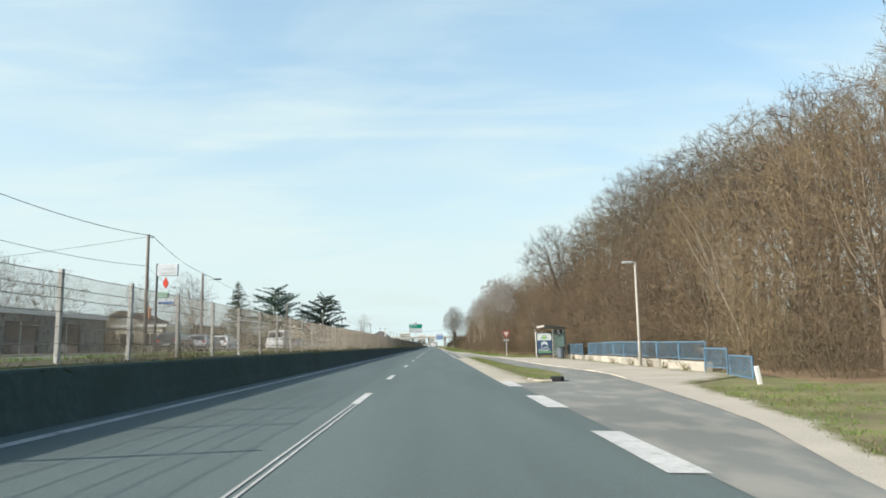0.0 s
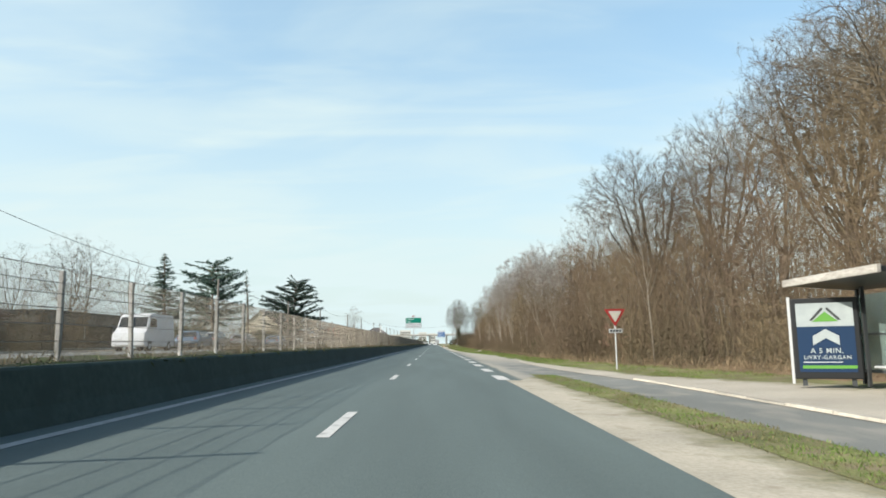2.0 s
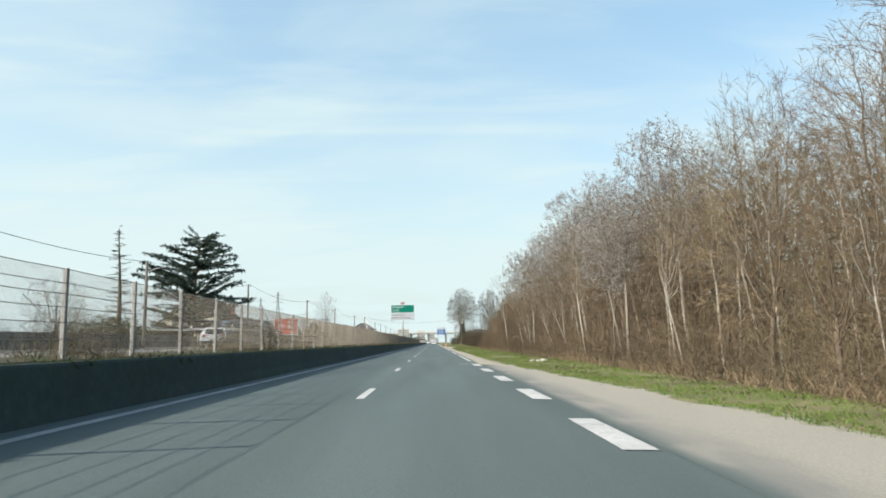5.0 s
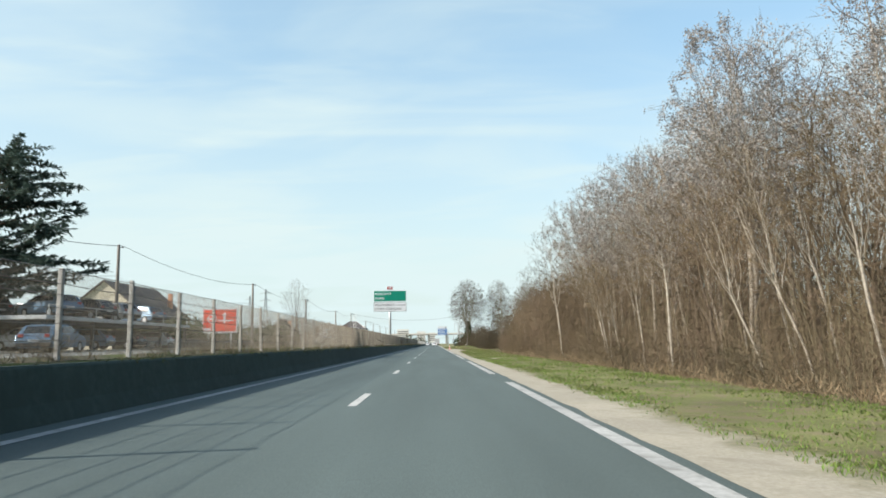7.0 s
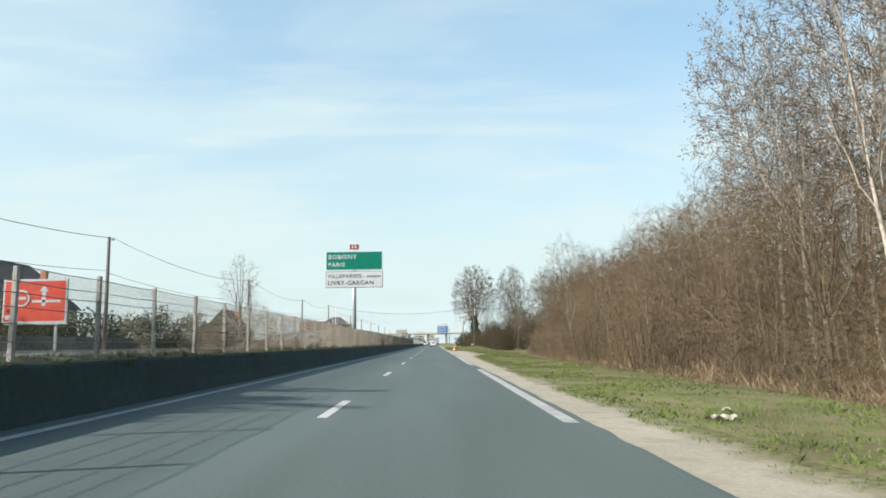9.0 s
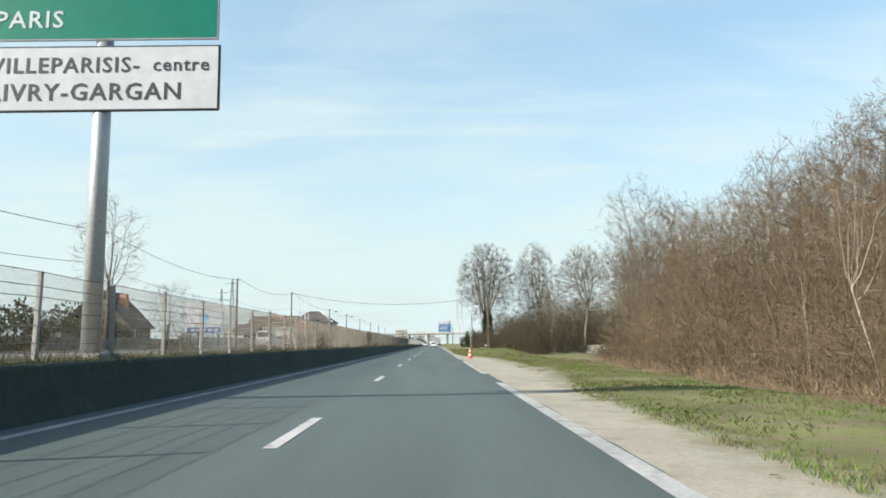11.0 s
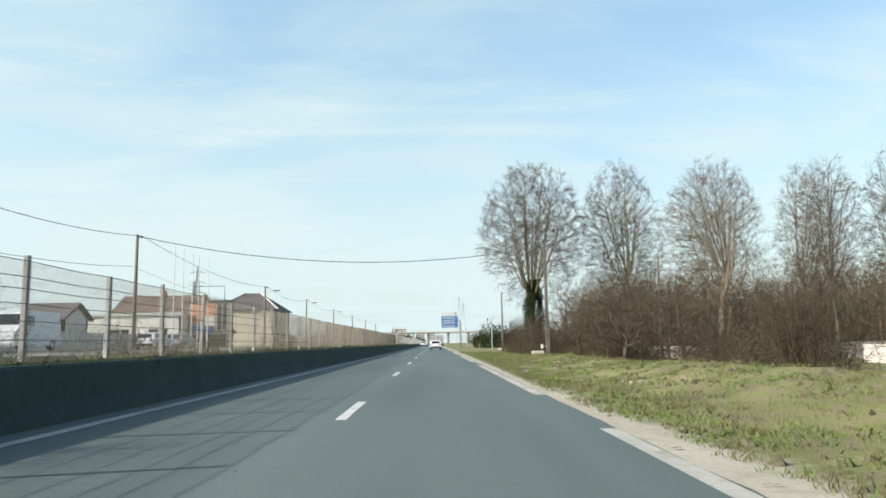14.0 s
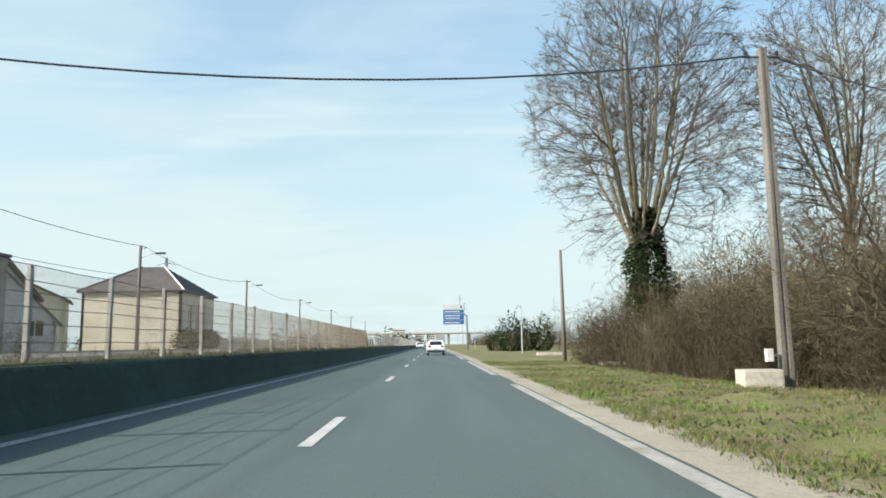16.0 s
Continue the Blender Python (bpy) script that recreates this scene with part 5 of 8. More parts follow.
def bus_shelter():
    s = thing("bus_shelter", "grey bus shelter with glass walls and a lit advertising panel", "bus shelter", (0, 0, -0.04))
    for x, y in ((9.95, 54.1), (9.95, 55.7), (9.95, 57.3), (9.55, 56.45)):
        part("post", Geo().box(x - 0.035, x + 0.035, y - 0.035, y + 0.035, 0, 2.25), DARKGREY, s)
    part("roof", rounded(Geo().prism([(8.42, 2.36), (10.15, 2.22), (10.15, 2.30), (8.42, 2.48)], 53.95, 57.6), 0.015, 1), DARKGREY, s)
    part("fascia", rounded(Geo().prism([(8.33, 2.33), (8.42, 2.33), (8.42, 2.50), (8.33, 2.50)], 53.9, 57.65), 0.012, 1), FASCIA, s, "dirty grey-beige roof edge")
    for y0 in (54.15, 55.75):
        part("glass_pane", Geo().box(9.94, 9.955, y0, y0 + 1.5, 0.35, 2.1), PANE, s, "greenish glass pane")
        part("pane_frame", Geo().box(9.925, 9.97, y0, y0 + 1.5, 0.28, 0.35).box(9.925, 9.97, y0, y0 + 1.5, 1.15, 1.19), DARKGREY, s)
    part("side_pane", Geo().box(9.05, 9.9, 54.06, 54.075, 0.3, 2.1), PANE, s, "greenish glass side pane")
    part("side_frame", Geo().box(9.0, 9.05, 54.04, 54.10, 0, 2.25).box(9.05, 9.92, 54.04, 54.10, 0.24, 0.30), FASCIA, s)
    part("bench", rounded(Geo().box(9.45, 9.85, 54.5, 56.1, 0.42, 0.47), 0.015, 1), ALU, s, "pale metal bench")
    part("bench_leg", Geo().box(9.6, 9.66, 54.8, 54.86, 0, 0.42), DARKGREY, s)
    part("bench_leg", Geo().box(9.6, 9.66, 55.8, 55.86, 0, 0.42), DARKGREY, s)
    part("stop_sign", rounded(Geo().box(9.15, 9.78, 53.96, 54.03, 1.78, 2.12), 0.02, 1), BLACK, s, "black line sign under the roof")
    part("sign_bar", Geo().box(9.40, 9.50, 53.952, 53.96, 1.98, 2.07).box(9.32, 9.58, 53.952, 53.96, 1.86, 1.89), ALU, s, "small pale mark")
    a = new("poster_case")
    a.parent = s
    a.matrix_basis = pose(8.86, 56.85, 0.0, 0, 0, -29)
    part("case", rounded(Geo().box(-0.70, 0.70, -0.10, 0.12, 0.16, 2.02), 0.03, 2), BLACK, a, "black poster case")
    part("case_edge", Geo().box(-0.76, -0.70, -0.09, 0.10, 0.05, 2.06), ALU, a)
    for x in (-0.5, 0.5):
        part("foot", Geo().box(x - 0.05, x + 0.05, -0.04, 0.06, 0, 0.17), DARKGREY, a)
    part("poster_top", Geo().box(-0.585, 0.585, -0.108, -0.10, 1.36, 1.90), POSTERWHITE, a, "white upper part of a poster")
    part("poster_bottom", Geo().box(-0.585, 0.585, -0.108, -0.10, 0.32, 1.36), NAVY, a, "navy lower part of a poster")
    part("emblem", Geo().prism([(-0.26, 1.47), (0.28, 1.47), (0.01, 1.70)], -0.114, -0.108), LIME, a, "green triangle")
    for sgn in (-1, 1):
        part("emblem_bar", Geo().prism([(0.01 + sgn * 0.33, 1.50), (0.01 + sgn * 0.26, 1.50), (0.01 + sgn * 0.02, 1.76), (0.01 + sgn * 0.06, 1.80)], -0.114, -0.108), DARKGREY, a)
    part("arrow", Geo().prism([(0, 1.30), (0.27, 1.14), (0.27, 0.93), (0, 1.09)], -0.114, -0.108).prism([(0, 1.30), (0, 1.09), (-0.27, 0.93), (-0.27, 1.14)], -0.114, -0.108), POSTERWHITE, a, "white arrow")
    lettering("words", "A 5 MIN.", 0.16, POSTERWHITE, a, (0, -0.112, 0.80), (90, 0, 0), align='CENTER')
    lettering("words", "LIVRY-GARGAN", 0.125, POSTERWHITE, a, (0, -0.112, 0.65), (90, 0, 0), align='CENTER')
    part("text_bar", Geo().box(-0.5, 0.3, -0.113, -0.108, 0.535, 0.555), ALU, a)
    part("stripe", Geo().box(-0.52, 0.58, -0.113, -0.108, 0.40, 0.47), LIME, a)


PANE = plain("greenish_glass", (0.46, 0.62, 0.59), 0.08, 0.0, 0.5)
PANE.node_tree.nodes["Principled BSDF"].inputs["Transmission Weight"].default_value = 0.82
bus_shelter()

litter_bin = thing("litter_bin", "dark blue-grey cylindrical litter bin on the pavement", "litter bin", (9.35, 52.6, -0.05))
part("body", Geo().cyl(0, 0, 0.05, 0.78, 0.26, 0.27, 18), surface("bin_paint", (0.06, 0.075, 0.09), (0.11, 0.13, 0.15), 14, 0.5), litter_bin, smooth=False)
part("lid", Geo().tube([(0, 0, 0.78), (0, 0, 0.83), (0, 0, 0.87)], [0.29, 0.29, 0.18], 18), DARKGREY, litter_bin)
part("foot", Geo().cyl(0, 0, 0.0, 0.05, 0.2, 0.2, 14), DARKGREY, litter_bin)

rail_bar = Geo().cyl(0, 0, 0.03, 0.70, 0.010, 0.010, 6).mesh("bar", BLUERAIL)
RAILS = ((10.35, 27.1, 10.28, 29.9, 0.30, 1.01), (10.28, 29.95, 10.25, 32.75, 0.31, 1.02), (10.25, 32.8, 10.22, 35.6, 0.32, 1.04), (10.22, 35.65, 10.22, 38.4, 0.33, 1.05), (10.40, 38.9, 10.45, 41.4, 0.30, 1.07), (10.45, 41.45, 10.5, 43.95, 0.29, 1.06), (10.5, 44.0, 10.56, 46.5, 0.28, 1.04), (10.56, 46.55, 10.62, 49.0, 0.27, 1.02), (10.5, 50.35, 10.45, 53.0, 0.24, 0.97), (10.4, 53.3, 10.35, 55.2, 0.24, 0.97), (10.1, 26.6, 9.96, 24.25, 0.06, 0.77), (9.9, 23.9, 9.5, 21.3, -0.14, 0.55))
for x0, y0, x1, y1, z0, z1 in RAILS:
    r = thing("guard_railing", "blue painted metal railing beside the bus stop", "railing", group="railings")
    part("top_rail", Geo().tube([(x0, y0, z1), (x1, y1, z1)], [0.035, 0.035], 8), BLUERAIL, r)
    part("bottom_rail", Geo().tube([(x0, y0, z0 + 0.05), (x1, y1, z0 + 0.05)], [0.025, 0.025], 6), BLUERAIL, r)
    for x, y in ((x0, y0), (x1, y1)):
        part("post", Geo().cyl(x, y, z0 - 0.25, z1 + 0.01, 0.03, 0.03, 8), BLUERAIL, r)
    n = int(abs(y1 - y0) / 0.125)
    for i in range(1, n):
        b = part("bar", rail_bar, BLUERAIL, r)
        f = i / n
        b.location = (x0 + (x1 - x0) * f, y0 + (y1 - y0) * f, z0 + 0.04)
        b.scale = (1, 1, (z1 - z0 - 0.05) / 0.70)
for i, (x, y0, y1, z0, z1) in enumerate(((10.30, 26.9, 32.0, -0.2, 0.26), (10.24, 32.05, 38.5, -0.2, 0.28), (10.46, 38.8, 44.0, -0.2, 0.25), (10.55, 44.05, 49.1, -0.2, 0.23), (10.5, 50.2, 55.0, -0.2, 0.20))):
    solid("low_wall", rounded(Geo().box(x - 0.16, x + 0.22, y0, y1, z0, z1), 0.05, 2), KERB, "low pale concrete wall under the railing", "wall")
bushes_low = random.Random(77)
for y in (28.4, 31.0, 33.0, 36.2, 40.0, 45.5, 51.0):
    solid("weed_clump", leafy_bush(bushes_low, 0.16, 0.22, 0.24, 90, 0.06), STRAW, "small dry weed against the low wall", "weed").matrix_basis = pose(9.98, y, -0.05)

bollard = thing("marker_post", "white plastic marker post leaning beside the verge", "marker post", (8.65, 19.0, -0.15), 10)
part("post", rounded(Geo().box(-0.06, 0.06, -0.045, 0.045, 0, 0.52), 0.015, 1), WHITEBAND, bollard)
bollard.matrix_basis = pose(8.65, 19.0, -0.15, 0, -9, 0)

lamp = thing("street_lamp", "pale grey street lamp with a short arm", "street lamp", (9.7, 33.6, -0.05))
part("pole", Geo().tube([(0, 0, 0), (0, 0, 1.0), (0, 0, 4.9)], [0.075, 0.065, 0.045], 10), LAMPGREY, lamp, smooth=True)
part("arm", Geo().tube([(0, 0, 4.86), (-0.28, 0, 4.90)], [0.035, 0.03], 8), LAMPGREY, lamp)
part("lantern", rounded(Geo().box(-0.62, -0.12, -0.1, 0.1, 4.84, 4.94), 0.03, 2), ALU, lamp)
part("base_plate", Geo().box(-0.14, 0.14, -0.14, 0.14, 0, 0.03), LAMPGREY, lamp)

give_way = thing("give_way_sign", "red and white triangular give-way sign on a thin pole", "traffic sign", (6.98, 68.6, -0.06))
part("pole", Geo().cyl(0, 0, 0, 2.36, 0.03, 0.03, 8), GALV, give_way)
tri0 = [(-0.42, 2.38), (0, 1.68), (0.42, 2.38)]
part("border", rounded(Geo().prism([(x, z) for x, z in tri0], -0.05, -0.035), 0.004, 1), SIGNRED, give_way)
part("face", Geo().prism([(-0.27, 2.30), (0, 1.85), (0.27, 2.30)], -0.056, -0.05), DULLWHITE, give_way)
plate = part("plate", Geo().box(-0.27, 0.27, -0.05, -0.035, 1.44, 1.60), ALU, give_way, "small grey plate")
for i in range(4):
    part("text_bar", Geo().box(-0.22 + 0.115 * i, -0.13 + 0.115 * i, -0.055, -0.05, 1.48, 1.56), DARKGREY, plate)

cone = thing("traffic_cone", "orange traffic cone with two white bands on the dirt", "traffic cone", (2.93, 277.7, verge_z(2.93, 277.7) + 0.012))
part("base", rounded(Geo().box(-0.21, 0.21, -0.21, 0.21, 0, 0.045), 0.015, 1), ORANGE, cone)
levels = [(0.04, 0.165), (0.20, 0.135), (0.36, 0.104), (0.50, 0.078), (0.63, 0.054), (0.80, 0.028)]
for i, (nm, m) in enumerate((("lower_band", ORANGE), ("white_band", WHITEBAND), ("middle_band", ORANGE), ("white_band", WHITEBAND), ("tip", ORANGE))):
    (z0, r0), (z1, r1) = levels[i], levels[i + 1]
    part(nm, Geo().cyl(0, 0, z0, z1, r0, r1, 20), m, cone, smooth=False)

# ---- direction sign in the median ----
sign = thing("direction_sign", "green and white direction sign on a single steel post", "road sign", (0, 236.0, 0))
part("post", Geo().cyl(-5.93, 0.12, 0.5, 8.3, 0.17, 0.15, 14), GALV, sign, smooth=True)
part("footing", rounded(Geo().box(-6.3, -5.56, -0.3, 0.55, 0.6, 1.0), 0.03, 1), CONCRETE, sign)
green_panel = part("green_panel", rounded(Geo().box(-8.10, -3.74, -0.05, 0.0, 6.80, 8.24), 0.02, 1), WHITESIGN, sign)
part("green_field", Geo().box(-8.06, -3.78, -0.056, -0.05, 6.84, 8.20), GREENSIGN, green_panel, "green sign face")
white_panel = part("white_panel", rounded(Geo().box(-8.12, -3.70, -0.05, 0.0, 5.42, 6.70), 0.02, 1), DARKGREY, sign)
part("white_field", Geo().box(-8.08, -3.74, -0.056, -0.05, 5.46, 6.66), WHITESIGN, white_panel, "white sign face")
number = part("number_plate", rounded(Geo().box(-6.31, -5.53, -0.05, 0.0, 8.36, 8.82), 0.015, 1), WHITESIGN, sign, "small red road number plate")
part("number_field", Geo().box(-6.27, -5.57, -0.056, -0.05, 8.40, 8.78), SIGNRED, number)
part("text_bar", Geo().box(-6.10, -5.98, -0.06, -0.056, 8.48, 8.70).box(-5.86, -5.74, -0.06, -0.056, 8.48, 8.70), WHITESIGN, number)
for text, size, x, z, par, m in (("BOBIGNY", 0.47, -7.92, 7.80, green_panel, WHITESIGN), ("PARIS", 0.47, -7.92, 7.20, green_panel, WHITESIGN), ("VILLEPARISIS-", 0.42, -7.95, 6.30, white_panel, DARKGREY), ("centre", 0.36, -4.95, 6.30, white_panel, DARKGREY), ("LIVRY-GARGAN", 0.46, -7.95, 5.78, white_panel, DARKGREY)):
    lettering("words", text, size, m, par, (x, -0.06, z), (90, 0, 0))

# ---- verge objects further on ----
pole = thing("concrete_pole", "tall weathered concrete utility pole with a meter box", "utility pole", (9.55, 346.7, -0.55))
body = Geo().prism([(-0.16, 0.0), (0.16, 0.0), (0.09, 10.0), (-0.09, 10.0)], -0.11, 0.11)
for sx in (-1, 1):
    body.prism([(sx * 0.10 - 0.055, 0.0), (sx * 0.10 + 0.055, 0.0), (sx * 0.055 + 0.035, 10.0), (sx * 0.055 - 0.035, 10.0)], -0.135, 0.135)
part("shaft", body, POLE_GREY, pole)
part("bracket", Geo().tube([(-0.55, 0, 9.75), (0.55, 0, 9.75)], [0.03, 0.03], 6), DARKGREY, pole)
for x in (-0.45, 0.0, 0.45):
    part("insulator", Geo().tube([(x, 0, 9.75), (x, 0, 9.9), (x, 0, 9.95)], [0.03, 0.05, 0.02], 8), BLACK, pole)
part("meter_box", rounded(Geo().box(-0.62, -0.42, -0.22, -0.08, 1.0, 1.35), 0.015, 1), WHITEBAND, pole, "white meter box")
part("meter_arm", Geo().box(-0.45, -0.15, -0.12, -0.08, 1.15, 1.2), GALV, pole)
block = solid("concrete_block", rounded(Geo().plate([(8.05, 346.0), (9.1, 345.9), (9.2, 346.7), (8.15, 346.8)], -0.5, 0.26), 0.05, 2), STONE, "broken pale concrete block at the foot of the pole", "concrete block")
solid("concrete_slab", rounded(Geo().plate([(8.9, 365.4), (11.3, 365.2), (11.5, 367.5), (9.0, 367.8)], -0.2, 0.02), 0.02, 2), STONE, "pale concrete slab lying in the grass", "concrete slab")
solid("concrete_slab", rounded(Geo().plate([(9.4, 392.4), (11.6, 392.2), (11.8, 394.0), (9.5, 394.3)], -0.2, 0.14), 0.03, 2), STONE, "pale concrete slab lying in the grass", "concrete slab")
wp = thing("wooden_pole", "dark wooden utility pole on the verge", "utility pole", (8.2, 372.6, -0.15))
part("shaft", Geo().tube([(0, 0, 0), (-0.03, 0, 7.15)], [0.14, 0.09], 9), WOODPOLE, wp, smooth=True)

wall_a = solid("garden_wall", rounded(Geo().plate([(36.4, 318), (36.75, 318), (40.2, 352), (39.85, 352)], -2.2, 0.30), 0.03, 1), LIMEWALL, "long white rendered boundary wall", "wall")
solid("garden_wall", rounded(Geo().box(22.5, 38.6, 362.6, 362.9, -2.0, 0.30), 0.03, 1), LIMEWALL, "white rendered boundary wall", "wall")
solid("garden_wall", rounded(Geo().box(39.6, 56, 362.0, 362.3, -2.0, 0.45), 0.03, 1), LIMEWALL, "white rendered boundary wall", "wall")
board = thing("information_board", "grey-blue board on two posts before the white wall", "sign", (35.2, 337.0, ground_z(35.2, 337.0)))
part("panel", rounded(Geo().box(-0.68, 0.68, -0.03, 0.03, 2.35, 3.5), 0.015, 1), surface("board_blue_grey", (0.22, 0.28, 0.32), (0.30, 0.36, 0.40), 6, 0.5), board)
for x in (-0.45, 0.45):
    part("post", Geo().cyl(x, 0.06, -0.3, 3.3, 0.04, 0.04, 8), GALV, board)
rng = random.Random(5)
for x, y in ((31.5, 357), (33.6, 355.5), (36.4, 354)):
    bm = bmesh.new()
    bmesh.ops.create_icosphere(bm, subdivisions=3, radius=0.75)
    for v in bm.verts:
        v.co *= 1 + 0.3 * noise.noise(v.co * 1.6 + Vector((x, y, 0)))
        v.co.z *= 0.75
    g = Geo()
    bm.verts.index_update()
    g.v, g.f = [tuple(v.co) for v in bm.verts], [tuple(v.index for v in f.verts) for f in bm.faces]
    bm.free()
    solid("boulder", g, CONCRETE, "grey boulder before the white wall", "boulder", smooth=True).matrix_basis = pose(x, y, ground_z(x, y) + 0.45)
solid("side_track", strip(283, 352, 0.6, lambda y: 13.4 + (y - 283) * 0.22 + 0.9 * noise.noise(Vector((y * 0.3, 1, 7))) + 0.4 * noise.noise(Vector((y * 1.3, 1, 9))), lambda y: 16.6 + (y - 283) * 0.22, 0.02, 8, ground_z, 1.4, 4.0), surface("track_earth", (0.13, 0.115, 0.085), (0.24, 0.215, 0.165), 9, 0.95, 0.6, 0.3, 0.4, third=(0.12, 0.13, 0.05), third_at=0.55), "bare earth side track leading into the trees", "road", "structure")

# ---- row of trees by the side track ----
rng = random.Random(14)
for x, y, h, r, rx, clear, bark in ((10.7, 362.4, 20.6, 0.40, 5.7, 0.27, BARK_OLIVE), (20.3, 361.9, 20.8, 0.30, 4.2, 0.22, BARK_OLIVE), (28.6, 357.2, 20.3, 0.25, 4.4, 0.34, BARK_OLIVE), (36.3, 353.4, 19.4, 0.17, 2.8, 0.26, BARK), (37.9, 352.4, 19.5, 0.16, 2.9, 0.30, BARK), (44.4, 352.0, 19.8, 0.18, 3.1, 0.28, BARK), (46.9, 351.6, 20.8, 0.19, 3.5, 0.30, BARK), (54.0, 346.0, 19.0, 0.30, 3.0, 0.28, BARK)):
    near = rx > 4.15
    wd, cr = grown_tree(rng, h, r, clear, rx, 18 if x < 12 else 14, 5200 if near else 2600, 0.34, x, 0.10, 0.75, 0.08, tip=0.0075, sprays=1, twig=0.75, twig_r=0.009, fine=4, fill=1.05, fork=1.0 if x < 12 else 0.0, gap=-0.35, fan=0.75, high=1.35, low=-0.8 if x < 12 else -0.4, arch=0.08)
    make_tree("avenue_tree", "tall leafless tree with steeply rising boughs and a fan-shaped crown", wd, cr, bark, TWIG_GREY, (x, y, ground_z(x, y)), "trees by the side track")
for x, y, h, r, rx, lean in ((17.8, 330.0, 10.8, 0.20, 3.6, 0.05), (18.6, 331.2, 9.4, 0.15, 2.8, -0.06)):
    wd, cr = grown_tree(rng, h, r, 0.22, rx, 9, 1000, 0.36, 50 + h, 0.26, 0.6, 0.10, lean=lean, sprays=1, twig=0.7, twig_r=0.008, fine=3, clumps=8)
    make_tree("crooked_tree", "crooked dark leafless tree standing in the thicket", wd, cr, BARK, TWIG_GREY, (x, y, ground_z(x, y)), "crooked trees")
for x, y, h in ((23.0, 299.5, 19.5), (27.0, 303.0, 18.5), (21.0, 296.0, 12.0), (30.0, 298.0, 16.0), (20.5, 291.5, 13.0), (17.5, 285.0, 11.0), (24.0, 288.0, 14.0)):
    wd, cr = grown_tree(rng, h, 0.20, 0.08, h * 0.25, 14, 2100, 0.42, 60 + h, 0.10, 0.9, 0.25, sprays=1, twig=0.9, twig_r=0.009, fine=4)
    make_tree("hornbeam", "tall leafless tree with many upright stems", wd, cr, BARK, TWIG_GREY, (x, y, ground_z(x, y)), "many-stemmed trees")
ivy = Geo()
for _ in range(8200):
    z = 2.2 + 5.6 * rng.random() ** 0.9
    a = rng.uniform(0, 2 * math.pi)
    wide = along([(0.5, 0.5), (2.0, 0.9), (3.6, 1.15), (5.2, 0.95), (6.6, 0.62), (7.8, 0.36)], z)
    r = wide * (0.45 + 0.55 * rng.random()) * (1 + 0.25 * math.sin(z * 2.3 + a * 3))
    v = Vector((math.cos(a), math.sin(a), rng.uniform(-0.8, 0.1)))
    ivy.leaf((10.7 + math.cos(a) * r, 362.4 + math.sin(a) * r, z), v.normalized(), Vector((rng.uniform(-1, 1), rng.uniform(-1, 1), 1)), rng.uniform(0.10, 0.24), 0.07)
ivy_far = Geo()
for _ in range(1800):
    z, a = rng.uniform(-1.0, 7.0), rng.uniform(0, 2 * math.pi)
    r = (0.25 + 0.35 * rng.random()) * (1 + 0.3 * math.sin(z * 1.9 + a))
    ivy_far.leaf((46.9 + math.cos(a) * r, 351.6 + math.sin(a) * r, z), Vector((math.cos(a), math.sin(a), rng.uniform(-0.8, 0.1))).normalized(), Vector((rng.uniform(-1, 1), rng.uniform(-1, 1), 1)), rng.uniform(0.12, 0.26), 0.08)
far_climber = thing("ivy", "dark green ivy climbing a slender trunk", "ivy")
tagged(part("leaf_mass", ivy_far, IVY, far_climber), "", "", "", "stuff")
part("stem", Geo().tube([(46.9 + 0.2 * math.cos(0.7 * j), 351.6 + 0.2 * math.sin(0.7 * j), -1.2 + 0.6 * j) for j in range(12)], [0.025] * 12, 4), BARK, far_climber)
ivy_thing = thing("ivy", "dark green ivy wrapped round a tree trunk", "ivy")
tagged(part("leaf_mass", ivy, IVY, ivy_thing), "", "", "", "stuff")
for turn in (0.0, 2.1, 4.2):
    part("stem", Geo().tube([(10.7 + 0.47 * math.cos(turn + z * 0.5), 362.4 + 0.47 * math.sin(turn + z * 0.5), z - 0.1) for z in [0.5 * j for j in range(16)]], [0.03] * 16, 4), BARK, ivy_thing)
for x, y, h, w in ((12.8, 338.5, 5.4, 3.4), (14.8, 331.0, 6.0, 3.6), (13.4, 324.0, 5.2, 3.2), (16.0, 344.0, 5.8, 3.4), (11.9, 344.5, 6.6, 3.0), (12.4, 333.0, 6.4, 3.6), (14.6, 337.0, 8.0, 3.6), (13.2, 350.0, 6.4, 2.8)):
    wd, cr = grown_tree(rng, h, 0.15, 0.04, w, 11, 950, 0.30, 70 + y, 0.34, 0.6, 0.02, arch=0.34, tip=0.009, sprays=1, twig=0.7, twig_r=0.008, fine=4)
    make_tree("thorn_tree", "low dark tangled leafless tree in the thicket", wd, cr, BARK_DARK, SHADED_BRUSH, (x, y, ground_z(x, y)), "tangled trees")
dense_kinds = []
for i in range(2):
    g, tw = thicket(rng, (4.6, 3.8)[i], 5.2, 60, 16, 5, 0.013, 0.008)
    dense_kinds.append(thing("thicket", "dense rounded leafless thicket beside the verge", "shrub", group="brushwood"))
    brush_parts(g, tw, 4, dense_kinds[-1])
for i in range(13):
    f = (i + rng.random() * 0.6) / 13
    at = (12.0 + 1.6 * f + rng.uniform(-0.5, 0.9), 359 - 49 * f + rng.uniform(-1.0, 1.0), rng.uniform(0.6, 0.9), rng.uniform(0, 360), rng.uniform(0.65, 1.0))
    if not 323 < at[1] < 332:
        plant(dense_kinds[i % 2], *at)
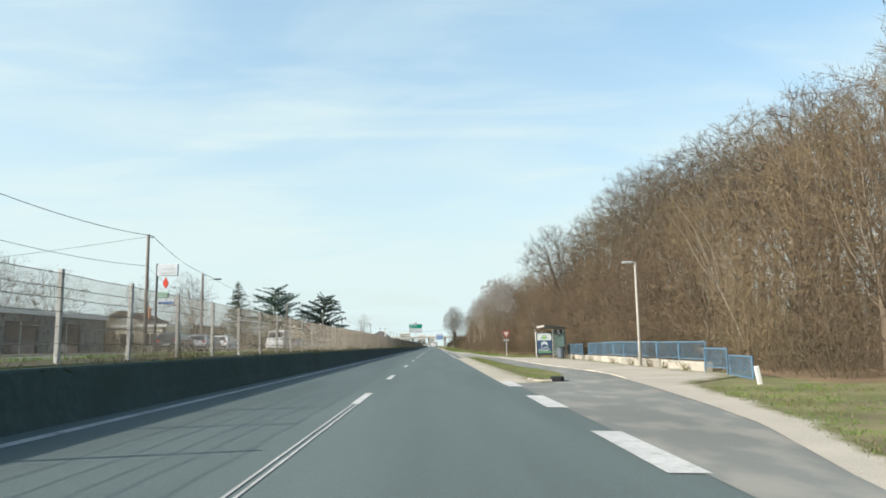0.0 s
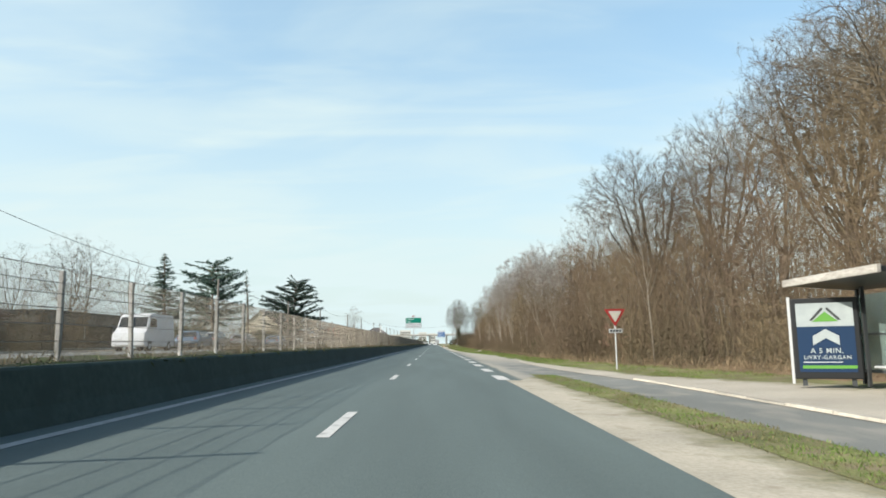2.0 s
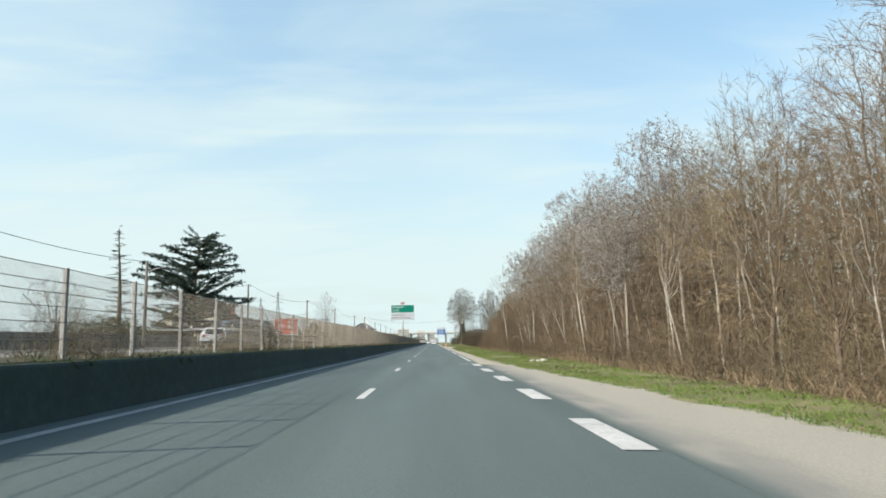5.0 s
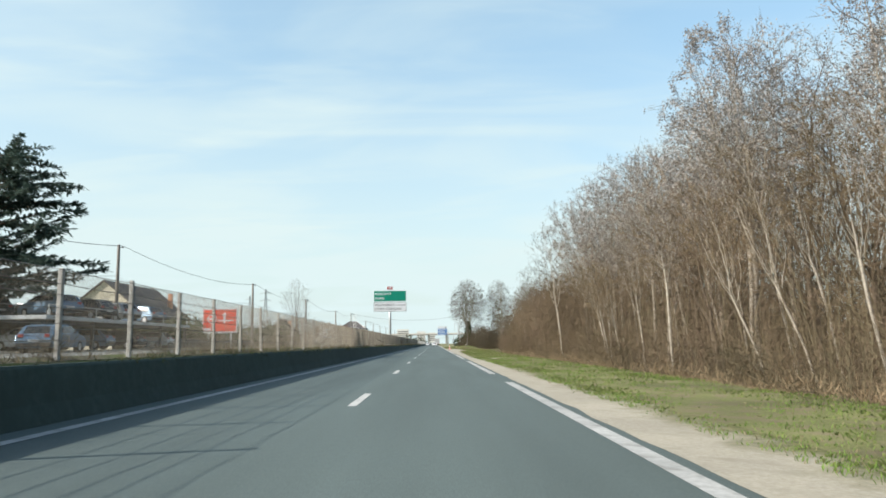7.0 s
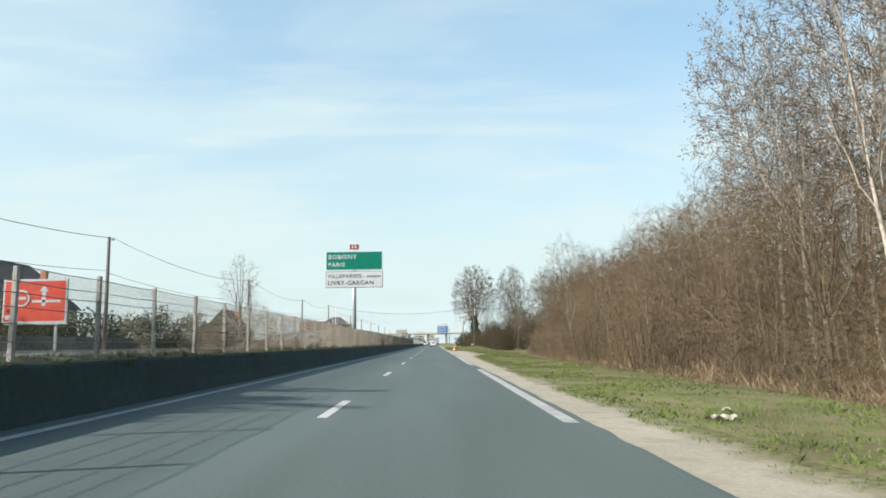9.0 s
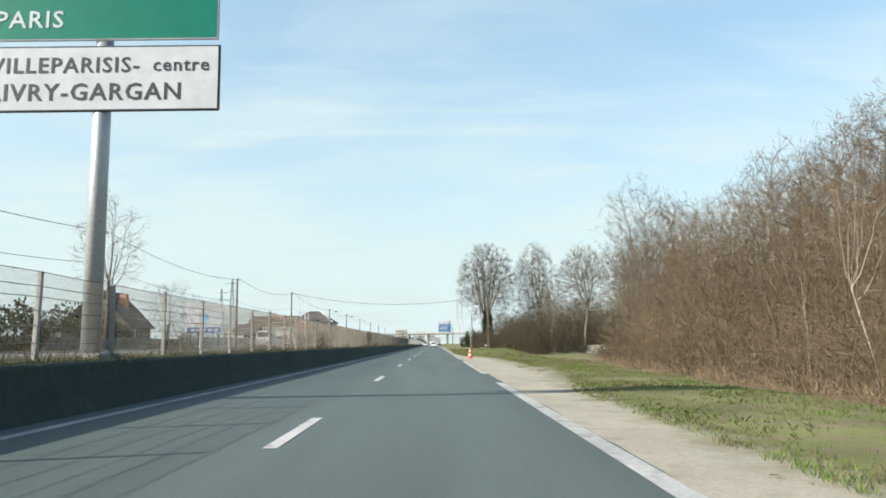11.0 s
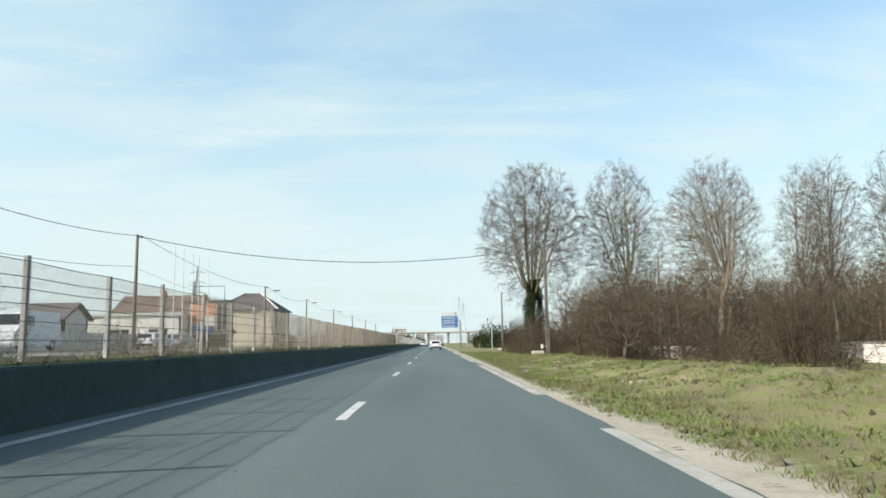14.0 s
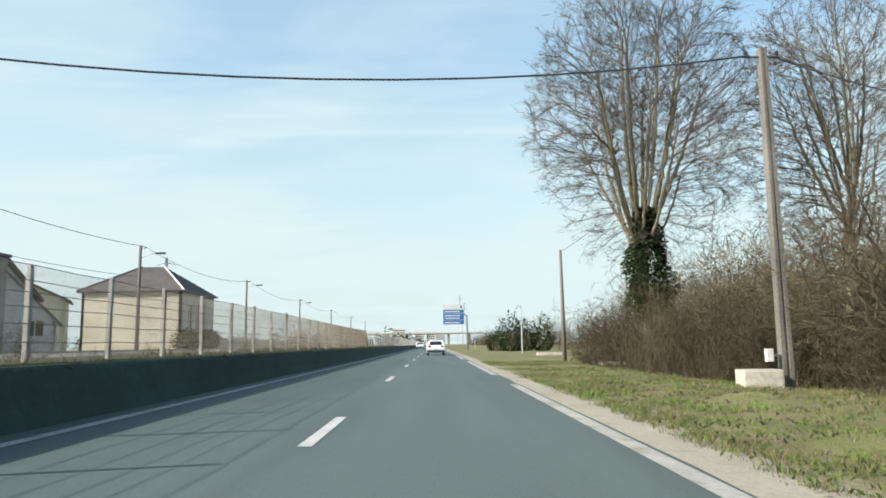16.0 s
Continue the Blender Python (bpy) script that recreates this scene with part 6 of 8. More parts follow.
for i in range(10):
    f = rng.random()
    at = (15.5 + 3.0 * f + rng.uniform(-1, 1), 364 - 40 * f + rng.uniform(-1.5, 2.5), rng.uniform(0.9, 1.2), rng.uniform(0, 360), rng.uniform(0.8, 1.0))
    if not 334 < at[1] < 344:
        plant(dense_kinds[i % 2], *at)
for x, y, k, up in ((8.9, 366.5, 0.62, 1.35), (9.3, 362.8, 0.66, 1.5), (9.9, 357.5, 0.7, 1.45), (10.6, 352.5, 0.7, 1.2)):
    plant(dense_kinds[1], x, y, k, x * 60, up)
plant(dense_kinds[0], 13.8, 312.0, 0.85, 40, 1.45)
plant(dense_kinds[1], 11.0, 371.0, 0.9, 80, 1.0)
for x, y, k, up in ((19.6, 331.5, 0.8, 1.15), (21.6, 333.0, 0.85, 1.25), (20.8, 327.5, 0.75, 1.1), (22.6, 330.0, 0.7, 0.9), (9.9, 366.0, 0.9, 0.95), (10.3, 360.3, 0.95, 1.05), (10.9, 356.0, 0.9, 1.0), (11.4, 350.5, 0.8, 0.8), (12.2, 352.5, 0.8, 0.9), (12.7, 343.5, 0.7, 1.5), (14.0, 340.5, 0.8, 1.5), (13.4, 348.5, 0.7, 1.3), (15.0, 346.0, 0.8, 1.6), (12.6, 327.0, 0.5, 0.3), (13.2, 330.5, 0.5, 0.32), (16.2, 338.0, 0.6, 0.35)):
    plant(dense_kinds[0], x, y, k, 50 * k + x * 20, up)
for x, y, k in ((17.2, 284.5, 0.62), (16.2, 289.0, 0.55), (20.0, 290.5, 0.8), (15.2, 280.0, 0.7), (22.5, 293.0, 0.9)):
    plant(dense_kinds[1], x, y, k, 70 * k, 0.9)


def brushy(g, rng, foot, tip, n):
    """A distant bare stem with thin side branches."""
    g.spike(foot, tip, rng.uniform(0.02, 0.045))
    for _ in range(n):
        o = foot.lerp(tip, rng.uniform(0.1, 1.0))
        g.leaf(o, Vector((rng.uniform(-1, 1), rng.uniform(-1, 1), rng.uniform(-0.2, 1.1))).normalized(), Vector((rng.uniform(-1, 1), rng.uniform(-1, 1), rng.uniform(-1, 1))), rng.uniform(0.8, 2.4), rng.uniform(0.02, 0.04))


back = Geo()
for _ in range(5600):
    x, y = rng.uniform(24, 104), rng.uniform(376, 425)
    if x > 46 and rng.random() < 0.4:
        y -= rng.uniform(20, 75)
    h = rng.uniform(0.55, 1.0) * along([(24, 10.5), (50, 11.5), (70, 14.0), (90, 17.5), (104, 18.0)], x) * (1 + 0.2 * noise.noise(Vector((x * 0.12, y * 0.1, 6))))
    tip = Vector((x + rng.uniform(-1.2, 1.2), y + rng.uniform(-1.2, 1.2), h))
    brushy(back, rng, Vector((x, y, -0.8)), tip, 18)
solid("back_wood", back, BRUSH, "brown leafless wood behind the white wall", "woods", "stuff")


# ---- rubble and litter on the verge ----
def rubble(x, y, n, spread, size, seed):
    rr = random.Random(seed)
    p = thing("rubble", "small heap of pale broken stones on the verge", "rubble", (x, y, verge_z(x, y)))
    for _ in range(n):
        a, d = rr.uniform(0, 6.28), spread * math.sqrt(rr.random())
        k = size * rr.uniform(0.5, 1.2)
        pts = [(k * math.cos(u) * rr.uniform(0.7, 1.1), k * math.sin(u) * rr.uniform(0.7, 1.1)) for u in (0, 1.2, 2.3, 3.4, 4.6, 5.5)]
        st = part("stone", rounded(Geo().plate(pts, -0.03, k * rr.uniform(0.4, 0.8)), k * 0.12, 1), STONE, p)
        st.matrix_basis = pose(d * math.cos(a), d * math.sin(a) * 1.6, 0, rr.uniform(-12, 12), rr.uniform(-12, 12), 0)


rubble(5.8, 140.5, 10, 0.5, 0.15, 1)
rubble(6.2, 143.5, 4, 0.4, 0.08, 2)
rubble(4.0, 285.8, 2, 0.12, 0.06, 3)
rubble(4.7, 304.0, 3, 0.45, 0.07, 4)
for x, y, k, turn in ((4.2, 191.6, 0.22, 20), (4.7, 192.6, 0.12, 70)):
    sheet = Geo()
    for j in range(5):
        for i in range(5):
            u, v = (i / 4 - 0.5) * k * 2, (j / 4 - 0.5) * k
            sheet.v.append((u, v, 0.05 + 0.06 * math.sin(i * 1.7 + j) * k / 0.3))
    sheet.f = [(j * 5 + i, j * 5 + i + 1, j * 5 + i + 6, j * 5 + i + 5) for j in range(4) for i in range(4)]
    solid("litter_scrap", sheet, STONE, "crumpled pale plastic scrap lying on the grass", "litter").matrix_basis = pose(x, y, verge_z(x, y), 0, 0, turn)

stick = Geo().tube([(-0.34, 0.0, 0.03), (-0.05, 0.03, 0.05), (0.33, -0.02, 0.03)], [0.02, 0.026, 0.018], 6)
solid("stick", stick, BARK_PALE, "pale bare stick lying in the grass", "stick").matrix_basis = pose(3.9, 325.9, verge_z(3.9, 325.9) + 0.01, 0, 0, 8)
scrap = Geo()
for j in range(13):
    a = math.radians(-10 + 16 * j)
    for r, z in ((0.21, 0.0), (0.25, 0.03), (0.25, 0.11), (0.21, 0.13), (0.19, 0.065)):
        scrap.v.append((r * math.cos(a), r * math.sin(a) * 0.8, z + 0.02 * math.sin(3 * a)))
scrap.f = [(5 * j + i, 5 * j + (i + 1) % 5, 5 * j + 5 + (i + 1) % 5, 5 * j + 5 + i) for j in range(12) for i in range(5)] + [(0, 1, 2, 3, 4), (64, 63, 62, 61, 60)]
scrap.v = [(0.62 * a, 0.62 * b, 0.75 * c) for a, b, c in scrap.v]
solid("tyre_scrap", scrap, ASPHALT_PALE, "torn grey piece of tyre lying on the verge", "tyre scrap").matrix_basis = pose(3.24, 312.75, verge_z(3.24, 312.75) - 0.005, 0, 0, 10)


def dead_stick(x, y, length, turn, seed):
    """A bent dead branch with a few side twigs, lying on the sand."""
    rr = random.Random(seed)
    g = Geo()
    pts = [Vector((length * (i / 5 - 0.5), rr.uniform(-0.03, 0.03), 0.02 + rr.uniform(0, 0.02))) for i in range(6)]
    g.tube(pts, [0.013, 0.012, 0.010, 0.008, 0.006, 0.003], 5)
    for i in (2, 3, 4):
        g.spike(pts[i], pts[i] + Vector((0.12, rr.choice((-1, 1)) * rr.uniform(0.06, 0.16), rr.uniform(0.0, 0.05))), 0.004)
    solid("dead_branch", g, BARK, "thin dead branch lying on the sandy shoulder", "branch").matrix_basis = pose(x, y, verge_z(x, y) + 0.008, 0, 0, turn)


dead_stick(4.25, 255.5, 0.75, 30, 1)
dead_stick(4.62, 252.9, 0.55, -60, 2)
dead_stick(4.48, 251.9, 0.35, 20, 3)


# ---- across the median: street, poles, cables ----
GL = 0.90
solid("side_street", Geo().box(-21.0, -8.8, -60, 640, GL - 0.3, GL + 0.012), ASPHALT_PALE, "grey asphalt of the parallel side street", "road", "structure")
solid("far_pavement", Geo().box(-26.5, -21.0, -60, 640, GL - 0.3, GL + 0.12), PAVING, "pavement along the side street", "pavement", "structure")


def utility_pole(x, y, top, lit=False):
    p = thing("utility_pole", "tall grey utility pole beside the side street" + (" with a lamp arm" if lit else ""), "utility pole", (x, y, GL), group="utility poles")
    h = top - GL
    part("shaft", Geo().tube([(0, 0, -0.2), (0, 0, h)], [0.17, 0.11], 9), WOODPOLE, p, smooth=True)
    part("bracket", Geo().tube([(-0.1, 0, h - 0.25), (0.35, 0, h - 0.2)], [0.025, 0.025], 5), DARKGREY, p)
    part("insulator", Geo().tube([(0.33, 0, h - 0.28), (0.33, 0, h - 0.1)], [0.05, 0.03], 7), BLACK, p)
    if lit:
        part("lamp_arm", Geo().tube([(0, 0, h - 1.0), (0.8, 0, h - 0.7), (1.35, 0, h - 0.62)], [0.04, 0.035, 0.03], 7), GALV, p)
        part("lantern", rounded(Geo().box(1.2, 2.0, -0.13, 0.13, h - 0.72, h - 0.58), 0.03, 1), DARKGREY, p)
    return Vector((x + 0.33, y, top - 0.1))


POLES = ((-22.4, 20.0, 10.2, 0), (-22.4, 55.6, 10.2, 0), (-24.9, 76.7, 9.3, 1), (-25.1, 122.5, 8.85, 0), (-25.2, 162.5, 8.6, 1), (-25.3, 197.2, 9.35, 0), (-23.7, 233.4, 9.25, 0), (-24.3, 275.5, 9.85, 0), (-23.0, 307.1, 9.1, 0), (-23.35, 341.0, 9.9, 0), (-23.25, 383.0, 9.2, 1), (-23.5, 416.0, 9.4, 1), (-23.6, 452.0, 9.3, 1), (-23.6, 490.0, 9.3, 0), (-23.7, 530.0, 9.3, 0), (-23.7, 572.0, 9.3, 0))
tops = [utility_pole(*p) for p in POLES]


def cable(a, b, sag, r=0.022, label="thin black overhead cable"):
    a, b = Vector(a), Vector(b)
    pts = [a.lerp(b, i / 16) - Vector((0, 0, 4 * sag * (i / 16) * (1 - i / 16))) for i in range(17)]
    solid("overhead_cable", Geo().tube(pts, [r] * 17, 4), CABLE, label, "cable")


for i in range(len(tops) - 1):
    cable(tops[i], tops[i + 1], 0.9 if i not in (1,) else 0.4)
    if i in (0, 1, 4, 5, 6, 7, 8, 9):
        cable(tops[i] - Vector((0.2, 0, 2.6)), tops[i + 1] - Vector((0.2, 0, 2.4)), 0.7, 0.016)
cable((-23.2, 341.0, 9.75), (9.2, 346.7, 9.25), 1.7, 0.028, "black cable hung across the road")
cable((9.9, 346.7, 9.2), (24.0, 350.0, 8.2), 0.6, 0.022)
cable((9.5, 346.7, 9.0), (8.2, 372.6, 6.9), 0.5, 0.014)
cable(tops[1], (-60, 48, 6.0), 0.8, 0.014)
mid_pole = thing("wooden_pole", "wooden utility pole among the trees", "utility pole", (20.3, 349.6, ground_z(20.3, 349.6)))
part("shaft", Geo().tube([(0, 0, -0.2), (0.05, 0, 9.3)], [0.15, 0.10], 9), WOODPOLE, mid_pole, smooth=True)

# ---- parked and stopped cars ----
CAR_PROF = [(-2.10, 0.45), (-2.14, 0.62), (-2.05, 0.86), (-1.92, 0.93), (-1.55, 1.36), (-1.20, 1.44), (0.10, 1.45), (0.55, 1.36), (1.15, 0.98), (1.85, 0.86), (2.08, 0.72), (2.12, 0.48), (2.05, 0.26), (-2.02, 0.26)]


def car(color, at, turn, label, kind="hatchback", lit=False):
    """A car along y, with its nose to +y."""
    c = thing("car" if kind != "van" else "van", label, "car" if kind != "van" else "van", at, turn, "parked vehicles" if not lit else "")
    van = kind == "van"
    prof = CAR_PROF if not van else [(-2.45, 0.4), (-2.48, 1.0), (-2.42, 2.15), (-2.3, 2.28), (1.2, 2.3), (1.5, 2.15), (1.95, 1.35), (2.42, 1.1), (2.5, 0.7), (2.48, 0.35), (2.3, 0.26), (-2.4, 0.26)]
    half = 0.88 if not van else 0.98
    g = Geo()
    rows = ((-half, 0.96), (-half * 0.90, 1.0), (half * 0.90, 1.0), (half, 0.96))
    n = len(prof)
    for x, k in ((-half, 0), (half, 1)):
        for y, z in prof:
            inset = 0.20 * max(0, (z - 0.92) / 0.55) if not van else 0.10 * max(0, (z - 1.1) / 1.2)
            g.v.append((x + (inset if x < 0 else -inset), y, z))
    g.f = [tuple(range(n)), tuple(reversed(range(n, 2 * n)))] + [(i, n + i, n + (i + 1) % n, (i + 1) % n) for i in range(n)]
    part("body", rounded(g, 0.045, 2), color, c, smooth=False)

    def glass(name, pts, push):
        gg = Geo()
        gg.v = [tuple(Vector(p) + Vector(push)) for p in pts]
        gg.f = [tuple(range(len(pts)))]
        back = len(gg.v)
        gg.v += [tuple(Vector(p) - Vector(push) * 2) for p in pts]
        gg.f += [tuple(back + i for i in reversed(range(len(pts))))] + [(i, back + i, back + (i + 1) % len(pts), (i + 1) % len(pts)) for i in range(len(pts))]
        part(name, gg, GLASSDARK, c, "dark window glass")

    if not van:
        glass("rear_window", [(-0.62, -1.88, 0.98), (0.62, -1.88, 0.98), (0.55, -1.60, 1.32), (-0.55, -1.60, 1.32)], (0, -0.02, 0.012))
        glass("windscreen", [(-0.66, 1.10, 1.02), (0.66, 1.10, 1.02), (0.56, 0.60, 1.34), (-0.56, 0.60, 1.34)], (0, 0.02, 0.02))
        for s in (-1, 1):
            glass("side_window", [(s * 0.86, -1.60, 1.0), (s * 0.86, 0.95, 1.0), (s * 0.735, 0.45, 1.34), (s * 0.735, -1.38, 1.35)], (s * 0.012, 0, 0.004))
    else:
        glass("windscreen", [(-0.85, 1.88, 1.46), (0.85, 1.88, 1.46), (0.80, 1.56, 2.08), (-0.80, 1.56, 2.08)], (0, 0.02, 0.01))
        for s in (-1, 1):
            glass("side_window", [(s * 0.965, 0.55, 1.45), (s * 0.965, 1.65, 1.45), (s * 0.92, 1.35, 2.0), (s * 0.92, 0.55, 2.0)], (s * 0.012, 0, 0))
    for s in (-1, 1):
        for y in ((-1.32, 1.30) if not van else (-1.5, 1.65)):
            w = part("wheel", Geo().tube([(s * (half - 0.22), y, 0.31), (s * (half + 0.005), y, 0.31)], [0.31, 0.31], 18), RUBBER, c)
            part("rim", Geo().tube([(s * (half - 0.02), y, 0.31), (s * (half + 0.012), y, 0.31)], [0.2, 0.19], 12), ALU, w)
        zl = 0.80 if not van else 1.0
        yb = -2.10 if not van else -2.47
        part("tail_light", rounded(Geo().box(s * (half - 0.26) - 0.12, s * (half - 0.26) + 0.12, yb - 0.015, yb + 0.08, zl - 0.02, zl + 0.14), 0.02, 1), SIGNRED, c, "red tail light")
        part("headlight", rounded(Geo().box(s * (half - 0.26) - 0.13, s * (half - 0.26) + 0.13, (1.98 if not van else 2.40), (2.06 if not van else 2.49), 0.66, 0.78), 0.02, 1), ALU, c, "clear headlight")
        part("mirror", rounded(Geo().box(s * (half + 0.02) - 0.07, s * (half + 0.02) + 0.07, 0.72, 0.86, 1.0, 1.14), 0.03, 1), color, c)
    yb = -2.12 if not van else -2.48
    part("bumper", rounded(Geo().box(-half * 0.94, half * 0.94, yb - 0.03, yb + 0.1, 0.30, 0.50), 0.03, 1), BLACK if not lit else DARKGREY, c)
    part("number_plate", Geo().box(-0.26, 0.26, yb - 0.045, yb - 0.03, 0.55, 0.66), WHITESIGN, c)
    return c


CAR_WHITE = surface("white_car_paint", (0.70, 0.71, 0.72), (0.78, 0.79, 0.80), 2, 0.25, 0, 0.04)
CAR_GREY = surface("silver_car_paint", (0.34, 0.36, 0.38), (0.42, 0.44, 0.46), 2, 0.3, 0, 0.05, metal=0.5)
CAR_DARK = surface("dark_car_paint", (0.025, 0.03, 0.035), (0.045, 0.05, 0.055), 2, 0.25, 0, 0.05)
CAR_BLUE = surface("blue_grey_car_paint", (0.10, 0.17, 0.25), (0.15, 0.23, 0.32), 2, 0.28, 0, 0.05, metal=0.3)
car(CAR_WHITE, (0.05, 398.0, 0.0), 0, "white hatchback driving along the carriageway", lit=True)
car(CAR_WHITE, (-3.1, 482.0, 0.09), 0, "white car driving far ahead", lit=True)
truck = thing("lorry", "grey box lorry on the road ahead", "lorry", (1.6, 517, -0.05))
part("box", rounded(Geo().box(-1.25, 1.25, 0, 7.5, 0.95, 3.7), 0.05, 1), surface("lorry_box", (0.32, 0.32, 0.32), (0.42, 0.42, 0.42), 3, 0.6), truck)
part("cab", rounded(Geo().box(-1.2, 1.2, 7.7, 9.6, 0.6, 3.0), 0.12, 2), CAR_WHITE, truck)
part("chassis", Geo().box(-0.9, 0.9, 0.1, 9.2, 0.55, 0.95), BLACK, truck)
part("rear_bumper", Geo().box(-1.15, 1.15, -0.05, 0.05, 0.5, 0.7), DARKGREY, truck)
for s in (-1, 1):
    for y in (1.4, 2.5, 8.4):
        part("wheel", Geo().tube([(s * 0.85, y, 0.5), (s * 1.2, y, 0.5)], [0.5, 0.5], 16), RUBBER, truck)
    part("tail_light", Geo().box(s * 1.0 - 0.12, s * 1.0 + 0.12, -0.06, -0.04, 0.75, 0.9), SIGNRED, truck)
PAINTS = {"w": (CAR_WHITE, "white"), "g": (CAR_GREY, "silver"), "d": (CAR_DARK, "dark"), "b": (CAR_BLUE, "blue-grey")}
for x, y, k, turn in ((-19.3, 53.5, "d", 4), (-19.4, 60.5, "g", 0), (-19.5, 66.5, "w", 2), (-18.9, 96.5, "b", 2), (-19.2, 102.0, "g", 0), (-19.7, 113.5, "g", 0), (-19.6, 128.0, "b", 0), (-15.5, 151.5, "w", 8), (-19.5, 164.0, "d", 0), (-24.6, 348.0, "w", 0), (-24.4, 354.0, "g", 0)):
    car(PAINTS[k][0], (x, y, GL + 0.012), turn, PAINTS[k][1] + " car parked along the side street")
for x, y, k in ((-24.4, 328.0, "w"), (-18.6, 86.0, "w")):
    car(PAINTS[k][0], (x, y, GL + 0.125 if x < -21 else GL + 0.012), 180, "white van parked along the side street", "van")
deck = thing("display_platform", "dark raised steel platform of a car yard with a pale edge", "platform")
part("slab", rounded(Geo().box(-36, -22.6, 182, 206, 2.86, 3.1), 0.02, 1), CONCRETE_DARK, deck)
part("edge_beam", rounded(Geo().box(-22.6, -22.45, 182, 206, 2.84, 3.08), 0.02, 1), GALV, deck, "pale steel edge beam")
part("end_beam", rounded(Geo().box(-36, -22.45, 181.85, 182, 2.84, 3.08), 0.02, 1), GALV, deck, "pale steel edge beam")
part("back_wall", Geo().box(-36, -35.7, 182, 206, GL - 0.2, 2.86), CONCRETE_DARK, deck)
for x in (-22.8, -29.2):
    for y in (182.3, 188.2, 194.1, 200.0, 205.7):
        part("column", Geo().box(x - 0.09, x + 0.09, y - 0.09, y + 0.09, GL - 0.2, 2.86), DARKGREY, deck)
for y in (182.3, 188.2, 194.1, 200.0, 205.7):
    part("railing_post", Geo().box(-22.62, -22.57, y - 0.025, y + 0.025, 3.1, 3.75), GALV, deck)
part("railing_bar", Geo().box(-22.615, -22.575, 182.3, 205.7, 3.70, 3.75), GALV, deck)
for x, y, k, turn in ((-25.0, 184.8, "g", 85), (-24.8, 190.6, "b", 95), (-25.0, 196.6, "d", 88), (-24.9, 202.4, "w", 92), (-20.0, 178.0, "b", 5)):
    car(PAINTS[k][0], (x, y, GL + (0.125 if x < -21 else 0.012)), turn, PAINTS[k][1] + " car parked under the raised platform" if x < -21 else PAINTS[k][1] + " car parked along the side street")
for x, y, k, turn in ((-24.5, 186, "b", 60), (-24.8, 191, "d", 75), (-25, 196, "g", 65), (-25, 201, "b", 70), (-30, 188, "d", 60), (-30.5, 194, "g", 80), (-30.5, 200, "b", 70)):
    car(PAINTS[k][0], (x, y, 3.1), turn, PAINTS[k][1] + " car displayed on the raised platform")


# ---- buildings across the median ----
def wall_holes(g, a, b, z0, z1, thick, holes):
    """A straight wall from a to b with rectangular openings (start, end, bottom, top)."""
    a, b = Vector((*a, 0)), Vector((*b, 0))
    d = (b - a).normalized()
    nrm = Vector((-d.y, d.x, 0)) * thick
    cuts = sorted({0.0, (b - a).length, *[h[0] for h in holes], *[h[1] for h in holes]})
    rise = sorted({z0, z1, *[h[2] for h in holes], *[h[3] for h in holes]})
    cells = {(i, j) for i in range(len(cuts) - 1) for j in range(len(rise) - 1) if not any(h[0] <= cuts[i] + 1e-6 and h[1] >= cuts[i + 1] - 1e-6 and h[2] <= rise[j] + 1e-6 and h[3] >= rise[j + 1] - 1e-6 for h in holes)}
    index = {}

    def corner(i, j, k):
        if (i, j, k) not in index:
            index[i, j, k] = len(g.v)
            p = a + d * cuts[i] + nrm * k
            g.v.append((p.x, p.y, rise[j]))
        return index[i, j, k]

    for i, j in cells:
        g.f.append(tuple(corner(*c, 0) for c in ((i, j), (i + 1, j), (i + 1, j + 1), (i, j + 1))))
        g.f.append(tuple(corner(*c, 1) for c in ((i, j), (i, j + 1), (i + 1, j + 1), (i + 1, j))))
        for di, dj, c0, c1 in ((-1, 0, (0, 1), (0, 0)), (1, 0, (1, 0), (1, 1)), (0, -1, (0, 0), (1, 0)), (0, 1, (1, 1), (0, 1))):
            if (i + di, j + dj) not in cells:
                p, q = (i + c0[0], j + c0[1]), (i + c1[0], j + c1[1])
                g.f.append((corner(*q, 0), corner(*p, 0), corner(*p, 1), corner(*q, 1)))


